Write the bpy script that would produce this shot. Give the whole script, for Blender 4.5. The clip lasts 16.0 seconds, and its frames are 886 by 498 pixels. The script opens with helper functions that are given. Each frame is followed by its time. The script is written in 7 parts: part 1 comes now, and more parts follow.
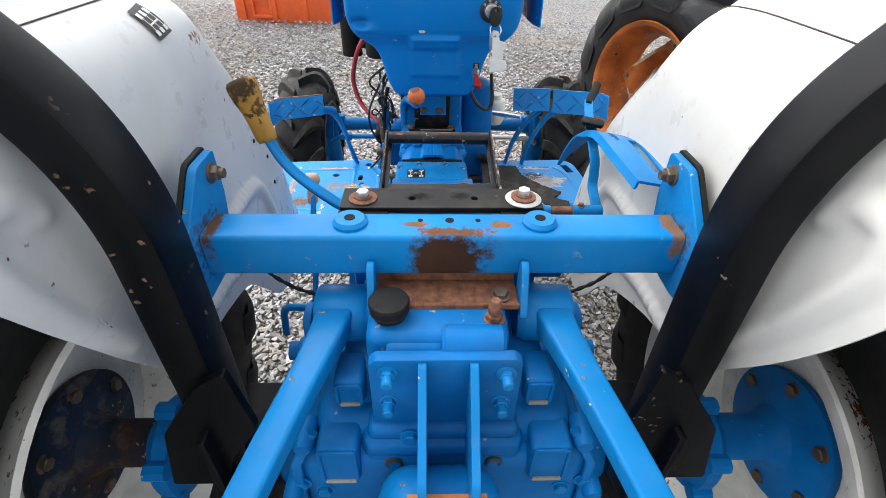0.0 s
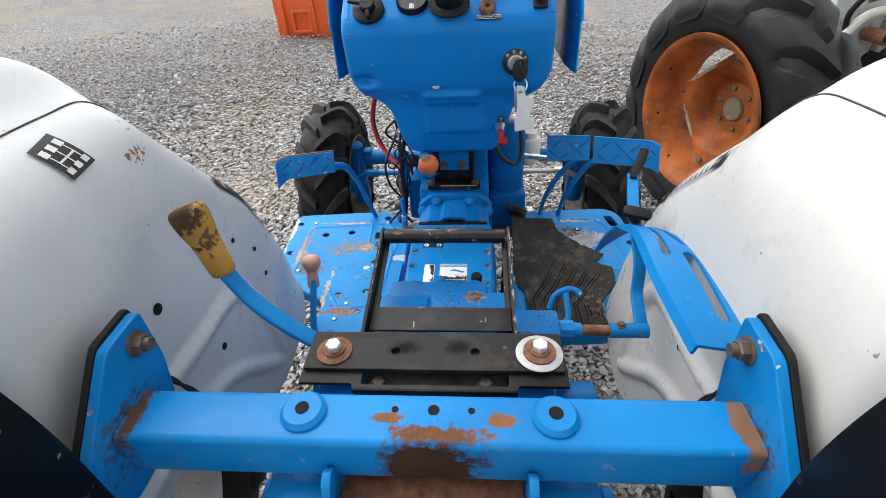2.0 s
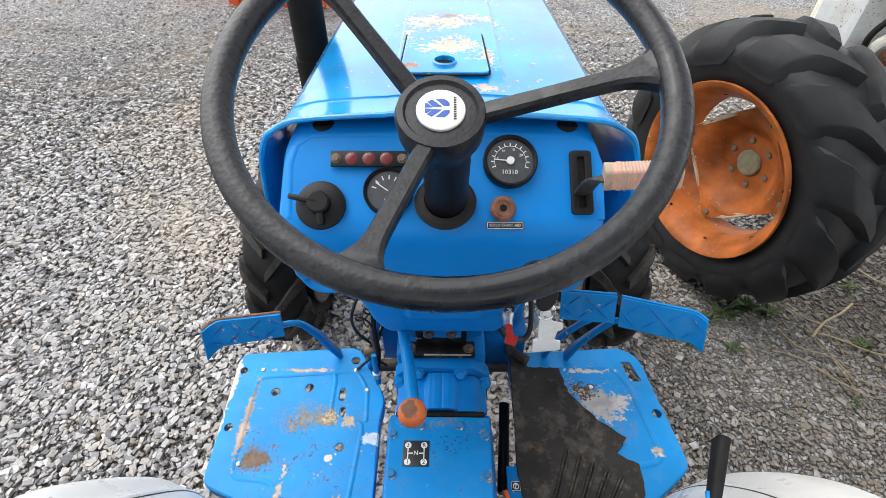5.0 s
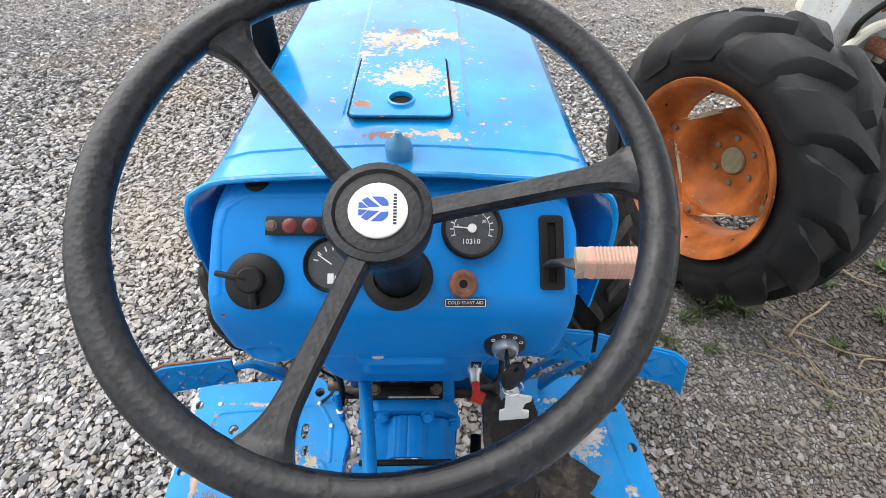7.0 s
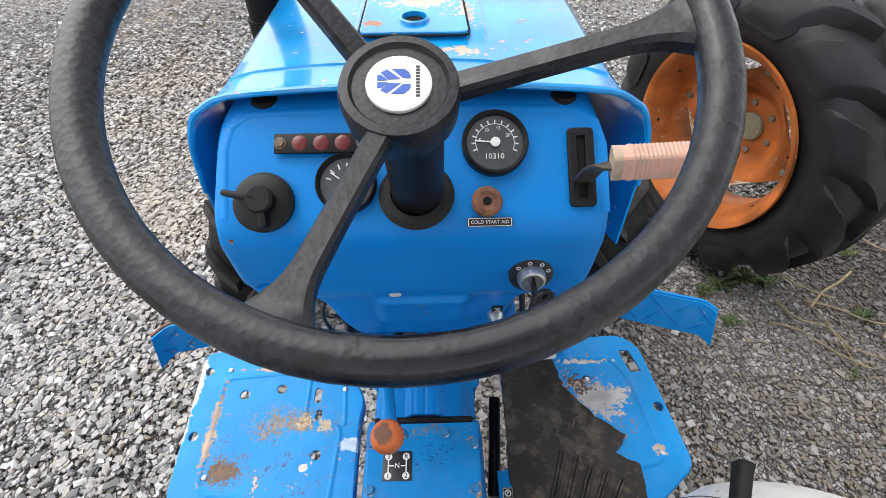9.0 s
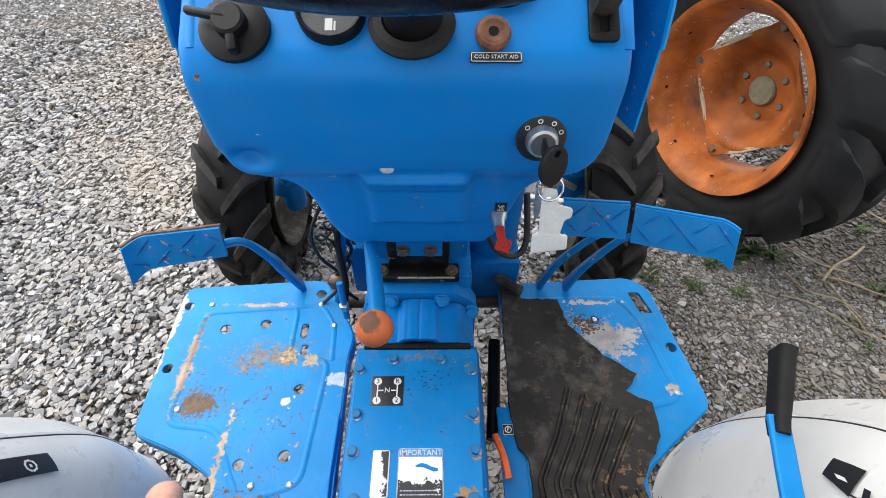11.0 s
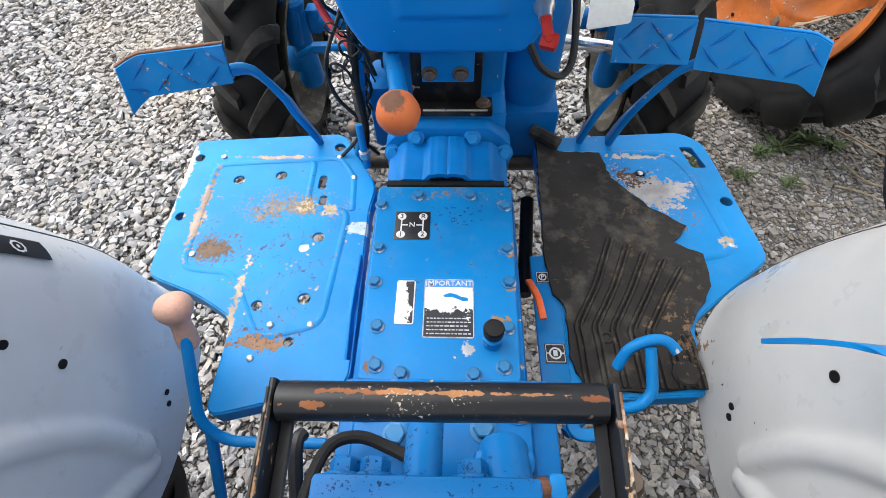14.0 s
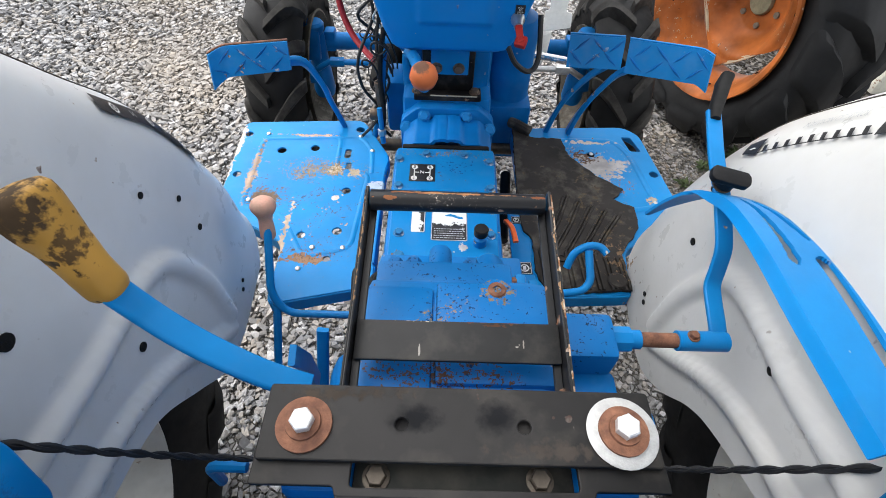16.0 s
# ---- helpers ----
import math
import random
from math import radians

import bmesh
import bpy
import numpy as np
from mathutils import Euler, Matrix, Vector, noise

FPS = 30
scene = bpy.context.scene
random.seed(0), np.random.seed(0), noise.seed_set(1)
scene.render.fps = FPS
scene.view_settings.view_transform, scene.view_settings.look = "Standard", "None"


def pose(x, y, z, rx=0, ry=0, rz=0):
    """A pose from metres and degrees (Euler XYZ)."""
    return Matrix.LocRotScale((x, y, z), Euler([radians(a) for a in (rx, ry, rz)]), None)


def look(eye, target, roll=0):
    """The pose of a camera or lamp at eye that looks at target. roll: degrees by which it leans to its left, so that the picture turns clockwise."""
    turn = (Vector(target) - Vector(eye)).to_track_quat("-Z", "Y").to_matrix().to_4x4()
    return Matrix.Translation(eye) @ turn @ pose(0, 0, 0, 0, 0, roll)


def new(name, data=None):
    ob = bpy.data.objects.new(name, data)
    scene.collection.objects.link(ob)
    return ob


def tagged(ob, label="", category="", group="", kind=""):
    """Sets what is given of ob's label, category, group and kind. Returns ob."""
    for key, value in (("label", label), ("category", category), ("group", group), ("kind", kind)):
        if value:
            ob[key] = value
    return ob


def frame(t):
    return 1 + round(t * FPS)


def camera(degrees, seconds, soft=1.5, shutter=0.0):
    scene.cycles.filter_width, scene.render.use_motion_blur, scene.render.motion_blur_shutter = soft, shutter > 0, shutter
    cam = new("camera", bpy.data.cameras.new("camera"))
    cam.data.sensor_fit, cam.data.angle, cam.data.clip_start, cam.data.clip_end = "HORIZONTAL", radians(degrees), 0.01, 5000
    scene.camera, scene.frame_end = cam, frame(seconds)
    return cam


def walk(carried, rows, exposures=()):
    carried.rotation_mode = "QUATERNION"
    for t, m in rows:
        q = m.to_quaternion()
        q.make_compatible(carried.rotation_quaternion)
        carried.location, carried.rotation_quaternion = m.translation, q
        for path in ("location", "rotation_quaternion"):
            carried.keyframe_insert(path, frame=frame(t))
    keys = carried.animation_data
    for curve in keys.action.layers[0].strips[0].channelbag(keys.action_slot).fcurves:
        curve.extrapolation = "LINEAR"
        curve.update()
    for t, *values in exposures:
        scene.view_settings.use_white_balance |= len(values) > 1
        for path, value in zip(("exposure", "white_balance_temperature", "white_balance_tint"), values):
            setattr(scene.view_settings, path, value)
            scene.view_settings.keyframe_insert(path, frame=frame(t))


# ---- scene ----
cam = camera(85.5, 16.0, soft=0.45)
METRES, EYE, TILT, LEAN, TURN = 1.57, 1.155, -36.8, -1.0, -1.3
SIDE = -0.018
ROWS = [
    (0.0, 0.0000, 0.0000, 0.0000, 0.0000, 0.0000, -0.0000),
    (0.5, 0.0089, 0.0152, 0.0466, -0.4329, 0.3035, 1.2577),
    (1.0, 0.0277, 0.0417, 0.0811, 1.0651, 1.4027, 1.5727),
    (1.5, 0.0382, 0.0615, 0.0936, 3.6662, 1.2728, 0.9101),
    (2.0, 0.0358, 0.0884, 0.1092, 5.7035, -0.3868, 0.2207),
    (2.5, 0.0202, 0.1310, 0.1439, 7.4211, -1.7540, -0.1244),
    (3.0, 0.0085, 0.1694, 0.1950, 3.9876, -3.3073, 0.6047),
    (3.5, -0.0025, 0.2028, 0.2430, 1.0020, -5.1469, 0.6329),
    (4.0, -0.0030, 0.2276, 0.3055, 0.8713, -5.2999, 0.4650),
    (4.5, -0.0036, 0.2461, 0.3454, 1.5655, -5.6258, 0.0371),
    (5.0, 0.0022, 0.2647, 0.3754, 2.0439, -6.0466, -0.2098),
    (7.5, 0.0214, 0.3165, 0.4455, -0.2338, -9.9739, 0.0197),
    (8.0, 0.0190, 0.3124, 0.4455, -0.3540, -9.8755, 0.3848),
    (8.5, 0.0166, 0.3195, 0.4187, 0.0691, -9.8802, 0.6648),
    (9.0, 0.0109, 0.3278, 0.3906, 0.7048, -10.0869, 0.9824),
    (11.5, 0.0107, 0.3631, 0.2792, 0.8082, -9.4962, -0.1333),
    (12.0, 0.0101, 0.3773, 0.2591, 1.3447, -10.2488, 0.1652),
    (12.5, 0.0054, 0.3870, 0.2419, 2.1261, -11.7316, 0.4616),
    (13.0, 0.0023, 0.3889, 0.2274, 2.9765, -14.0841, 0.4225),
    (13.5, 0.0044, 0.3863, 0.2195, 3.4094, -16.4279, 0.2668),
    (14.0, 0.0039, 0.3762, 0.2134, 3.4372, -18.2610, 0.0961),
    (14.5, 0.0030, 0.3547, 0.2120, 3.3667, -18.9520, -0.0808),
    (15.0, 0.0054, 0.3264, 0.2031, 2.2920, -18.3318, -0.1823),
    (15.5, 0.0027, 0.2819, 0.1891, 0.6900, -16.6865, -0.3204),
    (16.0, -0.0073, 0.2181, 0.1603, 1.4859, -14.0074, -1.7900),
]
EXPOSURES = [(0.0, 1.52), (.5, 1.36), (1.0, 1.18), (2.0, 1.22), (3.0, 1.36), (4.0, 1.32), (5.0, 1.36), (7.5, 1.36), (9.0, 1.36), (11.5, 1.47), (13.0, 1.6), (15.0, 1.6), (16.0, 1.43)]
walk(cam, [(t, pose(SIDE, 0, EYE, TILT, LEAN, TURN) @ pose(METRES * x, METRES * y, METRES * z, 90 + pitch, roll, yaw)) for t, x, y, z, yaw, pitch, roll in ROWS], EXPOSURES)

# ---------- world, sun, exposure ----------
world = bpy.data.worlds.new("overcast")
scene.world = world
world.use_nodes = True
wn = world.node_tree
sky = wn.nodes.new("ShaderNodeTexSky")
sky.sky_type = 'NISHITA'
sky.sun_disc = False
sky.sun_elevation = radians(59)
sky.sun_rotation = radians(-55)
sky.dust_density = 2.0
grey = wn.nodes.new("ShaderNodeHueSaturation")
grey.inputs["Saturation"].default_value = 0.14
wn.links.new(sky.outputs[0], grey.inputs["Color"])
wn.links.new(grey.outputs[0], wn.nodes["Background"].inputs[0])
wn.nodes["Background"].inputs[1].default_value = 0.15
sun = new("sun", bpy.data.lights.new("sun", 'SUN'))
sun.data.energy = .8
sun.data.angle = radians(75)
sun.data.color = (1.0, 0.97, 0.93)
sun.matrix_world = look((-2.7, 1.9, 4.9), (0, 0, 0))


# ---------- mesh helpers ----------
def link(name, me, material, parent=None, label=""):
    ob = new(name, me)
    if material is not None and len(me.materials) == 0:
        me.materials.append(material)
    if parent is not None:
        ob.parent = parent
        ob.matrix_parent_inverse = parent.matrix_world.inverted()
    return tagged(ob, label)


def part(name, bm, material, parent=None, label="", smooth=True, angle=35):
    """One bmesh as one mesh object under a thing or a part."""
    me = bpy.data.meshes.new(name)
    bmesh.ops.recalc_face_normals(bm, faces=bm.faces)
    if smooth:
        lim = radians(angle)
        for f in bm.faces:
            f.smooth = True
        for e in bm.edges:
            if len(e.link_faces) == 2 and e.calc_face_angle(0) > lim:
                e.smooth = False
    bm.to_mesh(me)
    bm.free()
    return link(name, me, material, parent, label)


def piece(name, me, parent, m, label=""):
    """An object on a shared mesh, at the pose m."""
    ob = new(name, me)
    ob.parent = parent
    ob.matrix_parent_inverse = parent.matrix_world.inverted()
    ob.matrix_basis = m
    return tagged(ob, label)


def thing(name, at, label, category, group="", kind=""):
    ob = new(name)
    ob.location = at
    ob.empty_display_size = 0.1
    bpy.context.view_layer.update()
    return tagged(ob, label, category, group, kind)


def mesh_of(bm, material, name="mesh", angle=35):
    bmesh.ops.recalc_face_normals(bm, faces=bm.faces)
    for f in bm.faces:
        f.smooth = True
    for e in bm.edges:
        if len(e.link_faces) == 2 and e.calc_face_angle(0) > radians(angle):
            e.smooth = False
    me = bpy.data.meshes.new(name)
    bm.to_mesh(me)
    bm.free()
    me.materials.append(material)
    return me


def box(x0, x1, y0, y1, z0, z1, bevel=0.0, bm=None, m=None, seg=2):
    own = bmesh.new()
    bmesh.ops.create_cube(own, size=1)
    for v in own.verts:
        v.co = Vector((x0 + (v.co.x + .5) * (x1 - x0), y0 + (v.co.y + .5) * (y1 - y0), z0 + (v.co.z + .5) * (z1 - z0)))
    if bevel:
        bmesh.ops.bevel(own, geom=own.edges[:], offset=bevel, segments=seg, profile=0.5, affect='EDGES', clamp_overlap=True)
    return merge(bm, own, m)


def merge(bm, own, m=None):
    if m is not None:
        own.transform(m)
    if bm is None:
        return own
    me = bpy.data.meshes.new("tmp")
    own.to_mesh(me)
    own.free()
    bm.from_mesh(me)
    bpy.data.meshes.remove(me)
    return bm


def lathe(profile, seg=32, m=None, bm=None, closed=False):
    """Turns (radius, height) pairs round the local z axis."""
    own = bmesh.new()
    rings = []
    for r, h in profile:
        if r < 1e-6:
            rings.append([own.verts.new((0, 0, h))])
        else:
            rings.append([own.verts.new((r * math.cos(2 * math.pi * i / seg), r * math.sin(2 * math.pi * i / seg), h)) for i in range(seg)])
    pairs = list(zip(rings, rings[1:])) + ([(rings[-1], rings[0])] if closed else [])
    for a, b in pairs:
        for i in range(seg):
            j = (i + 1) % seg
            vs = [a[i % len(a)], a[j % len(a)], b[j % len(b)], b[i % len(b)]]
            u = []
            for v in vs:
                if v not in u:
                    u.append(v)
            if len(u) > 2:
                own.faces.new(u)
    if not closed:
        for ring in (rings[0], rings[-1]):
            if len(ring) > 2:
                own.faces.new(ring)
    return merge(bm, own, m)


def smooth_path(pts, n=8, closed=False):
    """A Catmull-Rom line through the points."""
    P = [Vector(p) for p in pts]
    out = []
    k = len(P)
    for i in range(k if closed else k - 1):
        if closed:
            a, b, c, d = P[(i - 1) % k], P[i], P[(i + 1) % k], P[(i + 2) % k]
        else:
            a, b, c, d = P[max(i - 1, 0)], P[i], P[i + 1], P[min(i + 2, k - 1)]
        for j in range(n):
            t = j / n
            out.append(0.5 * ((2 * b) + (c - a) * t + (2 * a - 5 * b + 4 * c - d) * t * t + (3 * b - a - 3 * c + d) * t ** 3))
    if not closed:
        out.append(P[-1])
    return out


def round_path(pts, r=0.02, n=5):
    """A straight-sided line whose corners are rounded by the radius r."""
    P = [Vector(p) for p in pts]
    out = [P[0]]
    for a, b, c in zip(P, P[1:], P[2:]):
        d1, d2 = (a - b), (c - b)
        k = min(r, d1.length * .49, d2.length * .49)
        s, e = b + d1.normalized() * k, b + d2.normalized() * k
        for j in range(n + 1):
            t = j / n
            out.append((1 - t) ** 2 * s + 2 * t * (1 - t) * b + t * t * e)
    out.append(P[-1])
    return out


def sweep(path, section, closed=False, bm=None, up=None, cap=True, scale=None):
    """Sweeps a closed 2D section [(u, v)] along the path; u lies sideways, v upwards."""
    own = bmesh.new()
    P = [Vector(p) for p in path]
    n = len(P)
    normal = None
    rings = []
    for i in range(n):
        if closed:
            tan = (P[(i + 1) % n] - P[i - 1]).normalized()
        else:
            tan = (P[min(i + 1, n - 1)] - P[max(i - 1, 0)]).normalized()
        if up is not None:
            side = tan.cross(Vector(up)).normalized()
            v = side.cross(tan).normalized()
        else:
            if normal is None:
                normal = tan.orthogonal().normalized()
            normal = (normal - tan * normal.dot(tan)).normalized()
            v = normal
            side = tan.cross(v)
        s = scale(i / (n - 1)) if scale else 1.0
        rings.append([own.verts.new(P[i] + side * a * s + v * b * s) for a, b in section])
    k = len(section)
    for a, b in list(zip(rings, rings[1:])) + ([(rings[-1], rings[0])] if closed else []):
        for i in range(k):
            own.faces.new((a[i], a[(i + 1) % k], b[(i + 1) % k], b[i]))
    if cap and not closed:
        own.faces.new(rings[0])
        own.faces.new(rings[-1])
    return merge(bm, own)


def circle(r, n=12):
    return [(r * math.cos(2 * math.pi * i / n), r * math.sin(2 * math.pi * i / n)) for i in range(n)]


def oblong(w, h, r, n=3):
    """A rounded rectangle section."""
    out = []
    for cx, cy, a0 in ((w / 2 - r, h / 2 - r, 0), (-w / 2 + r, h / 2 - r, 90), (-w / 2 + r, -h / 2 + r, 180), (w / 2 - r, -h / 2 + r, 270)):
        for i in range(n + 1):
            a = radians(a0 + 90 * i / n)
            out.append((cx + r * math.cos(a), cy + r * math.sin(a)))
    return out


def tube(path, r, bm=None, n=12, closed=False, scale=None):
    return sweep(path, circle(r, n), closed, bm, scale=scale)


def rounded(pts, r, n=4):
    """A closed 2D outline with its corners rounded by r."""
    out = []
    k = len(pts)
    for i in range(k):
        a, b, c = Vector(pts[i - 1]), Vector(pts[i]), Vector(pts[(i + 1) % k])
        d1, d2 = a - b, c - b
        q = min(r, d1.length * .45, d2.length * .45)
        s, e = b + d1.normalized() * q, b + d2.normalized() * q
        for j in range(n + 1):
            t = j / n
            p = (1 - t) ** 2 * s + 2 * t * (1 - t) * b + t * t * e
            out.append((p.x, p.y))
    return out


def ring2(cx, cy, r, n=14, ry=None):
    return [(cx + r * math.cos(2 * math.pi * i / n), cy + (ry or r) * math.sin(2 * math.pi * i / n)) for i in range(n)]


def plate(outline, holes, thick, bevel=0.0, m=None, bm=None):
    """A flat plate with holes, in the local xy plane, from z = 0 up to thick."""
    cu = bpy.data.curves.new("plate", 'CURVE')
    cu.dimensions = '2D'
    cu.fill_mode = 'BOTH'
    cu.extrude = thick / 2 - bevel
    cu.bevel_depth = bevel
    cu.bevel_resolution = 1
    cu.offset = -bevel
    for loop in [outline] + list(holes):
        sp = cu.splines.new('POLY')
        sp.points.add(len(loop) - 1)
        for p, (x, y) in zip(sp.points, loop):
            p.co = (x, y, 0, 1)
        sp.use_cyclic_u = True
    ob = bpy.data.objects.new("plate", cu)
    me = bpy.data.meshes.new_from_object(ob)
    own = bmesh.new()
    own.from_mesh(me)
    bmesh.ops.remove_doubles(own, verts=own.verts, dist=1e-5)
    bmesh.ops.translate(own, verts=own.verts, vec=(0, 0, thick / 2))
    bpy.data.meshes.remove(me)
    bpy.data.objects.remove(ob)
    bpy.data.curves.remove(cu)
    return merge(bm, own, m)


def lettering(words, size, depth=0.0004, align='CENTER'):
    """Letters as a bmesh in the local xy plane."""
    cu = bpy.data.curves.new("letters", 'FONT')
    cu.body, cu.size, cu.extrude = words, size, depth
    cu.align_x, cu.align_y = align, 'CENTER'
    cu.resolution_u = 2
    ob = bpy.data.objects.new("letters", cu)
    me = bpy.data.meshes.new_from_object(ob)
    own = bmesh.new()
    own.from_mesh(me)
    bpy.data.meshes.remove(me)
    bpy.data.objects.remove(ob)
    bpy.data.curves.remove(cu)
    return own


def grid(fn, nu, nv, bm=None):
    """A sheet from fn(u, v) with u, v from 0 to 1."""
    own = bmesh.new()
    V = [[own.verts.new(fn(i / nu, j / nv)) for j in range(nv + 1)] for i in range(nu + 1)]
    for i in range(nu):
        for j in range(nv):
            own.faces.new((V[i][j], V[i + 1][j], V[i + 1][j + 1], V[i][j + 1]))
    return merge(bm, own)


def thicken(bm, d):
    bmesh.ops.recalc_face_normals(bm, faces=bm.faces)
    bmesh.ops.solidify(bm, geom=bm.faces[:], thickness=d)
    return bm


def hexhead(r, h, washer=True):
    """A hexagon bolt head on a washer, on the local z axis."""
    bm = lathe([(r * .95, 0), (r, h * .08), (r, h * .86), (r * .86, h)], 6)
    if washer:
        lathe([(r * 1.32, -.0005), (r * 1.32, h * .16), (r * 1.2, h * .2)], 16, None, bm)
    return bm


def up_to(p, d):
    """The pose at p whose local z axis points along d."""
    return Matrix.Translation(p) @ Vector(d).to_track_quat('Z', 'Y').to_matrix().to_4x4()


def lerp(pts, u):
    """Point at u (0 to 1) along a polyline, by index."""
    k = u * (len(pts) - 1)
    i = min(int(k), len(pts) - 2)
    return Vector(pts[i]).lerp(Vector(pts[i + 1]), k - i)


def ease(t):
    t = min(max(t, 0.0), 1.0)
    return t * t * (3 - 2 * t)


# ---------- materials ----------
def start(name, rough=0.5, metal=0.0, colour=(.5, .5, .5)):
    ma = bpy.data.materials.new(name)
    ma.use_nodes = True
    nt = ma.node_tree
    b = nt.nodes["Principled BSDF"]
    b.inputs["Roughness"].default_value = rough
    b.inputs["Specular IOR Level"].default_value = .38
    b.inputs["Metallic"].default_value = metal
    b.inputs["Base Color"].default_value = (*colour, 1)
    return ma, nt, b


def noise_tex(nt, co, scale, detail=4, rough=.55):
    n = nt.nodes.new("ShaderNodeTexNoise")
    n.inputs["Scale"].default_value = scale
    n.inputs["Detail"].default_value = detail
    n.inputs["Roughness"].default_value = rough
    nt.links.new(co, n.inputs["Vector"])
    return n.outputs["Fac"]


def calc(nt, op, a, b=None, clamp=False):
    n = nt.nodes.new("ShaderNodeMath")
    n.operation = op
    n.use_clamp = clamp
    for k, v in ((0, a), (1, b)):
        if v is None:
            continue
        if isinstance(v, (int, float)):
            n.inputs[k].default_value = v
        else:
            nt.links.new(v, n.inputs[k])
    return n.outputs[0]


def mix(nt, fac, a, b):
    n = nt.nodes.new("ShaderNodeMix")
    n.data_type = 'RGBA'
    for s, v in ((n.inputs[0], fac), (n.inputs[6], a), (n.inputs[7], b)):
        if isinstance(v, (int, float)):
            s.default_value = v
        elif isinstance(v, tuple):
            s.default_value = (*v, 1)
        else:
            nt.links.new(v, s)
    return n.outputs[2]


def ramp(nt, fac, lo, hi):
    n = nt.nodes.new("ShaderNodeMapRange")
    n.inputs[1].default_value, n.inputs[2].default_value = lo, hi
    nt.links.new(fac, n.inputs[0])
    return n.outputs[0]


def bump(nt, b, height, strength=.3, dist=.002):
    n = nt.nodes.new("ShaderNodeBump")
    n.inputs["Strength"].default_value = strength
    n.inputs["Distance"].default_value = dist
    nt.links.new(height, n.inputs["Height"])
    nt.links.new(n.outputs[0], b.inputs["Normal"])


def coords(nt, kind="Object"):
    return nt.nodes.new("ShaderNodeTexCoord").outputs[kind]


RUST = (.16, .055, .022)
PRIMER = (.55, .46, .36)


def paint(name, base, rough=.32, chips=.5, chip=RUST, under=PRIMER, spots=(), dust=.12, vary=.12, coat=.0, wave=.0, gloss=.17, specks=(), crisp=7.0):
    """Worn paint: slight mottling, chips down to rust or primer, dust, and bare or rusty patches of a given place and size."""
    ma, nt, b = start(name, rough)
    b.inputs["Specular IOR Level"].default_value = gloss
    co = coords(nt)
    big = noise_tex(nt, co, 7, 4)
    fine = noise_tex(nt, co, 130, 3, .6)
    mid = noise_tex(nt, co, 26, 5, .62)
    dark = tuple(c * (1 - vary * 1.6) for c in base)
    lite = tuple(min(1, c * (1 + vary)) for c in base)
    col = mix(nt, ramp(nt, big, .3, .7), dark, lite)
    dirt = calc(nt, 'MULTIPLY', ramp(nt, mid, .5, .8), dust)
    col = mix(nt, dirt, col, (.30, .27, .22))
    # chips
    lim = .74 - chips * .1
    mask = calc(nt, 'MULTIPLY', ramp(nt, noise_tex(nt, co, 75, 2, .5), lim, lim + .02), ramp(nt, noise_tex(nt, co, 5.3, 3), .5, .58))
    chipcol = mix(nt, ramp(nt, fine, .4, .6), chip, under)
    col = mix(nt, mask, col, chipcol)
    total = mask
    for cx, cy, cz, rx, ry, rz, tone, speckle in spots:
        mp = nt.nodes.new("ShaderNodeMapping")
        mp.vector_type = 'TEXTURE'
        mp.inputs["Location"].default_value = (cx, cy, cz)
        mp.inputs["Scale"].default_value = (rx, ry, rz)
        nt.links.new(co, mp.inputs["Vector"])
        ln = nt.nodes.new("ShaderNodeVectorMath")
        ln.operation = 'LENGTH'
        nt.links.new(mp.outputs[0], ln.inputs[0])
        edge = calc(nt, 'MULTIPLY', calc(nt, 'SUBTRACT', mid, .5), 2.4 if crisp > 5 else 1.3)
        edge = calc(nt, 'ADD', edge, calc(nt, 'MULTIPLY', calc(nt, 'SUBTRACT', fine, .5), (1.2 if crisp > 5 else .6) + speckle * 5))
        s = calc(nt, 'SUBTRACT', calc(nt, 'ADD', edge, 1.0 - speckle * .35), ln.outputs["Value"])
        s = calc(nt, 'MULTIPLY', s, crisp, True)
        tint = mix(nt, ramp(nt, mid, .35, .65), tuple(c * .6 for c in tone), tone)
        col = mix(nt, s, col, tint)
        total = calc(nt, 'MAXIMUM', total, s)
    for cx, cy, cz, rx, ry, rz, tone, size, lim in specks:
        mp = nt.nodes.new("ShaderNodeMapping")
        mp.vector_type = 'TEXTURE'
        mp.inputs["Location"].default_value = (cx, cy, cz)
        mp.inputs["Scale"].default_value = (rx, ry, rz)
        nt.links.new(co, mp.inputs["Vector"])
        ln = nt.nodes.new("ShaderNodeVectorMath")
        ln.operation = 'LENGTH'
        nt.links.new(mp.outputs[0], ln.inputs[0])
        near = calc(nt, 'SUBTRACT', 1.15, ln.outputs["Value"], True)
        grain = calc(nt, 'ADD', noise_tex(nt, co, size, 3, .7), calc(nt, 'MULTIPLY', calc(nt, 'SUBTRACT', mid, .5), .5))
        s = calc(nt, 'MULTIPLY', ramp(nt, calc(nt, 'ADD', grain, calc(nt, 'MULTIPLY', near, .12)), lim, lim + .035), ramp(nt, near, .0, .12))
        col = mix(nt, s, col, mix(nt, ramp(nt, fine, .35, .65), tuple(c * .55 for c in tone), tone))
        total = calc(nt, 'MAXIMUM', total, s)
    nt.links.new(col, b.inputs["Base Color"])
    r = calc(nt, 'ADD', calc(nt, 'MULTIPLY', ramp(nt, mid, .3, .8), .14), rough - .05)
    r = calc(nt, 'ADD', r, calc(nt, 'MULTIPLY', total, .45), True)
    nt.links.new(r, b.inputs["Roughness"])
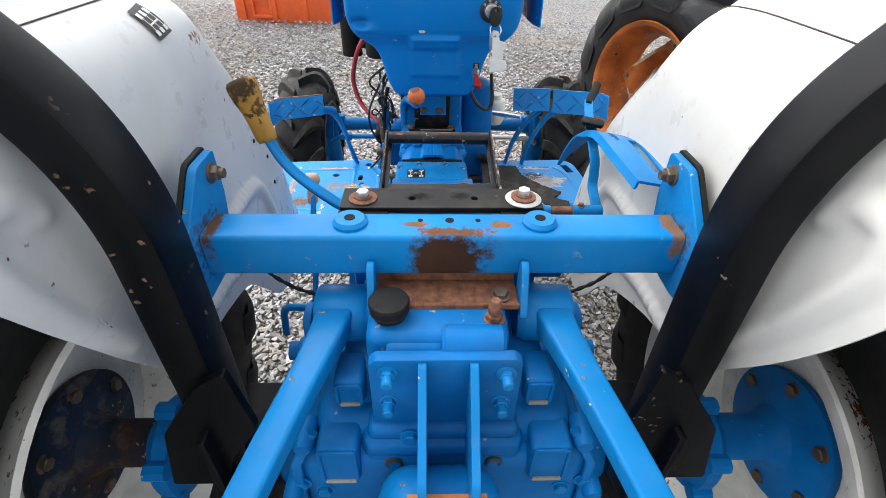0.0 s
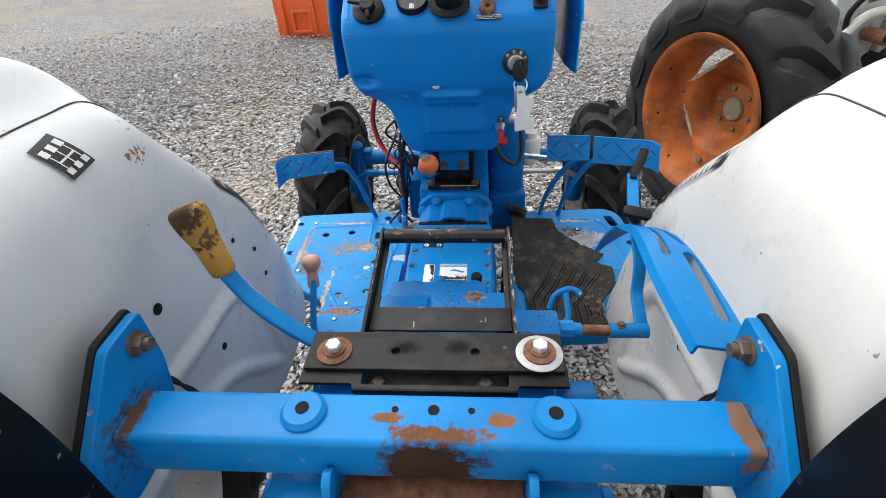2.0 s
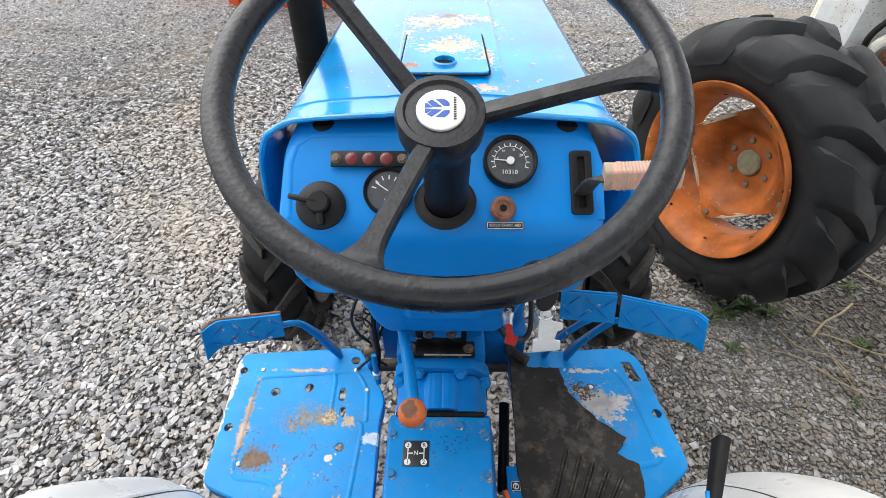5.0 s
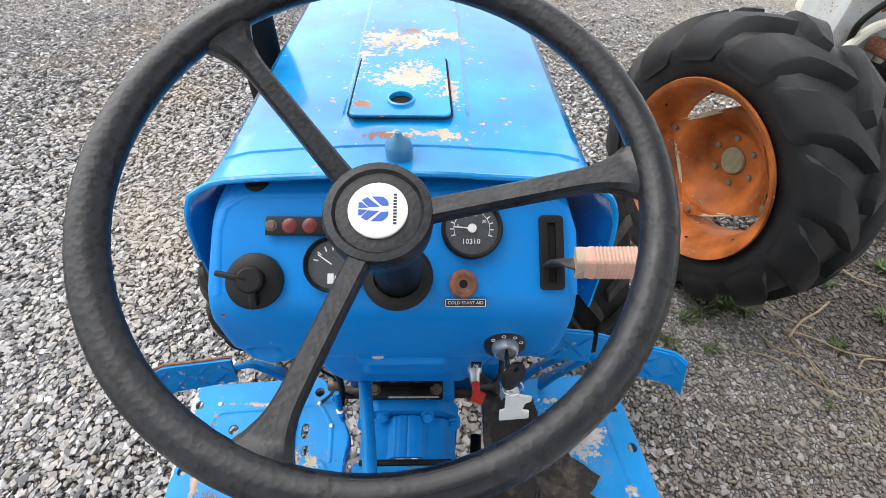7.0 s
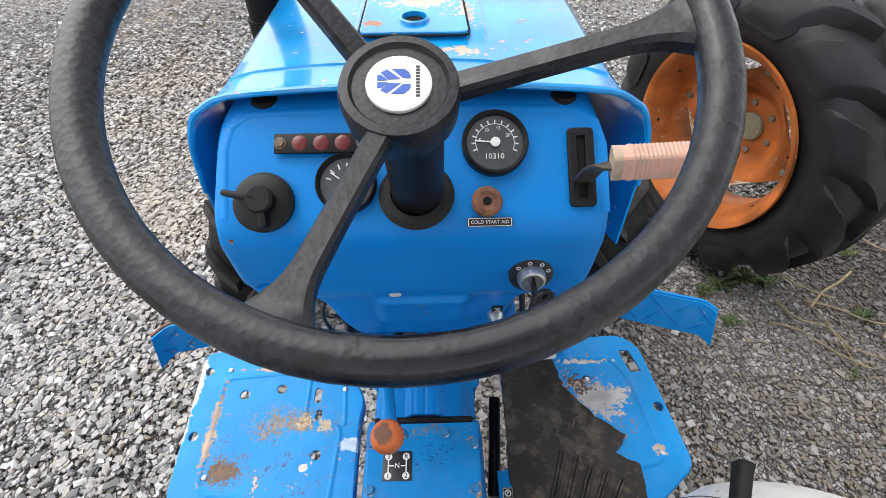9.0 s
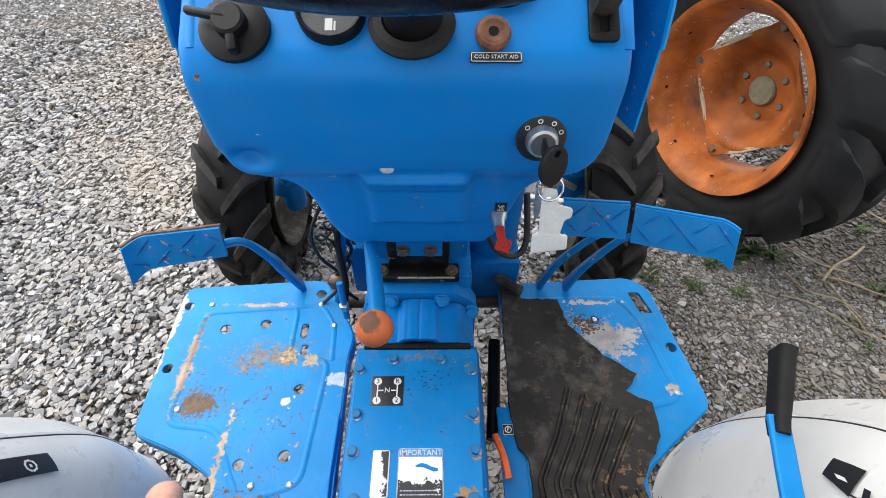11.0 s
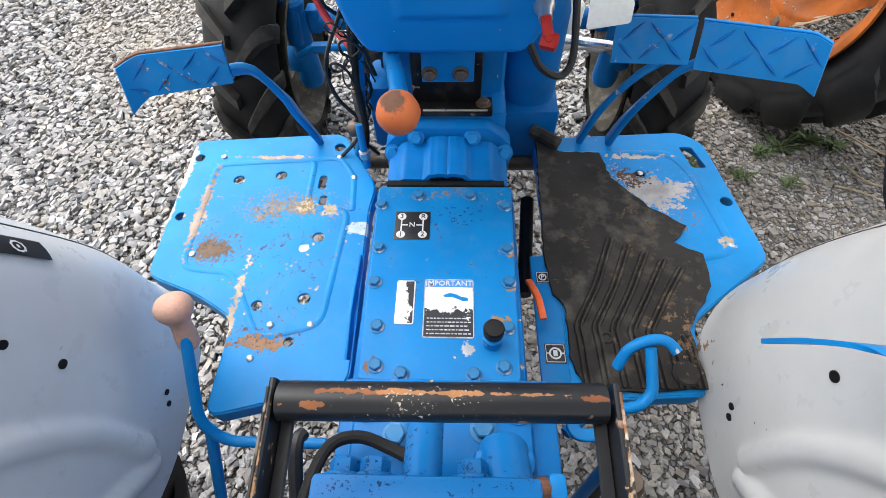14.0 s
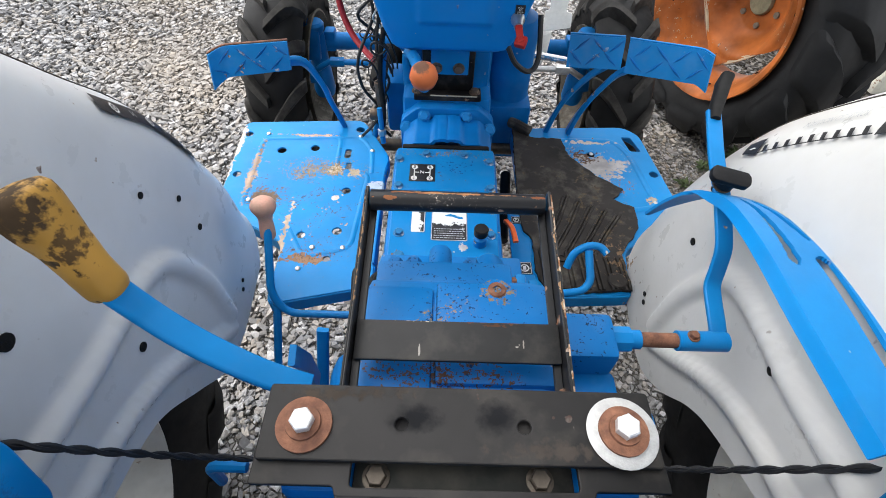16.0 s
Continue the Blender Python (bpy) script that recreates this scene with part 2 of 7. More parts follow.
    if coat:
        b.inputs["Coat Weight"].default_value = coat
        b.inputs["Coat Roughness"].default_value = .06
    h = calc(nt, 'SUBTRACT', calc(nt, 'MULTIPLY', fine, .25), calc(nt, 'MULTIPLY', total, .8))
    if wave:
        h = calc(nt, 'ADD', h, calc(nt, 'MULTIPLY', noise_tex(nt, co, 18, 2), wave))
    bump(nt, b, h, .25, .0015)
    return ma


def plain(name, colour, rough=.5, metal=0.0, vary=.25, scale=40, bumpy=.2, second=None, gloss=.38):
    """A simple surface with mottling at two scales and a fine relief."""
    ma, nt, b = start(name, rough, metal)
    b.inputs["Specular IOR Level"].default_value = gloss
    co = coords(nt)
    n1, n2 = noise_tex(nt, co, scale, 5, .6), noise_tex(nt, co, scale * 6, 3)
    second = second or tuple(c * (1 - vary) for c in colour)
    lite = tuple(min(1, c * (1 + vary * .6)) for c in colour)
    col = mix(nt, ramp(nt, n1, .32, .68), second, lite)
    col = mix(nt, calc(nt, 'MULTIPLY', ramp(nt, n2, .35, .75), .35), col, tuple(c * .7 for c in colour))
    nt.links.new(col, b.inputs["Base Color"])
    nt.links.new(calc(nt, 'ADD', calc(nt, 'MULTIPLY', n2, .25), rough - .12, True), b.inputs["Roughness"])
    bump(nt, b, calc(nt, 'ADD', n1, calc(nt, 'MULTIPLY', n2, .5)), bumpy, .0015)
    return ma


BLUE = (.004, .182, .475)
M_BLUE = paint("blue_paint", BLUE, .36, .3, dust=.06)
M_BOLT = paint("worn_blue_bolt", (.03, .17, .36), .35, 1.6, chip=(.4, .4, .4), under=(.6, .6, .58), dust=.2, vary=.3)
M_CAST = paint("blue_cast_iron", (.0025, .145, .43), .42, .35, dust=.05, vary=.22, wave=1.2, gloss=.12)
M_BLUE_WORN = paint("blue_worn_edges", BLUE, .4, .75, under=(.62, .55, .45))
M_DASH = paint("blue_dash_paint", (.003, .178, .52), .38, .1, dust=.03, vary=.05)
M_HOOD = paint("blue_hood_paint", (.005, .25, .62), .17, .35, under=(.52, .43, .33), dust=.05, vary=.28, coat=.5, gloss=.3, spots=(
    (.0, 1.385, 1.115, .045, .034, .06, (.52, .43, .33), .45), (-.022, 1.50, 1.115, .05, .035, .06, (.5, .42, .32), .5), (.0, 1.535, 1.115, .016, .012, .06, (.3, .12, .05), .4), (.05, 1.525, 1.115, .03, .02, .06, (.5, .42, .32), .6),
    (-.02, 1.262, 1.12, .045, .009, .06, (.22, .09, .045), .7), (.03, 1.266, 1.12, .045, .010, .06, (.5, .4, .3), .7), (-.052, 1.312, 1.12, .012, .008, .05, (.36, .13, .05), .3), (.053, 1.36, 1.115, .01, .03, .06, (.5, .4, .32), .8), (-.06, 1.46, 1.115, .01, .04, .06, (.5, .4, .32), .9)),
    specks=((0, 1.45, 1.11, .16, .3, .1, (.5, .42, .34), 70, .75),))
M_BEAM = paint("blue_beam_paint", BLUE, .34, .35, dust=.06, crisp=3.0, spots=(
    (.006, .42, .825, .048, .03, .05, (.05, .024, .015), .06), (.005, .43, .857, .05, .01, .012, (.17, .075, .035), .3), (.062, .444, .858, .014, .007, .02, (.2, .09, .04), .2), (-.035, .444, .858, .016, .006, .02, (.2, .09, .04), .2),
    (-.254, .444, .85, .011, .04, .035, (.11, .06, .04), .1), (.254, .444, .85, .011, .04, .035, (.2, .11, .065), .1)))
M_PLATE_END = paint("blue_end_plate_paint", BLUE, .34, .3, dust=.06, crisp=1.4, spots=((-.263, .444, .838, .012, .042, .045, (.06, .035, .025), .3), (.263, .444, .838, .012, .038, .04, (.09, .06, .04), .35)))
M_FOOT_L = paint("blue_footplate_paint", (.006, .24, .585), .38, .4, spots=(
    (-.225, 1.135, .512, .02, .012, .04, (.42, .27, .15), .9), (-.342, 1.058, .512, .026, .017, .04, (.19, .135, .1), .2), (-.225, 1.14, .512, .02, .012, .04, (.6, .5, .38), .6),
    (-.137, 1.1, .515, .02, .013, .03, (.5, .6, .7), .1), (-.19, 1.135, .512, .016, .02, .04, (.68, .56, .4), .1), (-.29, .975, .512, .007, .06, .04, (.6, .48, .36), .35),
    (-.25, .915, .512, .04, .01, .04, (.34, .2, .12), .45), (-.385, 1.14, .512, .008, .1, .04, (.45, .34, .26), .55), (-.436, 1.18, .506, .008, .13, .03, (.72, .6, .5), .35),
    (-.215, 1.062, .512, .008, .006, .03, (.7, .68, .6), .1), (-.3, 1.245, .512, .07, .004, .03, (.5, .38, .28), .5)), specks=((-.25, 1.14, .512, .085, .04, .05, (.36, .26, .13), 300, .60), (-.345, 1.06, .512, .05, .03, .05, (.2, .14, .1), 240, .62), (-.25, .93, .512, .09, .05, .05, (.2, .12, .08), 160, .72), (-.25, 1.07, .512, .2, .22, .05, (.12, .1, .1), 210, .745)))
M_FOOT_R = paint("blue_footplate_scraped", (.006, .235, .585), .38, .4, spots=(
    (.302, 1.172, .515, .043, .037, .04, (.44, .42, .41), .12), (.275, 1.2, .515, .03, .02, .04, (.12, .07, .045), .55), (.3, 1.245, .515, .06, .006, .03, (.66, .62, .55), .3), (.385, 1.075, .515, .012, .012, .03, PRIMER, .4)), specks=((.28, 1.19, .515, .09, .06, .05, (.45, .42, .4), 220, .68), (.33, 1.1, .515, .08, .06, .05, (.3, .18, .12), 220, .72)))
M_TUNNEL = paint("blue_cover_paint", (.004, .172, .44), .36, .3, dust=.07, spots=(
    (.018, .868, .614, .012, .009, .02, (.55, .55, .55), .1), (.066, 1.06, .614, .012, .009, .02, (.3, .2, .13), .5), (.064, .99, .614, .011, .008, .02, (.34, .2, .11), .5), (.064, .945, .614, .009, .007, .02, (.3, .2, .13), .6),
    (-.082, .85, .614, .005, .011, .02, (.24, .13, .08), .6), (.05, .9, .614, .012, .009, .02, (.36, .22, .12), .5), (-.045, .842, .614, .006, .005, .02, (.2, .12, .08), .6)),
    specks=((-.012, 1.078, .614, .09, .014, .03, (.2, .18, .16), 240, .64), (.0, 1.045, .614, .04, .025, .03, (.01, .07, .24), 190, .66), (-.012, .97, .614, .1, .12, .03, (.1, .11, .13), 190, .77)))
M_LIFT = paint("blue_lift_cover", (.0025, .124, .36), .4, .3, wave=.6, dust=.08, specks=((-.02, .60, .768, .07, .03, .03, (.1, .055, .035), 260, .62), (.038, .686, .77, .017, .017, .02, (.22, .16, .1), 200, .56), (0, .72, .75, .12, .04, .05, (.01, .05, .14), 220, .70), (0, .67, .76, .12, .12, .05, (.01, .05, .14), 210, .715), (-.02, .65, .77, .08, .06, .03, (.24, .17, .1), 300, .74), (.11, .64, .76, .05, .06, .05, (.015, .04, .09), 220, .70)))
# one white paint in two copies: left tinted by sky light, right warmer
M_WHITE_L = paint("white_fender_paint_sky_tinted", (.56, .575, .58), .3, .12, chip=(.1, .05, .035), under=(.3, .25, .2), dust=.06, vary=.06, spots=((-.33, .652, .998, .016, .02, .013, (.3, .16, .08), .5), (-.34, .67, 1.02, .01, .012, .01, (.2, .1, .06), .4), (-.40, .80, .93, .02, .04, .05, (.1, .04, .028), .8),))
M_WHITE_R = paint("white_fender_paint", (.55, .545, .52), .3, .12, chip=(.1, .06, .04), under=(.3, .25, .2), dust=.08, vary=.06, spots=((.29, .915, .53, .012, .01, .03, (.3, .2, .12), .5),))
# pale rim under mud, its base also darkened for the shadow inside the wheel
M_RIM_F = paint("muddy_shaded_rim_paint", (.075, .066, .052), .6, 1.2, chip=(.05, .04, .03), under=(.1, .07, .05), dust=.7, vary=.35)
M_RIM_W = paint("white_rim_paint", (.72, .71, .66), .45, .9, dust=.25, vary=.2, spots=((.53, .36, .62, .06, .05, .07, RUST, .5),))
M_BLACK = paint("black_roll_bar_paint", (.003, .0034, .0048), .38, .62, chip=(.14, .075, .05), under=(.22, .14, .11), dust=.0, vary=.3, wave=1.0, gloss=.14)
M_SEATBAR = paint("black_seat_plate_paint", (.013, .0122, .012), .5, .6, chip=(.12, .06, .04), under=(.22, .2, .18), dust=.09, vary=.5, gloss=.2, crisp=1.6, spots=((-.032, .536, .84, .022, .012, .02, (.010, .0105, .012), .1), (.022, .538, .84, .016, .012, .02, (.010, .0105, .012), .1), (-.075, .552, .84, .05, .006, .02, (.05, .04, .032), .6), (.07, .518, .84, .05, .008, .02, (.05, .042, .036), .6)))
M_RAIL_EDGE = paint("rubbed_rail_edge", (.02, .02, .02), .5, 2.2, chip=(.22, .1, .05), under=(.5, .42, .32), dust=.1, vary=.3, gloss=.2)
M_CROSS = paint("dark_cross_plate_paint", (.022, .022, .0225), .5, .05, chip=(.3, .28, .26), under=(.4, .37, .33), dust=.12, vary=.35, gloss=.2, spots=((-.03, .631, .804, .03, .002, .01, (.45, .4, .32), .5), (.015, .631, .804, .045, .003, .01, (.1, .045, .03), .5), (.03, .627, .804, .018, .003, .01, (.1, .05, .03), .6), (-.0325, .606, .802, .0006, .005, .01, (.3, .28, .26), .35), (.052, .612, .802, .0006, .004, .01, (.26, .24, .22), .4)))
M_FRAME = paint("black_frame_paint", (.0085, .009, .0105), .34, .5, chip=(.2, .1, .06), under=(.3, .24, .2), dust=.04, gloss=.3, spots=(
    (-.052, .7505, .8355, .024, .0016, .003, (.22, .085, .035), .55), (-.004, .7505, .8355, .03, .0014, .003, (.3, .14, .06), .5), (.042, .7505, .835, .026, .0014, .003, (.32, .15, .07), .5), (.07, .749, .834, .012, .002, .003, (.2, .07, .03), .5), (-.066, .7435, .835, .013, .0018, .003, (.26, .1, .04), .45),
    (-.0895, .67, .823, .002, .085, .018, (.3, .17, .09), .9), (.0855, .67, .823, .002, .085, .018, (.36, .22, .12), .8)),
    specks=((0, .748, .838, .10, .012, .02, (.4, .34, .28), 430, .755), (0, .739, .83, .10, .006, .02, (.3, .28, .26), 380, .74)))
M_RUSTY = plain("rusty_steel", (.19, .085, .048), .75, .1, .6, 85, .5, (.085, .034, .02))
M_RUBBED = paint("paint_rubbed_to_tan", (.32, .31, .26), .6, 1.2, chip=(.004, .12, .4), under=(.004, .12, .4), vary=.3)
M_BRASSY = plain("dirty_zinc_bolt", (.14, .105, .08), .5, .5, .45, 60)
M_ZINC = plain("zinc_steel", (.55, .55, .55), .35, .9, .2, 50)
M_BRIGHT = plain("bright_bolt_steel", (.75, .75, .74), .4, .5, .12, 60)
M_CHROME = plain("chrome", (.8, .8, .8), .15, 1.0, .1, 40, .05)
M_PLASTIC = plain("black_plastic", (.007, .007, .0078), .45, 0, .3, 50, gloss=0.22)
M_RUBBER = plain("black_rubber", (.013, .0128, .0126), .68, 0, .35, 18, .35, (.009, .009, .009), gloss=0.18)
M_TYRE = plain("tyre_rubber", (.014, .0138, .0138), .6, 0, .5, 9, .35, (.006, .006, .0065), gloss=0.2)
M_LUG = plain("scuffed_lug_rubber", (.05, .047, .043), .7, 0, .5, 22, .4, (.014, .0135, .013), gloss=0.18)
M_TYRE_OLD = plain("weathered_tyre_rubber", (.0185, .0192, .0205), .5, 0, .5, 9, .4, (.011, .0112, .0118), gloss=0.26)


def pebbled(name):
    """Black moulded rubber: worn smooth and slightly shiny in places, pebbled and dull elsewhere."""
    ma, nt, b = start(name, .4)
    co = coords(nt)
    b.inputs["Specular IOR Level"].default_value = .3
    b.inputs["Coat Weight"].default_value = .12
    b.inputs["Coat Roughness"].default_value = .12
    worn = ramp(nt, calc(nt, 'ADD', noise_tex(nt, co, 9, 4), calc(nt, 'MULTIPLY', noise_tex(nt, co, 60, 3), .3)), .53, .63)
    vo = nt.nodes.new("ShaderNodeTexVoronoi")
    vo.inputs["Scale"].default_value = 250
    nt.links.new(co, vo.inputs["Vector"])
    grain = noise_tex(nt, co, 300, 2)
    col = mix(nt, worn, (.0045, .005, .0072), (.009, .0098, .0125))
    col = mix(nt, calc(nt, 'MULTIPLY', ramp(nt, noise_tex(nt, co, 40, 4), .52, .72), .4), col, (.02, .02, .022))
    pits = calc(nt, 'MULTIPLY', ramp(nt, noise_tex(nt, co, 120, 3, .6), .53, .58), worn)
    col = mix(nt, pits, col, (.0025, .0026, .003))
    nt.links.new(col, b.inputs["Base Color"])
    nt.links.new(calc(nt, 'ADD', calc(nt, 'MULTIPLY', worn, .25), .2), b.inputs["Roughness"])
    bump(nt, b, calc(nt, 'ADD', calc(nt, 'MULTIPLY', vo.outputs["Distance"], calc(nt, 'MULTIPLY', worn, 2.2)), calc(nt, 'MULTIPLY', grain, .14)), .25, .0007)
    return ma


M_WHEEL = pebbled("steering_wheel_rubber")
M_MAT = paint("rubber_floor_mat", (.026, .0225, .02), .7, .6, chip=(.1, .075, .05), under=(.12, .09, .06), dust=.35, vary=.45, wave=2.5, gloss=.22, specks=((.24, 1.02, .52, .16, .25, .1, (.1, .078, .055), 60, .71), (.28, .93, .52, .05, .05, .1, (.2, .13, .08), 80, .62)))
M_ORANGE = paint("orange_rim_paint", (.41, .12, .028), .42, .9, chip=(.12, .045, .025), under=(.5, .4, .3), dust=.12, vary=.42)
M_BIN = plain("orange_plastic", (.72, .12, .03), .5, 0, .12, 8, .15)
M_HANDLE = paint("worn_yellow_grip", (.28, .155, .032), .4, .5, chip=(.04, .03, .02), under=(.1, .065, .025), dust=.03, vary=.5, crisp=2.4, spots=((-.252, .59, .962, .026, .04, .024, (.055, .036, .02), .35), (-.268, .612, .94, .02, .03, .03, (.075, .046, .022), .4), (-.235, .60, .925, .010, .02, .018, (.1, .06, .025), .6)))
M_PINK = plain("faded_red_grip", (.52, .27, .2), .6, 0, .3, 60, .4, (.42, .3, .23))
M_KNOB = paint("worn_orange_knob", (.46, .12, .04), .45, .3, chip=(.1, .05, .03), under=(.2, .1, .06), dust=.1, vary=.2, crisp=3.0, spots=((-.05, .985, .829, .017, .021, .011, (.17, .09, .06), .12),))
M_GLASSRED = plain("red_lamp_lens", (.13, .018, .02), .2, 0, .2, 80, .1)
M_DECAL = plain("black_decal", (.014, .014, .015), .4, 0, .3, 120, .1)
M_LETTER = plain("white_lettering", (.62, .62, .6), .5, 0, .15, 150, .05)
M_STICKER = plain("worn_silver_sticker", (.5, .51, .52), .4, 0, .3, 110, .1, (.2, .22, .24))
M_LOGO = plain("blue_emblem", (.02, .08, .36), .35, 0, .1, 100, .05)
# dial black lifted to grey-blue, the glass reflection put into the colour
M_GAUGE = plain("gauge_face", (.045, .05, .055), .3, 0, .2, 90, .05)
M_WHITEPL = plain("white_plastic", (.72, .72, .68), .4, 0, .1, 40, .1)
M_CREAM = paint("weathered_cream_paint", (.66, .65, .57), .5, 1.0, dust=.35, vary=.15)
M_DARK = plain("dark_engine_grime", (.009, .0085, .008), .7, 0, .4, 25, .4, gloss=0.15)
M_STEEL = plain("bare_dark_steel", (.09, .075, .06), .5, .6, .45, 40, .3)
M_WIRE = plain("black_cable", (.013, .013, .014), .5, 0, .3, 60)
M_REDWIRE = plain("red_cable", (.36, .03, .04), .45, 0, .2, 60)
M_ORANGEP = plain("orange_lever_plastic", (.75, .12, .02), .4, 0, .15, 60)
M_GREEN = plain("weed_leaves", (.09, .125, .05), .7, 0, .4, 40)
M_STRAW = plain("dry_twigs", (.3, .24, .15), .8, 0, .35, 40)


def worn_print(name, top, base, axis, at, wide, size=160, rough=.75):
    """A print whose upper tone gives way to the lower one at a ragged line."""
    ma, nt, b = start(name, .45)
    co = coords(nt)
    sp = nt.nodes.new("ShaderNodeSeparateXYZ")
    nt.links.new(co, sp.inputs[0])
    n1, n2 = noise_tex(nt, co, size, 4, .7), noise_tex(nt, co, size * .3, 3)
    h = calc(nt, 'DIVIDE', calc(nt, 'SUBTRACT', sp.outputs[axis], at), wide)
    h = calc(nt, 'ADD', h, calc(nt, 'MULTIPLY', calc(nt, 'SUBTRACT', n1, .5), rough * 4))
    h = calc(nt, 'ADD', h, calc(nt, 'MULTIPLY', calc(nt, 'SUBTRACT', n2, .5), 3.0))
    nt.links.new(mix(nt, ramp(nt, h, -.08, .08), base, top), b.inputs["Base Color"])
    return ma


# ---------- ground ----------
def ground_z(x, y):
    return -.0215 * (x + 1) + .027 * (y - 1.7)


def gravel_material(name, lo, hi, warm):
    ma, nt, b = start(name, .85)
    rnd = nt.nodes.new("ShaderNodeNewGeometry").outputs["Random Per Island"]
    co = coords(nt)
    cr = nt.nodes.new("ShaderNodeValToRGB")
    e = cr.color_ramp.elements
    e[0].color, e[1].color = (*lo, 1), (*hi, 1)
    for p, c in ((.35, tuple(a * .55 + d * .45 for a, d in zip(lo, hi))), (.62, warm), (.8, tuple(a * .4 + d * .6 for a, d in zip(lo, hi)))):
        k = e.new(p)
        k.color = (*c, 1)
    nt.links.new(rnd, cr.inputs[0])
    n = noise_tex(nt, co, 160, 4)
    area = noise_tex(nt, co, 1.1, 3)
    col = mix(nt, calc(nt, 'MULTIPLY', ramp(nt, n, .35, .7), .4), cr.outputs[0], (.1, .095, .085))
    col = mix(nt, calc(nt, 'MULTIPLY', ramp(nt, area, .5, .64), .5), col, (.38, .32, .25))
    mud = nt.nodes.new("ShaderNodeVectorMath")
    mud.operation = 'DISTANCE'
    mud.inputs[1].default_value = (1.3, 1.35, 0)
    nt.links.new(co, mud.inputs[0])
    near = ramp(nt, calc(nt, 'ADD', mud.outputs["Value"], calc(nt, 'MULTIPLY', noise_tex(nt, co, 3.5, 5), .9)), 1.35, .75)
    col = mix(nt, calc(nt, 'MULTIPLY', near, .5), col, (.105, .082, .056))
    # shadow of the old tractor, painted into the stone colour with a ragged edge
    shade_mid = nt.nodes.new("ShaderNodeVectorMath")
    shade_mid.operation = 'DISTANCE'
    shade_mid.inputs[1].default_value = (1.95, 2.25, 0)
    nt.links.new(co, shade_mid.inputs[0])
    shade = ramp(nt, calc(nt, 'ADD', shade_mid.outputs["Value"], calc(nt, 'MULTIPLY', noise_tex(nt, co, 4, 5), .5)), 1.15, .75)
    col = mix(nt, calc(nt, 'MULTIPLY', shade, .75), col, (.045, .037, .028))
    nt.links.new(col, b.inputs["Base Color"])
    bump(nt, b, n, .35, .002)
    return ma


def dirt_material():
    ma, nt, b = start("gravel_ground", .9)
    co = coords(nt)
    vo = nt.nodes.new("ShaderNodeTexVoronoi")
    vo.inputs["Scale"].default_value = 80
    nt.links.new(co, vo.inputs["Vector"])
    v2 = nt.nodes.new("ShaderNodeTexVoronoi")
    v2.feature = 'DISTANCE_TO_EDGE'
    v2.inputs["Scale"].default_value = 80
    nt.links.new(co, v2.inputs["Vector"])
    hs = nt.nodes.new("ShaderNodeSeparateColor")
    nt.links.new(vo.outputs["Color"], hs.inputs[0])
    stone = mix(nt, hs.outputs[0], (.11, .112, .118), (.58, .572, .57))
    gap = ramp(nt, v2.outputs["Distance"], .0, .12)
    col = mix(nt, gap, (.12, .108, .092), stone)
    area = noise_tex(nt, co, .9, 4)
    col = mix(nt, calc(nt, 'MULTIPLY', ramp(nt, area, .49, .64), .7), col, (.38, .31, .23))
    # bare soil between the loose stones near the tractor, packed gravel farther off
    sep = nt.nodes.new("ShaderNodeVectorMath")
    sep.operation = 'DISTANCE'
    sep.inputs[1].default_value = (.2, 1.8, 0)
    nt.links.new(co, sep.inputs[0])
    far = ramp(nt, calc(nt, 'ADD', sep.outputs["Value"], calc(nt, 'MULTIPLY', noise_tex(nt, co, 2.2, 3), 1.2)), 3.0, 3.9)
    soil = mix(nt, noise_tex(nt, co, 45, 6, .7), (.055, .05, .045), (.2, .18, .155))
    col = mix(nt, calc(nt, 'ADD', calc(nt, 'MULTIPLY', far, .45), .55), soil, col)
    # the same tractor shadow, darkened into the ground colour
    shade_mid = nt.nodes.new("ShaderNodeVectorMath")
    shade_mid.operation = 'DISTANCE'
    shade_mid.inputs[1].default_value = (1.95, 2.25, 0)
    nt.links.new(co, shade_mid.inputs[0])
    shade = ramp(nt, calc(nt, 'ADD', shade_mid.outputs["Value"], calc(nt, 'MULTIPLY', noise_tex(nt, co, 4, 5), .5)), 1.15, .75)
    col = mix(nt, calc(nt, 'MULTIPLY', shade, .8), col, (.05, .041, .03))
    nt.links.new(col, b.inputs["Base Color"])
    bump(nt, b, calc(nt, 'ADD', gap, calc(nt, 'MULTIPLY', hs.outputs[1], .7)), .9, .012)
    return ma


M_GROUND = dirt_material()
M_STONES = gravel_material("grey_gravel", (.115, .117, .124), (.6, .595, .6), (.42, .385, .345))
M_FINES = gravel_material("fine_gravel", (.095, .09, .084), (.40, .38, .35), (.26, .215, .165))


def ground_sheet(u, v):
    x = math.copysign(abs(2 * u - 1) ** 4, u - .5) * 400 + (2 * u - 1) * 4
    y = 1.5 + math.copysign(abs(2 * v - 1) ** 4, v - .5) * 400 + (2 * v - 1) * 4
    near = math.exp(-((x * x + (y - 2) ** 2) / 60))
    z = ground_z(x * near, 1.7 + (y - 1.7) * near) - .012
    return Vector((x, y, z + .012 * near * noise.noise((x * 1.3, y * 1.3, 0))))


ground = part("ground", grid(ground_sheet, 160, 160), M_GROUND)
tagged(ground, "grey gravel yard with sandy brown patches", "ground", kind="structure")


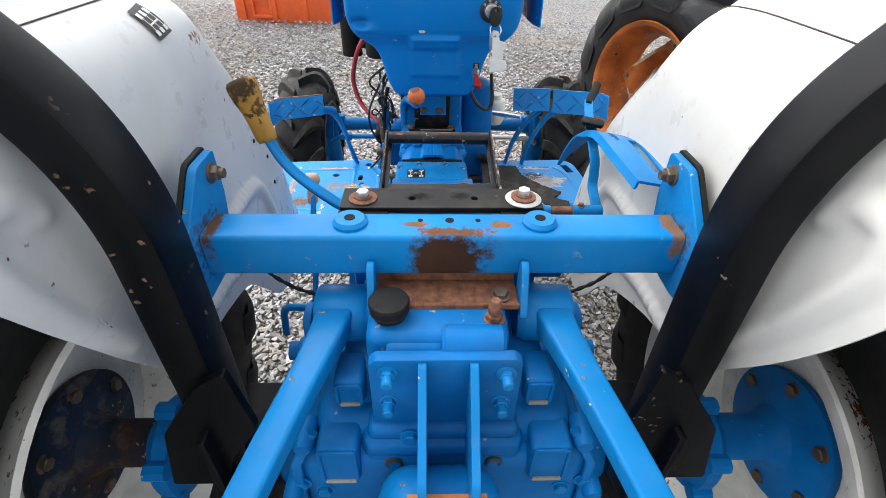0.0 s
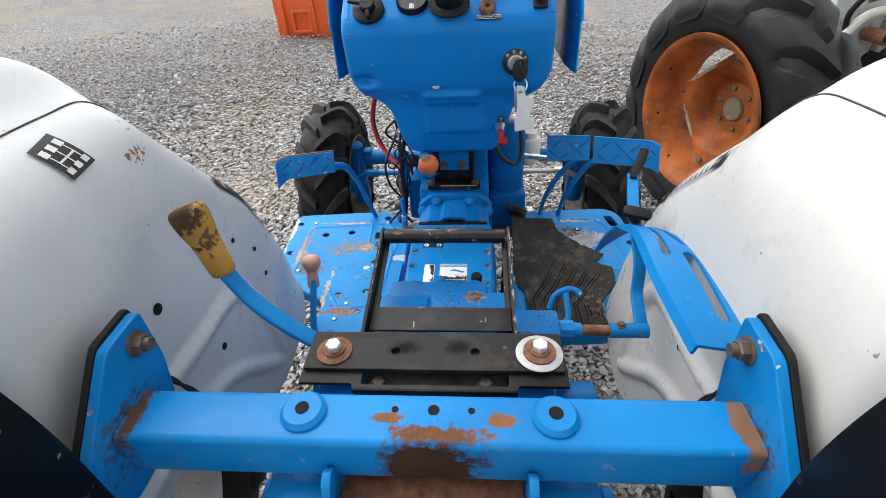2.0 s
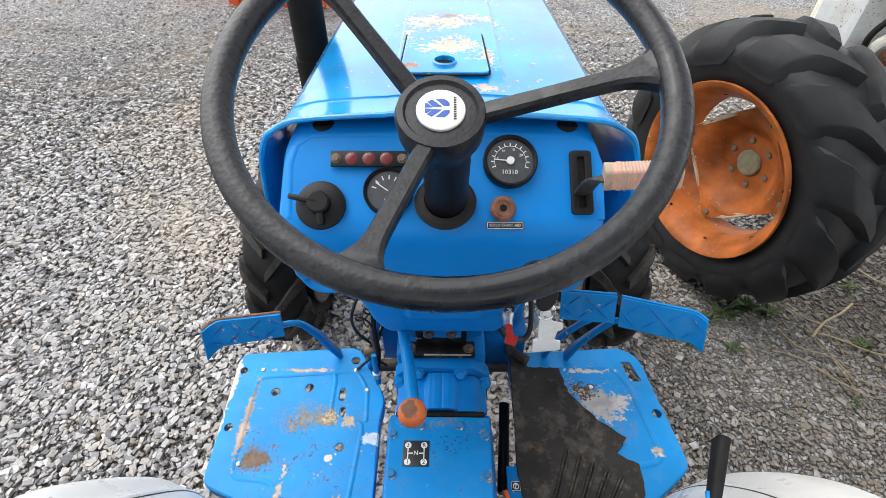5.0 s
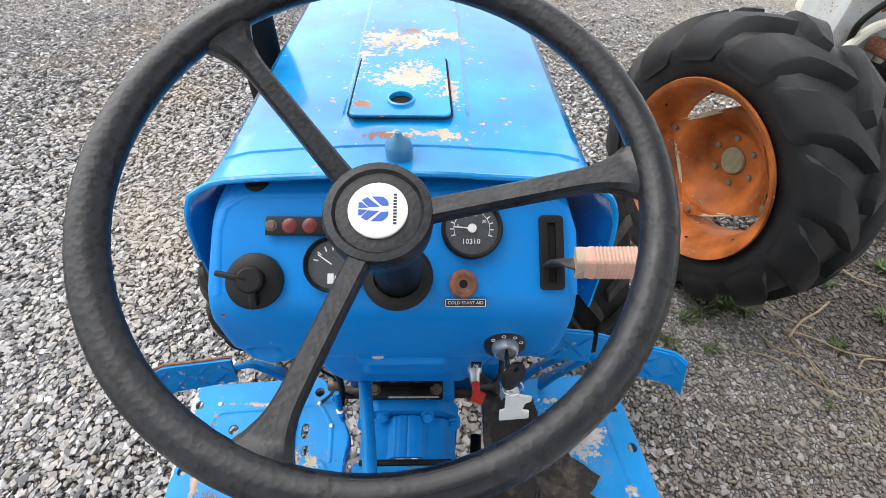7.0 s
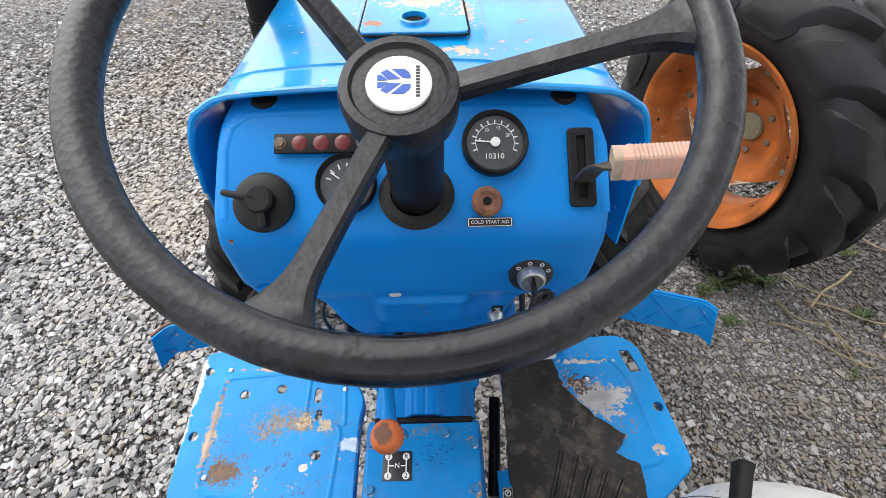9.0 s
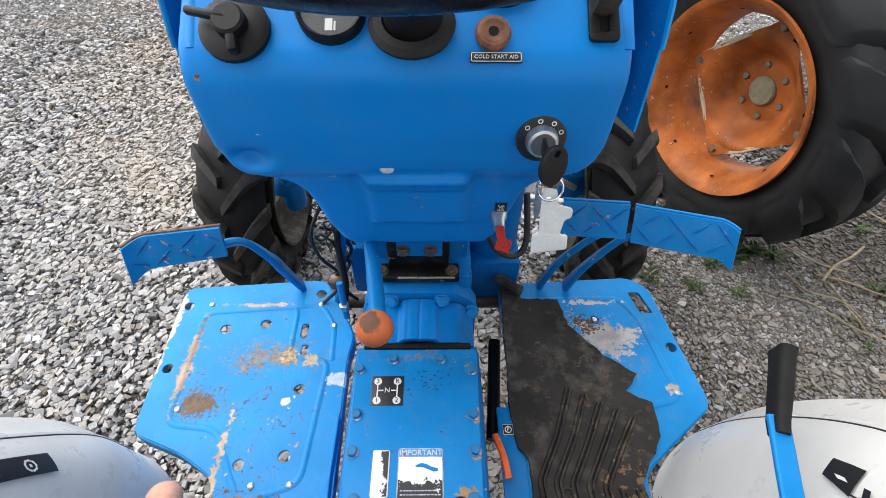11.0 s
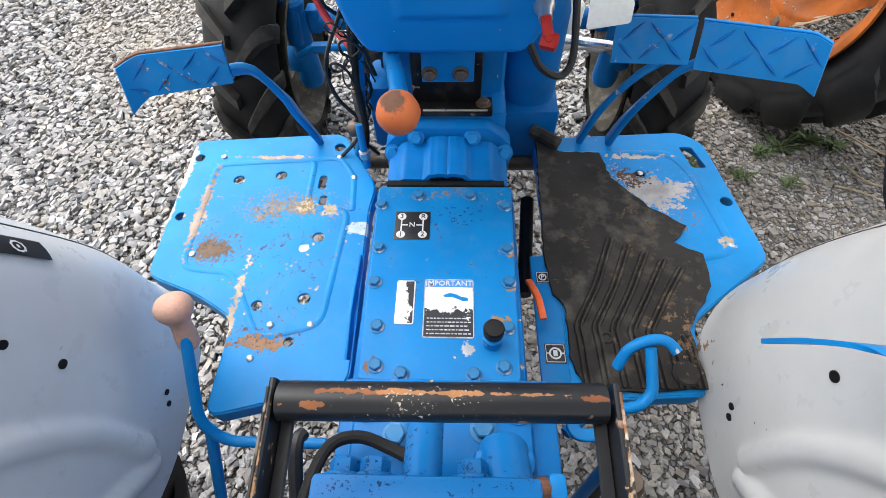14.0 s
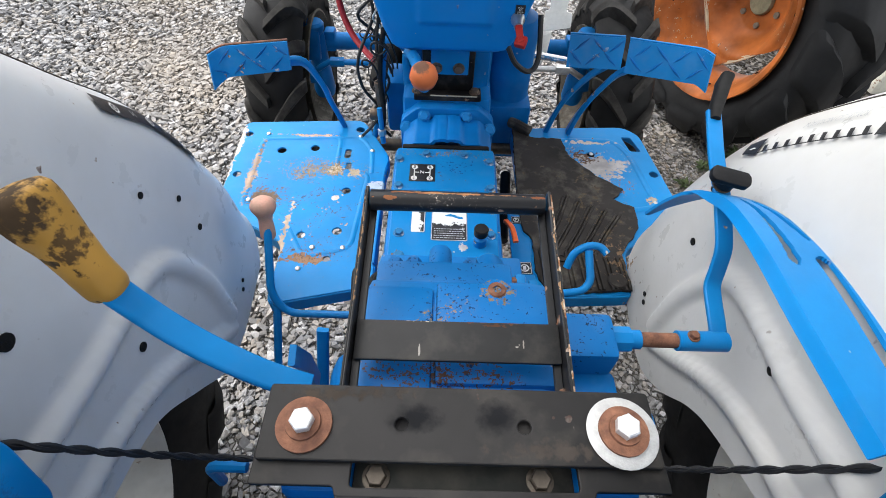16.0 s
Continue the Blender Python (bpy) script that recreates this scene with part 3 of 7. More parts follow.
def stones(name, material, fields, sizes, seed, label):
    """Loose angular stones as one mesh; fields are (x, y, rx, ry, how many a square metre): thickest in the middle and thinning out."""
    rng = np.random.default_rng(seed)
    base = np.array([(x, y, z) for z in (-.8, .8) for x, y in ((-.85, -.8), (.8, -.85), (.95, .7), (-.8, .85))] + [(0.1, 0, 1.05)])
    faces = np.array([(0, 1, 5), (0, 5, 4), (1, 2, 6), (1, 6, 5), (2, 3, 7), (2, 7, 6), (3, 0, 4), (3, 4, 7), (4, 5, 8), (5, 6, 8), (6, 7, 8), (7, 4, 8)])
    allv, allf, off = [], [], 0
    for fx, fy, rx, ry, per in fields:
        n = int(rx * ry * 5.6 * 5.6 * per)
        c = np.stack([rng.uniform(-2.8, 2.8, n), rng.uniform(-2.8, 2.8, n)], 1)
        c = c[rng.random(n) < 1 / (1 + (np.hypot(c[:, 0], c[:, 1]) / 1.1) ** 3.2)]
        c = c[np.hypot(c[:, 0], c[:, 1]) < 2.8] * (rx, ry) + (fx, fy)
        if per > 5000 and fx < 0:
            soil = np.clip((c[:, 0] - .45) / .35, 0, 1) * np.clip((2.2 - c[:, 1]) / .3, 0, 1)
            c = c[rng.random(len(c)) > soil * .8]
        n = len(c)
        s = rng.uniform(sizes[0], sizes[1], n) * rng.uniform(.7, 1.25, n) * .5
        a = rng.uniform(0, 2 * np.pi, n)
        q = np.stack([s * rng.uniform(.85, 1.35, n), s * rng.uniform(.65, 1.0, n), s * rng.uniform(.4, .75, n)], 1)
        v = base[None] * q[:, None] * rng.uniform(.62, 1.15, (n, len(base), 1))
        ca, sa = np.cos(a)[:, None], np.sin(a)[:, None]
        tl = rng.uniform(-.5, .5, (n, 1))
        x = v[:, :, 0] * ca - v[:, :, 1] * sa
        y = v[:, :, 0] * sa + v[:, :, 1] * ca
        z = v[:, :, 2] + x * tl
        z += (-.0215 * (c[:, 0] + 1) + .027 * (c[:, 1] - 1.7) + q[:, 2] * rng.uniform(-.3, .5, n) - .006)[:, None]
        x += c[:, :1]
        y += c[:, 1:]
        allv.append(np.stack([x, y, z], 2).reshape(-1, 3))
        allf.append((faces[None] + (np.arange(n) * len(base))[:, None, None]).reshape(-1, 3) + off)
        off += n * len(base)
    V, Fc = np.concatenate(allv), np.concatenate(allf)
    me = bpy.data.meshes.new(name)
    me.from_pydata(V.tolist(), [], Fc.tolist())
    me.update()
    return tagged(link(name, me, material), label, "gravel", kind="stuff")


stones("gravel", M_STONES, [(-.75, 2.0, 1.85, 1.45, 6500)], (.011, .026), 3, "loose grey and tan crushed gravel")
stones("fine_gravel", M_FINES, [(1.4, 1.5, 1.0, .7, 5800), (-.8, 1.8, 1.3, 1.0, 1300)], (.006, .017), 5, "fine dirty gravel with soil between")


# ---------- wheels ----------
def tyre(R, W, rim_r, lugs, lug_h, m, material, parent, name, label, seg=72, sweep_k=.42, fat=0.0, tread=None, stand=.5):
    """An agricultural tyre round the local x axis, placed by m, with chevron lugs as its pieces."""
    h = W / 2
    rb = R - lug_h
    side = rim_r + (rb - rim_r) * .55
    prof = [(rim_r, -h * .72), (rim_r + .012, -h * .8), (side, -h * 1.0), (rb - .035, -h * .93), (rb - .01, -h * .72), (rb, -h * .3), (rb, h * .3), (rb - .01, h * .72), (rb - .035, h * .93),
            (side, h * 1.0), (rim_r + .012, h * .8), (rim_r, h * .72), (rim_r - .012, h * .6), (rim_r - .012, -h * .6)]
    body = part(name, lathe(prof, seg, m @ pose(0, 0, 0, 0, 90, 0), None, True), material, parent, label, angle=40)
    path = [(.02, rb, 1), (.25, rb, 1), (.5, rb - .001, 1), (.66, rb - .006, 1), (.8, rb - .016, .97), (.91, rb - .031, .85), (.975, rb - .048, .68), (1.0, rb - .062, .45), (1.004, rb - .074 * R / .51, .3), (1.002, rb - .084 * R / .51, .14), (.995, rb - .09 * R / .51, .02)]
    for sgn in (-1, 1):
        bm = bmesh.new()
        rings = []
        for k, (s, r, high) in enumerate(path):
            ang = sweep_k * min(s, 1.0) * .85
            wide = (.046 + .03 * s) * R / .53 + fat * s * (1.0, .9, .76, .58, .36)[max(0, k - 6)]
            tall = lug_h * high
            side_on = ease((k - 3) / 4)
            ring = []
            for da, top in ((-wide / 2 * 1.3, 0), (-wide / 2 * .96, .82), (-wide / 2 * .84, 1), (wide / 2 * .84, 1), (wide / 2 * .96, .82), (wide / 2 * 1.3, 0)):
                rr = r + (tall * top if top else -.006)
                ax = sgn * h * s * (1 + .012 * side_on)
                if top:
                    rr = r + tall * top * (1 - .6 * side_on)
                    ax = sgn * (h * s + tall * stand * top * side_on)
                aa = ang + da / R
                ring.append(bm.verts.new((ax, rr * math.sin(aa), rr * math.cos(aa))))
            rings.append(ring)
        for p, q in zip(rings, rings[1:]):
            for j in range(5):
                bm.faces.new((p[j], p[j + 1], q[j + 1], q[j]))
        bm.faces.new(rings[0])
        bm.faces.new(rings[-1])
        me = mesh_of(bm, tread or material, "lug", 30)
        for i in range(lugs):
            piece("lug", me, body, m @ pose(0, 0, 0, -360 * (i + (.5 if sgn > 0 else 0)) / lugs, 0, 0))
    return body


bolt_small = mesh_of(hexhead(.0063, .006), M_BOLT, "bolt_small")
bolt_mid = mesh_of(hexhead(.011, .009), M_BLUE, "bolt_mid")
bolt_rusty = mesh_of(hexhead(.0105, .009), M_BRASSY, "bolt_rusty")
bolt_dark = mesh_of(hexhead(.0105, .009), M_STEEL, "bolt_dark")
bolt_bright = mesh_of(hexhead(.0105, .010, False), M_BRIGHT, "bolt_bright")
bolt_foot = mesh_of(lathe([(.0046, 0), (.0046, .0012), (.003, .0024), (0, .0026)], 12), M_ZINC, "bolt_foot")

# the wheel of the tractor that is parked alongside
tw = thing("tractor_wheel", (1.013, 2.136, -.05), "large orange-rimmed tractor wheel with a worn black lugged tyre on gravel", "wheel")
WM = Matrix.Translation((1.013, 2.136, .438)) @ pose(0, 0, 0, 0, 0, 19.9)
tyre(.484, .262, .288, 13, .034, WM, M_TYRE_OLD, tw, "tyre", "weathered black lugged tyre", sweep_k=.5, fat=.092, stand=.3)
bm = lathe([(.282, -.15), (.298, -.157), (.3, -.145), (.284, -.13), (.266, -.1), (.247, -.06), (.247, .06), (.266, .1), (.284, .135), (.3, .145), (.292, .153), (.277, .135), (.24, .07), (.24, -.06), (.259, -.1), (.273, -.135)],
           72, pose(0, 0, 0, 0, 90, 0), None, True)
bm.transform(Matrix.Diagonal((.82, 1.02, 1.02, 1)))
bm.transform(WM)
part("rim", bm, M_ORANGE, tw, "orange painted steel rim with scrapes")
# the dished centre: a disc with four flats, whose corners reach the rim


FLAT = radians(-50)


def dish(u, v):
    a = 2 * math.pi * u
    rim_reach = .244
    for k in range(4):
        turn = math.cos(a - FLAT - k * math.pi / 2)
        if turn > .3:
            rim_reach = min(rim_reach, .178 / turn)
    r = .045 + (rim_reach - .045) * v
    x = .08 - .075 * ease((r - .095) / .095) + .005 * math.exp(-((r - .195) / .012) ** 2)
    return WM @ Vector((x, r * math.sin(a), r * math.cos(a)))


bm = thicken(grid(dish, 120, 30), .008)
part("wheel_disc", bm, M_ORANGE, tw, "orange dished wheel centre with four corners reaching the rim")
part("hub_cap", lathe([(0, .018), (.042, .018), (.047, .012), (.047, -.03)], 28, WM @ pose(.078, 0, 0, 0, -90, 0)), plain("greenish_hub", (.27, .25, .16), .6, .1, .3, 40), tw, "dull greenish hub")
wb = mesh_of(hexhead(.0115, .012), plain("dull_wheel_bolt", (.22, .19, .15), .6, .2, .4, 50), "wheel_bolt")
for i in range(6):
    a = 2 * math.pi * (i + .3) / 6
    piece("bolt", wb, tw, WM @ pose(.077, .08 * math.sin(a), .08 * math.cos(a), 0, -90, 0))
for i in range(4):
    a = FLAT + math.pi / 4 + math.pi * i / 2
    piece("bolt", wb, tw, WM @ pose(.001, .218 * math.sin(a), .218 * math.cos(a), 0, -90, 0))
# bare cream paint along two of the straight cut edges, stud holes in the bowl
M_BARE_EDGE = paint("cream_flaked_edge", (.55, .47, .34), .6, 1.6, chip=(.3, .12, .05), under=(.35, .2, .1), dust=.3, vary=.3)
for k, (s0, s1) in ((1, (-.1, .15)), (2, (-.15, .1)), (3, (-.15, .02))):
    a = FLAT + k * math.pi / 2
    n2, t2 = Vector((0, math.sin(a), math.cos(a))), Vector((0, math.cos(a), -math.sin(a)))
    line = [WM @ (n2 * .176 + t2 * (s0 + (s1 - s0) * i / 8) + Vector((.004, 0, 0))) for i in range(9)]
    part("worn_edge", sweep(line, oblong(.012, .005, .001, 1), up=(1, 0, 0), scale=lambda t: .5 + .9 * math.sin(math.pi * t)), M_BARE_EDGE, tw, "cream primer showing along the cut edge")
hole_dot = mesh_of(lathe([(0, 0), (.006, 0), (.006, .001), (0, .001)], 10), M_DARK, "stud_hole")
for i in range(6):
    a = 2 * math.pi * (i + .85) / 6
    piece("stud_hole", hole_dot, tw, WM @ pose(.0752, .106 * math.sin(a), .106 * math.cos(a), 0, -90, 0))
for i in range(8):
    a = 2 * math.pi * (i + .4) / 8
    piece("stud_hole", hole_dot, tw, WM @ pose(-.083, .2585 * math.sin(a), .2585 * math.cos(a)) @ Vector((0, -math.sin(a), -math.cos(a))).to_track_quat('Z', 'Y').to_matrix().to_4x4())

# ---------- orange crate far off ----------
bin_t = thing("plastic_crate", (-1.45, 5.4, .09), "bright orange moulded plastic crate on the gravel", "crate")
bm = box(-1.915, -.98, 5.2, 5.75, .06, .66, .02)
for x0 in (-1.86, -1.56, -1.26):
    box(x0, x0 + .05, 5.172, 5.21, .09, .62, .006, bm)
box(-1.915, -.98, 5.17, 5.22, .58, .66, .01, bm)
part("shell", bm, M_BIN, bin_t)
bm = box(-1.73, -1.56, 5.165, 5.21, .12, .15, .005)
box(-1.73, -1.56, 5.165, 5.21, .3, .33, .005, bm)
box(-1.74, -1.72, 5.165, 5.21, .12, .33, .005, bm)
box(-1.57, -1.55, 5.165, 5.21, .12, .33, .005, bm)
part("handle_frame", bm, M_BIN, bin_t)


# =====================================================================
# the blue tractor
# =====================================================================
tr = thing("tractor", (0, .9, -.03), "blue compact tractor with white fenders, worn paint and no seat", "tractor")

# ---------- rear axle, wheels ----------
AX = (.43, .455)
for sgn in (-1, 1):
    m = Matrix.Translation((sgn * .60, AX[0], AX[1]))
    w = tyre(.515, .30, .245, 18, .03, m, M_TYRE, tr, "rear_tyre", "black rubber rear tractor tyre with deep lugs")
    bm = lathe([(.245, -.15), (.262, -.155), (.262, -.148), (.236, -.135), (.222, -.1), (.208, -.06), (.208, .06), (.222, .1), (.262, .15), (.255, .155), (.24, .14), (.2, .06), (.198, -.05), (.212, -.1), (.228, -.14)],
               64, m @ pose(0, 0, 0, 0, 90, 0), None, True)
    part("rim", bm, M_RIM_W, w, "dirty white rim with rust stains")
    bm = lathe([(.05, -.012), (.14, -.012), (.165, .0), (.205, .006), (.205, .014), (.165, .008), (.14, -.004), (.05, -.004)], 56, Matrix.Translation((sgn * .575, AX[0], AX[1])) @ pose(0, 0, 0, 0, 90 * sgn, 0), None, True)
    part("wheel_disc", bm, M_RIM_W, w, "dirty white wheel disc")
    bm = lathe([(0, 0), (.108, 0), (.112, .006), (.112, .016), (.07, .02), (.05, .028), (.04, .045), (.036, .06), (.036, .2)], 40, Matrix.Translation((sgn * .562, AX[0], AX[1])) @ pose(0, 0, 0, 0, -90 * sgn, 0))
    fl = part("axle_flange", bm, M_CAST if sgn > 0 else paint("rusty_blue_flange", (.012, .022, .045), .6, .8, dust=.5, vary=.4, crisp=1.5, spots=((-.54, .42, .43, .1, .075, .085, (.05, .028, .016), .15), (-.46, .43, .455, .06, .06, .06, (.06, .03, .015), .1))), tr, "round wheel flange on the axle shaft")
    for i in range(6):
        a = 2 * math.pi * (i + .2) / 6
        piece("bolt", bolt_rusty, fl, Matrix.Translation((sgn * .546, AX[0] + .092 * math.sin(a), AX[1] + .092 * math.cos(a))) @ pose(0, 0, 0, 0, -90 * sgn, 0))
    bm = lathe([(.038, 0), (.042, .02), (.072, .022), (.078, .03), (.078, .05), (.06, .056), (.058, .2), (.075, .3)], 28, Matrix.Translation((sgn * .44, AX[0], AX[1])) @ pose(0, 0, 0, 0, -90 * sgn, 0))
    for i in range(6):
        a = 2 * math.pi * i / 6
        lathe([(.014, 0), (.014, .03)], 8, Matrix.Translation((sgn * .415, AX[0] + .08 * math.sin(a), AX[1] + .08 * math.cos(a))) @ pose(0, 0, 0, 0, -90 * sgn, 0), bm)
    part("axle_housing", bm, M_CAST, tr, "blue cast axle trumpet")

# ---------- rear gearbox, lift cover ----------
bm = box(-.125, .125, .352, .66, .36, .715, .028, seg=3)
box(-.158, .158, .318, .5, .36, .662, .03, bm, seg=3)
box(-.178, .178, .30, .46, .36, .628, .022, bm, seg=3)
box(-.088, .078, .62, .86, .36, .555, .02, bm)
box(-.096, .092, .304, .36, .40, .655, .014, bm, seg=3)
gb = part("gearbox", bm, M_CAST, tr, "blue cast iron rear gearbox", angle=30)
for sgn in (-1, 1):
    # framed pads, one above the other, with their lower edges rubbed to the primer
    for x0, x1, z0, z1, y in ((.091, .126, .676, .716, .338), (.098, .146, .588, .655, .294)):
        a, b = min(sgn * x0, sgn * x1), max(sgn * x0, sgn * x1)
        pad = part("casting_pad", box(a, b, y, y + .05, z0, z1, .007, seg=3), M_CAST, gb, "raised casting pad with a framed face")
        frame_line = [Vector((p, y - .0005, q)) for p, q in rounded([(a + .004, z0 + .004), (b - .004, z0 + .004), (b - .004, z1 - .004), (a + .004, z1 - .004)], .005)]
        part("pad_frame", sweep(frame_line, oblong(.004, .0035, .0012, 2), True, None, up=(0, 1, 0)), M_CAST, pad)
        part("rubbed_edge", box(a + .006, b - .006, y - .0032, y + .001, z0 + .0015, z0 + .0065, .0012), M_RUBBED, pad, "edge rubbed to cream primer")
    for z, x in ((.645, .162), (.57, .181), (.5, .183)):
        part("flange_boss", lathe([(.0, .03), (.009, .03), (.012, .024), (.012, -.01)], 14, pose(sgn * x, .33 if z > .6 else .31, z, 90, 0, 0)), M_CAST, gb)
    bm = sweep([(sgn * .152, .317, .655), (sgn * .172, .300, .62), (sgn * .178, .299, .45)], oblong(.012, .01, .003), up=(0, 1, 0))
    part("casting_rib", bm, M_CAST, gb, "upright casting rib")
for k, (x0, z0) in enumerate(((-.118, .70), (-.109, .70), (-.1, .70))):
    part("cast_mark", box(x0, x0 + .005, .3368, .339, z0 - .005, z0 + .004, .0006), M_CAST, gb, "raised casting mark")

# lift cover with the cross shaft bosses
bm = box(-.086, .068, .343, .44, .70, .784, .012, seg=4)
bm2 = plate(rounded([(-.073, .776), (.071, .776), (.0785, .769), (.0785, .665), (-.0805, .665), (-.0805, .769)], .003), [], .014, .0015, pose(0, .333, 0, 90, 0, 0))
merge(bm, bm2)
box(-.088, .084, .308, .352, .648, .672, .009, bm, seg=3)
box(-.092, .088, .303, .352, .622, .65, .008, bm, seg=3)
lathe([(.016, -.034), (.0195, -.03), (.0195, .03), (.016, .034)], 28, pose(.029, .349, .769, 0, 90, 0), bm)
lathe([(.0115, -.03), (.0135, -.026), (.0135, .026), (.0115, .03)], 28, pose(-.033, .347, .762, 0, 90, 0), bm)
cover = part("lift_cover", bm, M_CAST, tr, "blue cast hydraulic lift cover", angle=30)
for x, z in ((-.061, .757), (.062, .755), (-.062, .71), (.06, .708)):
    bm = hexhead(.0125, .011)
    lathe([(.009, .011), (.009, .026), (.007, .028)], 14, None, bm)
    bm.transform(pose(x, .319, z, 90, 0, 0) @ Matrix.Diagonal((.66, .66, .66, 1)))
    part("bolt", bm, M_BLUE, cover)
bm = lathe([(.0, .0235), (.016, .0235), (.0208, .0225), (.0222, .0205), (.0222, .0175), (.0205, .0165), (.0205, .0095), (.0215, .0085), (.0205, .0065), (.018, .0055), (.0175, .0)], 36, pose(-.061, .376, .784))
part("filler_cap", bm, M_RUBBER, cover, "black rubber filler cap")
bm = hexhead(.011, .012)
lathe([(.008, .01), (.0085, .03), (.006, .034), (0, .034)], 14, None, bm)
bm.transform(pose(.052, .37, .782) @ Matrix.Diagonal((.85, .85, .85, 1)))
part("bolt", bm, M_RUSTY, cover, "rusty upright bolt")
# lift shaft ends and arms
for sgn in (-1, 1):
    bm = lathe([(.03, 0), (.032, .006), (.032, .06), (.027, .064)], 28, pose(sgn * .086, .425, .74, 0, 90 * sgn, 0))
    part("lift_shaft", bm, M_CAST, tr, "blue lift shaft boss")
    pts = [(sgn * .125, .43, .745), (sgn * .135, .36, .752), (sgn * .18, .22, .72), (sgn * .235, .06, .66)]
    bm = sweep(smooth_path(pts, 6), oblong(.036, .028, .005), up=(0, 0, 1), scale=lambda t: 1.35 - .45 * min(1, t * 2.2))
    lathe([(.032, -.03), (.035, -.026), (.035, .026), (.032, .03)], 24, pose(sgn * .122, .425, .74, 0, 90, 0), bm)
    part("lift_arm", bm, M_BLUE, tr, "blue forged hydraulic lift arm", angle=40)
# top link rocker plates
for x in (-.025, .028):
    out = rounded([(.333, .768), (.335, .66), (.31, .615), (.235, .612), (.222, .655), (.232, .69), (.316, .774)], .008)
    bm = plate(out, [ring2(.25, .632, .012)], .009, .0012)
    bm.transform(Matrix(((0, 0, 1, x - .0045), (1, 0, 0, 0), (0, 1, 0, 0), (0, 0, 0, 1))))
    part("top_link_plate", bm, M_BLUE_WORN, tr, "blue upright plate with chipped edge", angle=12)
bm = box(-.076, .062, .19, .30, .46, .642, .038, seg=5)
part("pto_shield", bm, M_BLUE, tr, "blue shield over the power take-off")
sg = part("warning_label", box(-.041, .043, .205, .25, .6435, .6448), plain("orange_label", (.6, .2, .05), .5), tr, "orange warning strip")
bm = lettering("WARNING", .017)
bm.transform(pose(.002, .2385, .6452))
part("lettering", bm, M_DECAL, sg)

# ---------- cross beam between the fenders ----------
bm = sweep([(-.262, .444, .8305), (.262, .444, .8305)], oblong(.05, .053, .006), up=(0, 0, 1))
beam = part("cross_beam", bm, M_BEAM, tr, "blue square-tube beam with a burnt rusty middle")
for x in (-.106, .106):
    bm = lathe([(.0, .002), (.006, .002), (.006, .007), (.016, .007), (.0195, .003), (.0195, -.001)], 28, pose(x, .447, .857))
    part("boss", bm, M_BLUE, beam)
    part("hole", lathe([(.0, 0), (.006, 0), (.006, .0012), (0, .0012)], 16, pose(x, .447, .8635)), M_DARK, beam)
for x, r in ((-.028, .003), (.005, .005), (.037, .003)):
    part("hole", lathe([(.0, 0), (r, 0), (r, .0008), (0, .0008)], 14, pose(x, .452, .8568)), M_DARK, beam)
for sgn in (-1, 1):
    END = [(.35, .795), (.35, .82), (.46, .917), (.508, .917), (.508, .86), (.495, .805), (.468, .78), (.41, .78)]
    turn = Matrix(((0, 0, 1, 0), (1, 0, 0, 0), (0, 1, 0, 0), (0, 0, 0, 1)))
    bm = plate(rounded(END, .007), [], .010, .0015)
    bm.transform(Matrix.Translation((sgn * .268 - .005, 0, 0)) @ turn)
    part("end_plate", bm, M_PLATE_END, beam, "blue end plate bolted to the fender", angle=12)
    bm = hexhead(.0105, .011)
    lathe([(.0065, .011), (.0065, .017), (0, .017)], 14, None, bm)
    bm.transform(pose(sgn * .263, .487, .897, 0, -90 * sgn, 0) @ Matrix.Diagonal((.88, .88, .9, 1)))
    part("bolt", bm, M_BRASSY, beam, "dirty hexagon bolt and nut")
    bm = plate(rounded([(y + (.002 if y > .45 else -.003), z + (.003 if z > .85 else -.002)) for y, z in END], .007), [], .006, .001)
    bm.transform(Matrix.Translation((sgn * .2765 - .003, 0, 0)) @ turn)
    part("packing_strip", bm, M_RUBBER, beam, "black rubber packing", angle=12)
# bracket under the beam
bm = box(-.078, .082, .386, .432, .783, .788, .001)
box(-.078, .082, .43, .436, .783, .806, .001, bm)
sweep([(-.078, .387, .786), (.082, .387, .786)], oblong(.004, .009, .0015, 1), up=(0, 0, 1), bm=bm)
br = part("bracket", bm, M_RUSTY, tr, "rusty folded bracket under the beam")
for x in (-.082, .087):
    bm = plate(rounded([(.378, .772), (.42, .772), (.42, .822), (.41, .832), (.40, .826)], .008), [], .008, .001)
    bm.transform(Matrix(((0, 0, 1, x - .004), (1, 0, 0, 0), (0, 1, 0, 0), (0, 0, 0, 1))))
    part("bracket_lug", bm, M_BLUE_WORN, br)
for x in (-.059, .062):
    piece("bolt", bolt_rusty, br, pose(x, .40, .79) @ Matrix.Diagonal((.8, .8, .8, 1)))

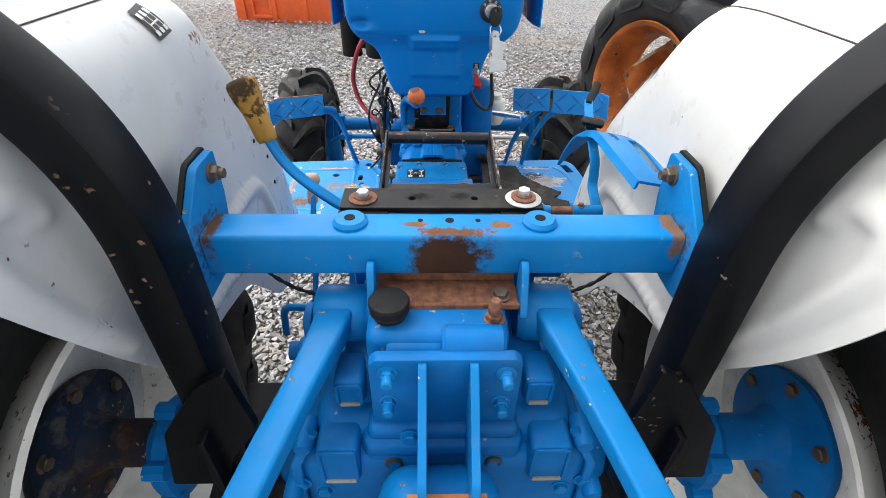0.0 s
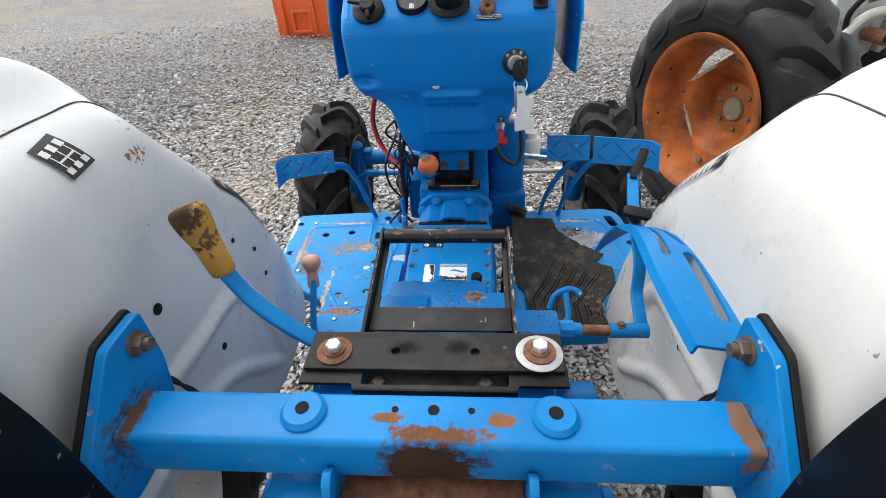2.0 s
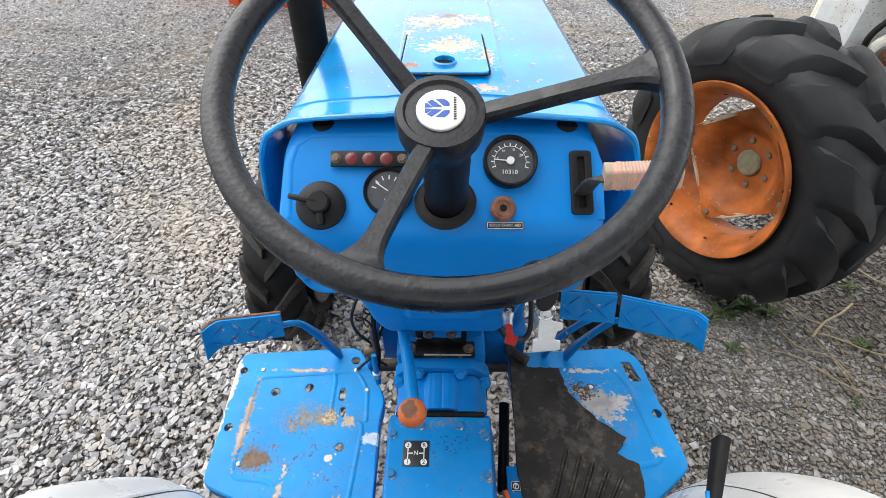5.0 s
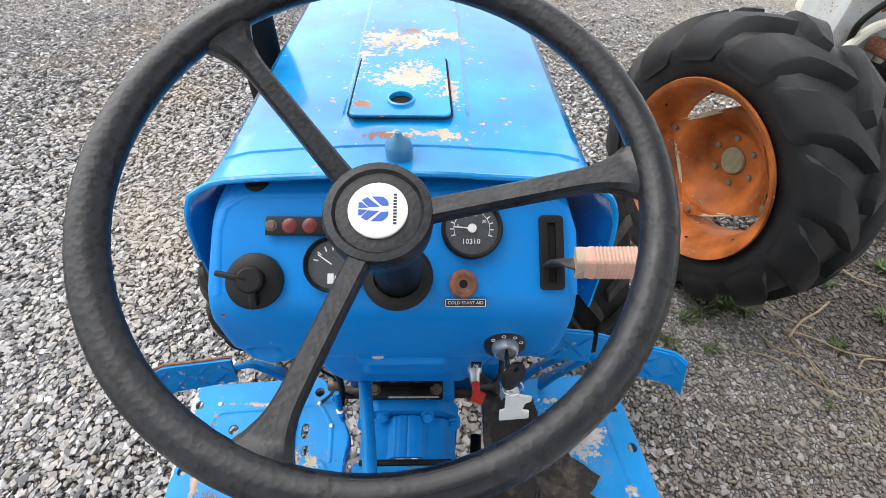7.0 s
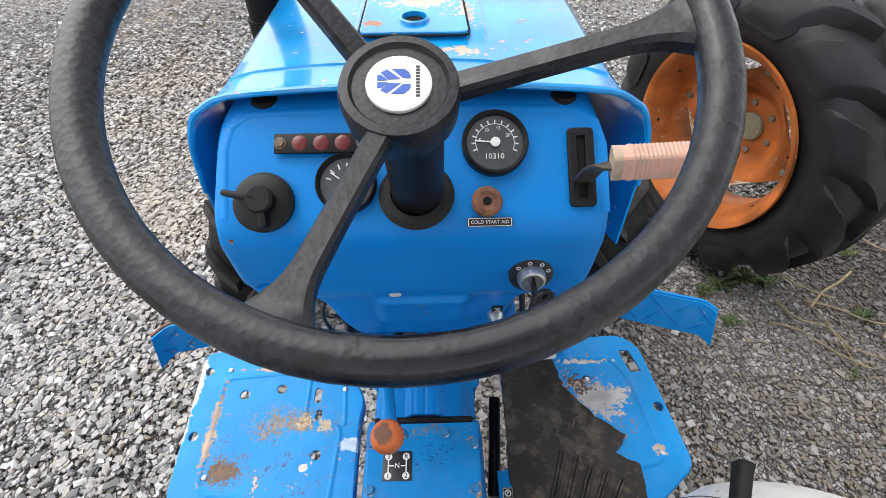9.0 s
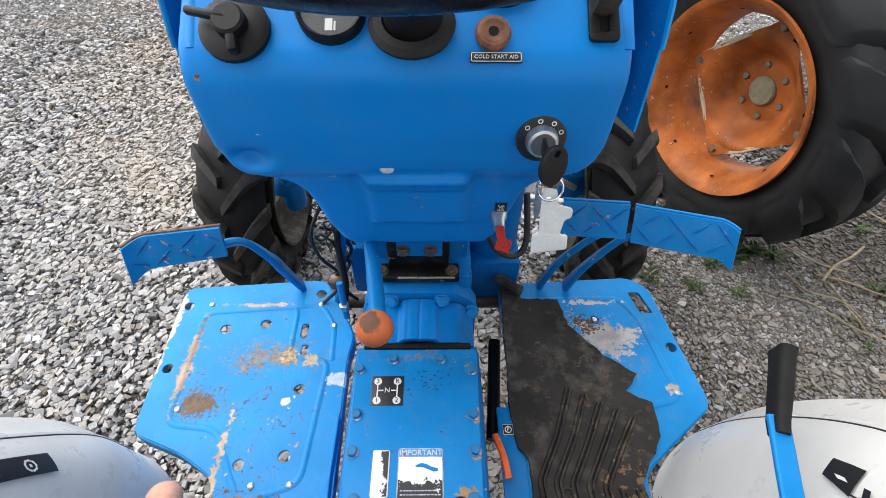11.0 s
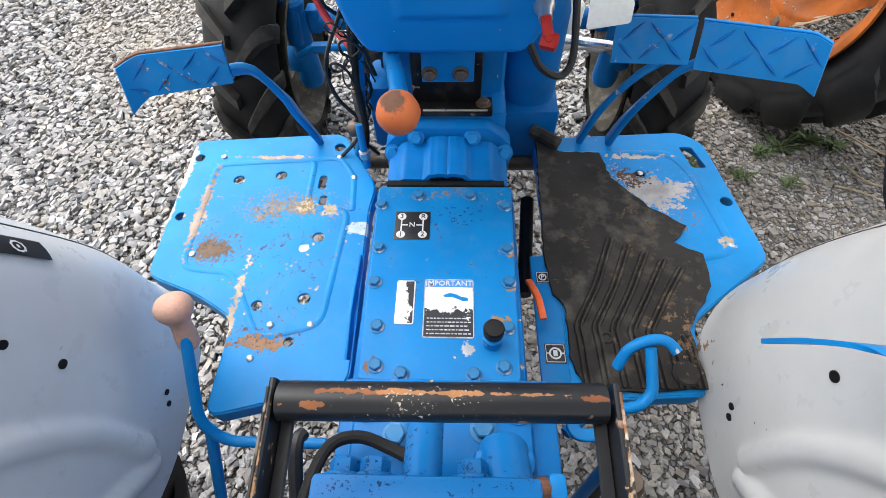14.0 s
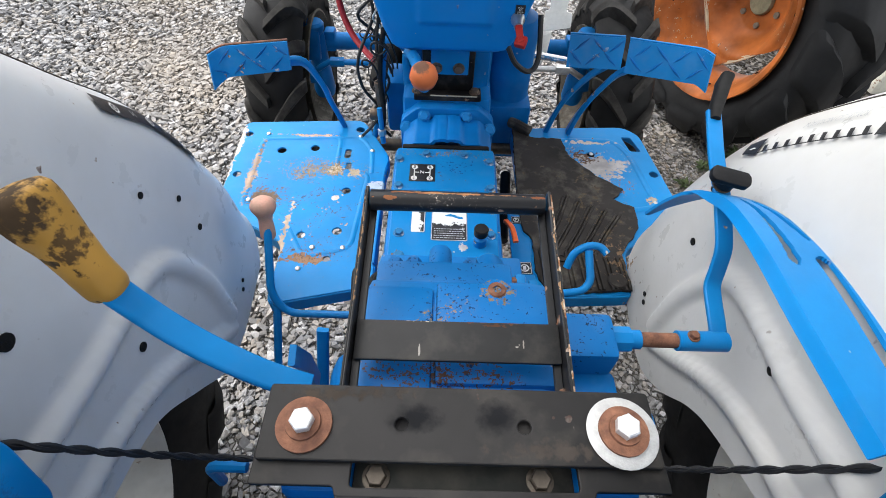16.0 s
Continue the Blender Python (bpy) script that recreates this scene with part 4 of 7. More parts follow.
# ---------- roll bar ----------
for sgn in (-1, 1):
    pts = round_path([(sgn * .272, .358, .44), (sgn * .272, .358, .93), (sgn * .30, .358, 1.02), (sgn * .40, .358, 1.13), (sgn * .52, .358, 1.32), (sgn * .52, .358, 1.85), (sgn * .42, .358, 1.95), (0, .358, 1.95)], .09, 7)
    bm = sweep(pts, oblong(.046, .056, .005, 2), up=(0, 1, 0))
    leg = part("roll_bar_leg", bm, M_BLACK, tr, "black square-tube roll bar leg with chipped paint")
    bm = box(sgn * .278 - .034, sgn * .278 + .042, .345, .49, .39, .53, .012)
    box(sgn * .272 - .005, sgn * .272 + .005, .30, .36, .50, .66, .002, bm)
    bm3 = plate(rounded([(sgn * x, z) for x, z in [(.228, .757), (.214, .66), (.255, .60), (.275, .54), (.345, .54), (.322, .65), (.262, .735)][::sgn]], .006), [], .012, .0015, pose(0, .33, 0, 90, 0, 0))
    part("gusset", bm3, M_BLACK, leg, "black welded gusset plate", angle=15)
    bm2 = plate(rounded([(.30, .50), (.335, .66), (.36, .62), (.36, .48)], .006), [], .01, .001)
    bm2.transform(Matrix(((0, 0, 1, sgn * .245 - .005), (1, 0, 0, 0), (0, 1, 0, 0), (0, 0, 0, 1))))
    merge(bm, bm2)
    part("clamp", bm, M_BLACK, leg, "black welded axle clamp")

# ---------- fenders ----------
SEAM_SIDES = {-1: [(.19, 1.05), (.35, 1.056), (.5, 1.057), (.62, 1.055), (.685, 1.045), (.74, .985), (.805, .91), (.863, .843), (.912, .75), (.945, .67), (.957, .60)],
              1: [(.19, 1.045), (.35, 1.05), (.5, 1.051), (.62, 1.048), (.685, 1.033), (.75, .968), (.815, .905), (.88, .83), (.93, .74), (.965, .65), (.985, .57)]}
LOW_SIDES = {-1: [(.38, .69), (.45, .67), (.525, .656), (.60, .632), (.66, .57), (.715, .512), (.78, .495), (.85, .505), (.90, .515)],
             1: [(.363, .703), (.44, .685), (.506, .665), (.60, .622), (.65, .585), (.70, .52), (.76, .482), (.85, .49), (.915, .51)]}
FEND = {-1: (-.362, -.311), 1: (.362, .291)}
RIBS = [smooth_path([(0, .44, .772), (0, .523, .772), (0, .60, .762), (0, .683, .758), (0, .722, .745), (0, .748, .71), (0, .772, .64), (0, .778, .56)], 6),
        smooth_path([(0, .42, .70), (0, .52, .698), (0, .60, .678), (0, .66, .642), (0, .72, .582), (0, .765, .54)], 6),
        smooth_path([(0, .36, .765), (0, .32, .82), (0, .29, .88), (0, .273, .93), (0, .283, .96), (0, .315, .963), (0, .335, .94)], 6)]


def line2(pts, n=6):
    return [(p.x, p.y) for p in smooth_path([(a, b, 0) for a, b in pts], n)]


SEAM_S = {s: line2(SEAM_SIDES[s]) for s in (-1, 1)}
LOW_S = {s: line2(LOW_SIDES[s]) for s in (-1, 1)}


def rib_height(y, z):
    best = 0.0
    for rib in RIBS:
        d = min((y - p.y) ** 2 + (z - p.z) ** 2 for p in rib) ** .5
        best = max(best, math.exp(-(d / .0125) ** 4))
    return best


def seam_distance(s, y, z):
    best = 9.0
    for (a, b), (c, e) in zip(SEAM_S[s], SEAM_S[s][1:]):
        ly, lz = c - a, e - b
        t = min(1.0, max(0.0, ((y - a) * ly + (z - b) * lz) / (ly * ly + lz * lz)))
        best = min(best, (y - a - t * ly) ** 2 + (z - b - t * lz) ** 2)
    return best ** .5


def fender_x(s, y, z):
    """How far out the inner face of a fender lies at (y, z)."""
    d = seam_distance(s, y, z)
    drop = 1 - math.exp(-d / (.022 if s < 0 else .04))
    out, inn = FEND[s]
    return out + (inn - out) * drop - s * .009 * rib_height(y, z) * drop + s * .024 * ease((.43 - y) / .05) * ease((z - .62) / .05)


hole_mesh = mesh_of(lathe([(0, 0), (1, 0), (1, .1), (0, .1)], 14), M_DARK, "hole")
fenders = {}
for sgn, mat, lab in ((-1, M_WHITE_L, "white pressed steel fender, scratched, sky tint in its colour"), (1, M_WHITE_R, "white pressed steel fender, lightly rusted at the edges")):
    out, inn = FEND[sgn]
    rise = .044 if sgn < 0 else .034

    def inner(u, v):
        a, b = lerp(SEAM_S[sgn], u), lerp(LOW_S[sgn], u)
        p = a.lerp(b, v) - Vector((.88, .47)) * (.022 if sgn > 0 else .009) * math.sin(math.pi * v) * max(0, 1 - u * 9)
        return Vector((fender_x(sgn, p.x, p.y), p.x, p.y))

    def strip(u, v):
        a = lerp(SEAM_S[sgn], u)
        t = lerp(SEAM_S[sgn], min(1, u + .02)) - lerp(SEAM_S[sgn], max(0, u - .02))
        nrm = Vector((-t.y, t.x)).normalized()
        top = ease((.72 - a.x) / .06)
        wide = .082 + .17 * top
        lift = rise * top * ease(v * 4.0) + (1 - top) * .014 * ease(v * 1.6) + .003 * min(1, v * 30)
        fold = .05 * max(0.0, v - .86) / .14
        p = Vector((a.x, a.y)) + nrm * (lift - fold)
        return Vector((out + sgn * (wide * min(v, .97) + .002), p.x, p.y))

    f = part("fender", thicken(grid(inner, 130, 72), .0025), mat, tr, lab, angle=50)
    fenders[sgn] = f
    part("fender_top", thicken(grid(strip, 90, 28), .0025), mat, f, "top strip of the fender above the seam", angle=50)
    seam = [Vector((out + sgn * .0005, y, z + .001)) for y, z in SEAM_S[sgn]]
    part("seam", sweep(seam, oblong(.0014, .0016, .0004, 1), up=(1, 0, 0)), M_STEEL, f, "dark rusty seam")
    for y, z, r in ((.576, .852, .0085), (.646, .712, .0065), (.755, .815, .0045), (.802, .764, .0045), (.81, .708, .005), (.837, .558, .004), (.828, .547, .004), (.414, .972, .011)) if sgn < 0 else ((.81, .708, .006), (.832, .56, .005), (.824, .55, .005), (.414, .972, .011), (.62, .75, .006)):
        piece("hole", hole_mesh, f, Matrix.Translation((fender_x(sgn, y, z) - sgn * .0004, y, z)) @ pose(0, 0, 0, 0, -90 * sgn, 0) @ Matrix.Diagonal((r * .8, r * .8, .012, 1)))


def seam_u(s, y):
    n = len(SEAM_S[s]) - 1
    return min(range(401), key=lambda k: abs(lerp(SEAM_S[s], k / 400).x - y)) / 400


def sticker(u, v, grow=0.0, up=.003):
    ua, ub = seam_u(1, .548 - grow), seam_u(1, .612 + grow)
    return strip(ua + (ub - ua) * u, .135 - grow * 4 + (.085 + grow * 8) * v) + Vector((-.0012, 0, up))


stk = part("notice_sticker", grid(lambda u, v: sticker(u, v, .0022, .0003), 40, 40), M_RUBBED, fenders[1], "white notice sticker with a brown edge")
part("sticker_face", grid(lambda u, v: sticker(u, v, 0, .0006), 40, 40), M_WHITEPL, stk)
for row in range(3):
    part("text_line", grid(lambda u, v, row=row: sticker(.12 + (.7 - .1 * row) * u, .25 + .22 * row + .07 * v, 0, .0009), 24, 3), M_STICKER, stk)


def on_fender(name, s, fn, nu, nv, material, parent, label="", lift=.0036):
    """A thin sheet that lies on the inner face of a fender; fn(u, v) gives (y, z)."""
    def sheet(u, v):
        y, z = fn(u, v)
        return Vector((fender_x(s, y, z) - s * lift, y, z))
    return part(name, grid(sheet, nu, nv), material, parent, label)


def along_seam(s, y0, y1, off0, off1):
    """A strip that runs beside the seam from y0 to y1, between two distances from it."""
    pts = [p for p in SEAM_S[s] if y0 <= p[0] <= y1]

    def fn(u, v):
        k = u * (len(pts) - 1)
        i = min(int(k), len(pts) - 2)
        a, b = Vector(pts[i]), Vector(pts[i + 1])
        t = (b - a).normalized()
        p = a.lerp(b, k - i) + Vector((t.y, -t.x)) * -(-(off0 + (off1 - off0) * v))
        return p.x, p.y
    return fn


# left: gear range strip and square pattern decal
d = on_fender("strip_decal", -1, along_seam(-1, .795, .905, .013, .028), 16, 3, M_DECAL, fenders[-1], "black strip decal with white symbols")
fn = along_seam(-1, .795, .905, .013, .028)
def cog(cu, teeth, inner, outer):
    def ring(u, v):
        a = 2 * math.pi * u
        r = inner + (outer - inner) * v * (1 + .35 * (math.cos(a * teeth) > 0) * (v > .9))
        return fn(cu + r * math.cos(a) / .15, .5 + r * math.sin(a) / .015)
    return ring


for cu in (.14, .50, .86):
    on_fender("symbol", -1, cog(cu, 9, .0032, .0044), 72, 2, M_LETTER, d, "", .0046)
    on_fender("symbol", -1, lambda u, v, cu=cu: fn(cu - .006 + .012 * u, .42 + .16 * v), 2, 2, M_LETTER, d, "", .0046)
for cu in (.32, .68):
    bm = lettering("N", .0085, .0001)
    for v in bm.verts:
        y, z = fn(cu - v.co.x / .15, .5 - v.co.y / .015)
        v.co = (fender_x(-1, y, z) + .0046, y, z)
    part("lettering", bm, M_LETTER, d)
d = on_fender("square_decal", -1, lambda u, v: (.565 + .034 * u + .006 * v, 1.046 - .03 * v + .003 * u), 5, 5, M_DECAL, fenders[-1], "black square decal with a white pattern")
for uu, vv, du, dv in [(x, y, .2, .17) for x in (.08, .4, .72) for y in (.12, .7)] + [(.16, .3, .04, .4), (.48, .3, .04, .4), (.8, .3, .04, .4), (.16, .48, .66, .05)]:
    on_fender("symbol", -1, lambda u, v, uu=uu, vv=vv, du=du, dv=dv: (.565 + .034 * (uu + du * u) + .006 * (vv + dv * v), 1.046 - .03 * (vv + dv * v) + .003 * (uu + du * u)), 2, 2, M_LETTER, d, "", .0044)
# right: position control scale
fnr = along_seam(1, .735, .885, .022, .042)
d = on_fender("scale_end", 1, lambda u, v: fnr(.86 + .14 * u, .0 + v * (.9 - .3 * u)), 5, 4, M_DECAL, fenders[1], "black end mark of the position control scale")
on_fender("symbol", 1, lambda u, v: fnr(.905 + .05 * u - .02 * v, .42 + .1 * v), 2, 2, M_LETTER, d, "", .0044)
d = on_fender("scale_end", 1, lambda u, v: fnr(.02 + .13 * u, .05 + v * .85), 5, 4, M_DECAL, fenders[1], "black end mark of the position control scale")
on_fender("symbol", 1, lambda u, v: fnr(.055 + .05 * u + .015 * v, .48 + .12 * v), 2, 2, M_LETTER, d, "", .0044)
d = on_fender("scale_line", 1, lambda u, v: fnr(.16 + .7 * u, .8 + .06 * v), 20, 1, M_DECAL, fenders[1])
for k in range(9):
    on_fender("tick", 1, lambda u, v, k=k: fnr(.2 + k * .075 + .026 * u - .014 * v, .46 + .36 * v), 2, 3, M_DECAL, d)
bm = lettering("POSITION CONTROL", .0075, .0001)
for v in bm.verts:
    y, z = fnr(.46 - v.co.x / .2, -.16 - v.co.y / .02)
    v.co = (fender_x(1, y, z) - .0042, y, z)
part("lettering", bm, M_STICKER, d)

# ---------- foot plates ----------
TL = [(-.44, 1.283), (-.191, 1.302), (-.123, 1.18), (-.13, 1.14), (-.125, .865), (-.285, .825), (-.287, .95), (-.345, .985), (-.425, 1.015)]
holes_l = [(-.344, 1.194, .009), (-.278, 1.204, .009), (-.197, 1.082, .0085), (-.26, .969, .0075), (-.199, .98, .0085), (-.207, .918, .006), (-.423, 1.243, .008), (-.414, 1.119, .008), (-.193, 1.269, .009)]
slots_l = [rounded([(-.215, 1.176), (-.203, 1.176), (-.203, 1.204), (-.215, 1.204)], .005), rounded([(-.208, 1.141), (-.197, 1.141), (-.197, 1.162), (-.208, 1.162)], .005)]
bm = plate(rounded(TL, .018), [ring2(x, y, r) for x, y, r in holes_l] + slots_l, .004, .0012, pose(0, 0, .508))
edge = rounded(TL, .018)
sweep([Vector((x, y, .497)) for x, y in edge], oblong(.004, .026, .001, 1), True, bm, up=(0, 0, 1))
fl = part("foot_plate", bm, M_FOOT_L, tr, "blue pressed steel foot plate with rust patches", angle=12)
EMB = [(-.389, 1.228), (-.229, 1.24), (-.226, 1.14), (-.16, 1.132), (-.171, .942), (-.25, .922), (-.306, 1.02), (-.382, 1.027)]
path = round_path([(x, y, .5125) for x, y in EMB + EMB[:2]], .02, 5)[3:]
bm = sweep(path, [(-.0048, 0), (-.0012, .0014), (.0012, .0014), (.0048, 0)], False, None, up=(0, 0, 1))
part("pressed_bead", bm, M_FOOT_L, fl, "raised bead round the tread area", angle=50)
bm = sweep(round_path([(-.155, 1.132, .5125), (-.16, 1.20, .5125), (-.188, 1.245, .5125), (-.229, 1.24, .5125)], .02), [(-.0048, 0), (-.0012, .0013), (.0012, .0013), (.0048, 0)], False, None, up=(0, 0, 1))
part("pressed_bead", bm, M_FOOT_L, fl)
dim = mesh_of(lathe([(.0017, 0), (.0011, .0006), (0, .0007)], 8), M_FOOT_L, "tread_pimple")
rng = random.Random(4)
for i in range(9):
    for j in range(8):
        x, y = -.36 + i * .0235 + (j % 2) * .012, .965 + j * .027
        if -.30 - (y - 1.0) * .9 < x < -.185 and y < 1.17:
            piece("pimple", dim, fl, pose(x, y, .512))
for x, y in ((-.383, 1.245), (-.19, 1.245), (-.235, .941), (-.183, .942), (-.25, .895), (-.373, 1.05), (-.16, 1.2)):
    piece("bolt", bolt_foot, fl, pose(x, y, .5125))

TR_ = [(.132, 1.287), (.375, 1.303), (.405, 1.278), (.432, 1.05), (.345, .985), (.30, .95), (.30, .86), (.135, .85), (.12, 1.05), (.135, 1.06)]
slot = rounded([(.365, 1.268), (.385, 1.268), (.397, 1.222), (.375, 1.222)], .004)
bm = plate(rounded(TR_, .018), [slot, ring2(.406, 1.152, .009), ring2(.29, 1.208, .008)], .004, .0012, pose(0, 0, .511))
sweep([Vector((x, y, .50)) for x, y in rounded(TR_, .018)], oblong(.004, .026, .001, 1), True, bm, up=(0, 0, 1))
fr = part("foot_plate", bm, M_FOOT_R, tr, "blue pressed steel foot plate scraped to bare metal", angle=12)
bm = sweep(round_path([(.17, 1.25, .5155), (.345, 1.255, .5155), (.37, 1.21, .5155), (.39, 1.06, .5155), (.34, 1.05, .5155)], .022), [(-.006, 0), (-.0025, .0018), (.0025, .0018), (.006, 0)], False, None, up=(0, 0, 1))
part("pressed_bead", bm, M_FOOT_R, fr, angle=50)
piece("bolt", bolt_foot, fr, pose(.29, 1.208, .5155))
piece("bolt", bolt_foot, fr, pose(.387, 1.07, .5155))
# side strip with decals
bm = box(.105, .14, .845, 1.048, .512, .518, .0015)
st = part("side_strip", bm, M_BLUE, tr, "blue strip beside the cover with two decals")
for (x, y, s) in ((.119, 1.013, .0085), (.1245, .905, .0125)):
    d = part("decal", box(x - s, x + s, y - s, y + s, .5183, .519, .0002), M_DECAL, st, "small black decal with a white symbol")
    bm = lathe([(s * .45, 0), (s * .62, 0), (s * .62, .0004), (s * .45, .0004)], 18, pose(x, y, .5192), None, True)
    part("symbol", bm, M_LETTER, d)
    bm = sweep(rounded([(x - s * .85, y - s * .85), (x + s * .85, y - s * .85), (x + s * .85, y + s * .85), (x - s * .85, y + s * .85)], .001) and [Vector((a, b, .5192)) for a, b in rounded([(x - s * .88, y - s * .88), (x + s * .88, y - s * .88), (x + s * .88, y + s * .88), (x - s * .88, y + s * .88)], .001)], oblong(.0008, .0006, .0001, 1), True, None, up=(0, 0, 1))
    part("border", bm, M_LETTER, d)
    if s < .01:
        bm = lettering("P", s * 1.1)
        bm.transform(pose(x, y, .5193))
        part("lettering", bm, M_LETTER, d)
    else:
        bm = box(x - s * .2, x + s * .2, y - s * .3, y + s * .3, .5192, .5197)
        box(x - s * .8, x - s * .5, y - s * .06, y + s * .06, .5192, .5197, 0, bm)
        box(x + s * .5, x + s * .8, y - s * .06, y + s * .06, .5192, .5197, 0, bm)
        part("symbol", bm, M_LETTER, d)

# ---------- gearbox cover ----------
CX = -.012
out = rounded([(CX - .084, 1.09), (CX + .084, 1.09), (CX + .08, .835), (CX - .08, .835)], .006)
bm = plate(out, [], .006, .0012, pose(0, 0, .606))
tc = part("gearbox_cover", bm, M_TUNNEL, tr, "flat blue steel cover plate held by hexagon bolts", angle=12)
bm = box(CX - .088, CX + .088, .82, 1.10, .50, .606, .008)
box(CX - .095, CX + .095, .80, 1.12, .34, .56, .02, bm)
part("gearbox_casing", bm, M_CAST, tr, "blue gearbox casing")
for x, y in ((-.09, 1.059), (-.045, 1.074), (.02, 1.074), (.063, 1.057), (-.087, .994), (.062, .993), (-.087, .947), (.062, .948), (-.079, .893), (.058, .893), (-.076, .85), (.052, .85), (-.05, .842), (.022, .842)):
    piece("bolt", bolt_small, tc, pose(x, y, .612, 0, 0, rng.uniform(0, 60)))
# gear pattern decal
d = part("gear_decal", box(-.071, -.0285, 1.006, 1.048, .6122, .6128, .0002), M_DECAL, tc, "black gear pattern decal 1 2 3 N R")
for txt, x, y in (("3", -.063, 1.040), ("R", -.037, 1.040), ("N", -.05, 1.027), ("1", -.063, 1.013), ("2", -.037, 1.013)):
    if txt != "N":
        part("spot", lathe([(0, 0), (.0052, 0), (.0052, .0003), (0, .0003)], 18, pose(x, y, .6129)), M_LETTER, d)
    bm = lettering(txt, .0098)
    bm.transform(pose(x, y, .6134))
    part("lettering", bm, M_LETTER if txt == "N" else M_DECAL, d)
bm = box(-.0638, -.0622, 1.018, 1.035, .6129, .6133)
box(-.0378, -.0362, 1.018, 1.035, .6129, .6133, 0, bm)
box(-.063, -.055, 1.0262, 1.0278, .6129, .6133, 0, bm)
box(-.045, -.037, 1.0262, 1.0278, .6129, .6133, 0, bm)
part("line", bm, M_LETTER, d)
# notice stickers
M_NOTICE = worn_print("worn_notice_print", (.66, .67, .67), (.02, .02, .022), "Y", .909, .012)
M_NOTICE_SMALL = worn_print("worn_small_print", (.66, .67, .67), (.02, .02, .022), "X", -.047, -.008, 130)
d = part("notice_sticker", plate(rounded([(-.031, .951), (.023, .951), (.023, .8805), (-.031, .8805)], .003), [], .0006, 0, pose(0, 0, .6122)), M_STICKER, tc, "worn notice sticker headed IMPORTANT, white above and black below")
part("text_field", box(-.0298, .0218, .8818, .9405, .6129, .6131), M_NOTICE, d, "white field flaked to black below")
part("headline_field", box(-.0298, .0218, .941, .9498, .6129, .6131), paint("faded_blue_field", (.06, .25, .55), .4, 1.2, under=(.5, .5, .5)), d)
bm = lettering("IMPORTANT", .0092)
bm.transform(pose(-.004, .9453, .6134))
part("lettering", bm, M_LETTER, d)
SCUFF = [(-.0105, .9305), (-.003, .9335), (.004, .932), (.009, .929), (.0165, .9275), (.017, .924), (.011, .9235), (.006, .926), (-.001, .9285), (-.009, .9285)]
part("faded_field", plate(rounded(SCUFF[::-1], .0012), [], .0002, 0, pose(0, 0, .6131)), M_TUNNEL, d, "blue paint showing through")
bm = bmesh.new()
for k in range(5):
    x = -.027
    while x < .017:
        wl = rng.uniform(.0015, .0052)
        box(x, min(x + wl, .0195), .8845 + k * .0044, .8858 + k * .0044, .6131, .6133, 0, bm)
        x += wl + .0011
part("text_lines", bm, M_STICKER, d)
d = part("notice_sticker", plate(rounded([(-.0615, .949), (-.041, .949), (-.041, .8955), (-.0615, .8955)], .003), [], .0006, 0, pose(0, 0, .6122)), M_LETTER, tc, "small white sticker, half worn to black")
part("worn_field", box(-.0602, -.0423, .8968, .9477, .6129, .6131), M_NOTICE_SMALL, d)
# small knob on the cover
bm = lathe([(.010, 0), (.010, .015), (.007, .017), (.007, .023)], 20, pose(.041, .877, .611))
kn = part("knob_stem", bm, M_BLUE_WORN, tc)
part("knob", lathe([(.007, 0), (.0102, .001), (.0105, .011), (.009, .013), (0, .0135)], 22, pose(.041, .877, .633)), M_PLASTIC, kn, "black turned knob")

# ---------- bell housing in front of the cover ----------
BX = -.0095


def bell_top(x, y):
    """Height of the sloping bell housing at x (from its middle) and y."""
    z = .6165 + .003 * (y - 1.098) / .07
    z += .0085 * ease((.031 - abs(x)) / .009)
    z += .0016 * ease((.0165 - abs(x)) / .002) - .0018 * math.exp(-(x / .0016) ** 2)
    z -= .017 * ease((abs(x) - .054) / .026)
    return z


def bell_sheet(u, v):
    x = -.0795 + .159 * u
    front = 1.0985 + .004 * ease((abs(x) - .05) / .03)
    y = front + (1.166 - front) * v
    return Vector((BX + x, y, bell_top(x, y)))


bm = grid(bell_sheet, 60, 26)
bh = part("bell_housing", thicken(bm, .006), M_CAST, tr, "blue cast bell housing with a sloping ridged top", angle=45)
bm = grid(lambda u, v: bell_sheet(u, 0).lerp(Vector((BX + (-.0795 + .159 * u) * .99, 1.108, .604)), v) + Vector((0, .004, -.003)), 60, 3)
# dark blue holds both the grime and the shadow under the lip
part("joint_face", bm, paint("grimy_shaded_casting", (.002, .03, .10), .55, .6, dust=.3, vary=.5), bh, "grimy recess below the housing lip, shade in its colour")
part("joint_grime", box(BX - .078, BX + .074, 1.0905, 1.1, .606, .6145, .003), M_DARK, bh, "black greasy line along the joint")
for sgn in (-1, 1):
    bm = grid(lambda u, v: bell_sheet(0 if sgn < 0 else 1, u).lerp(Vector((BX + sgn * .086, 1.112 + .07 * u, .47)), v) + Vector((-sgn * .002, 0, -.002)), 10, 4)
    part("side_wall", thicken(bm, .004), M_CAST, bh)
FL = [(-.087, .42), (-.087, .606), (-.079, .618), (-.058, .636), (-.05, .639), (.05, .639), (.058, .636), (.079, .618), (.087, .606), (.087, .42)]
bm = plate(rounded([(BX + x, z) for x, z in FL][::-1], .006), [], .026, .003, pose(0, 1.196, 0, 90, 0, 0))
part("housing_flange", bm, M_CAST, bh, "bolted flange of the bell housing", angle=25)
bm = box(BX - .084, BX + .08, 1.19, 1.42, .38, .648, .012)
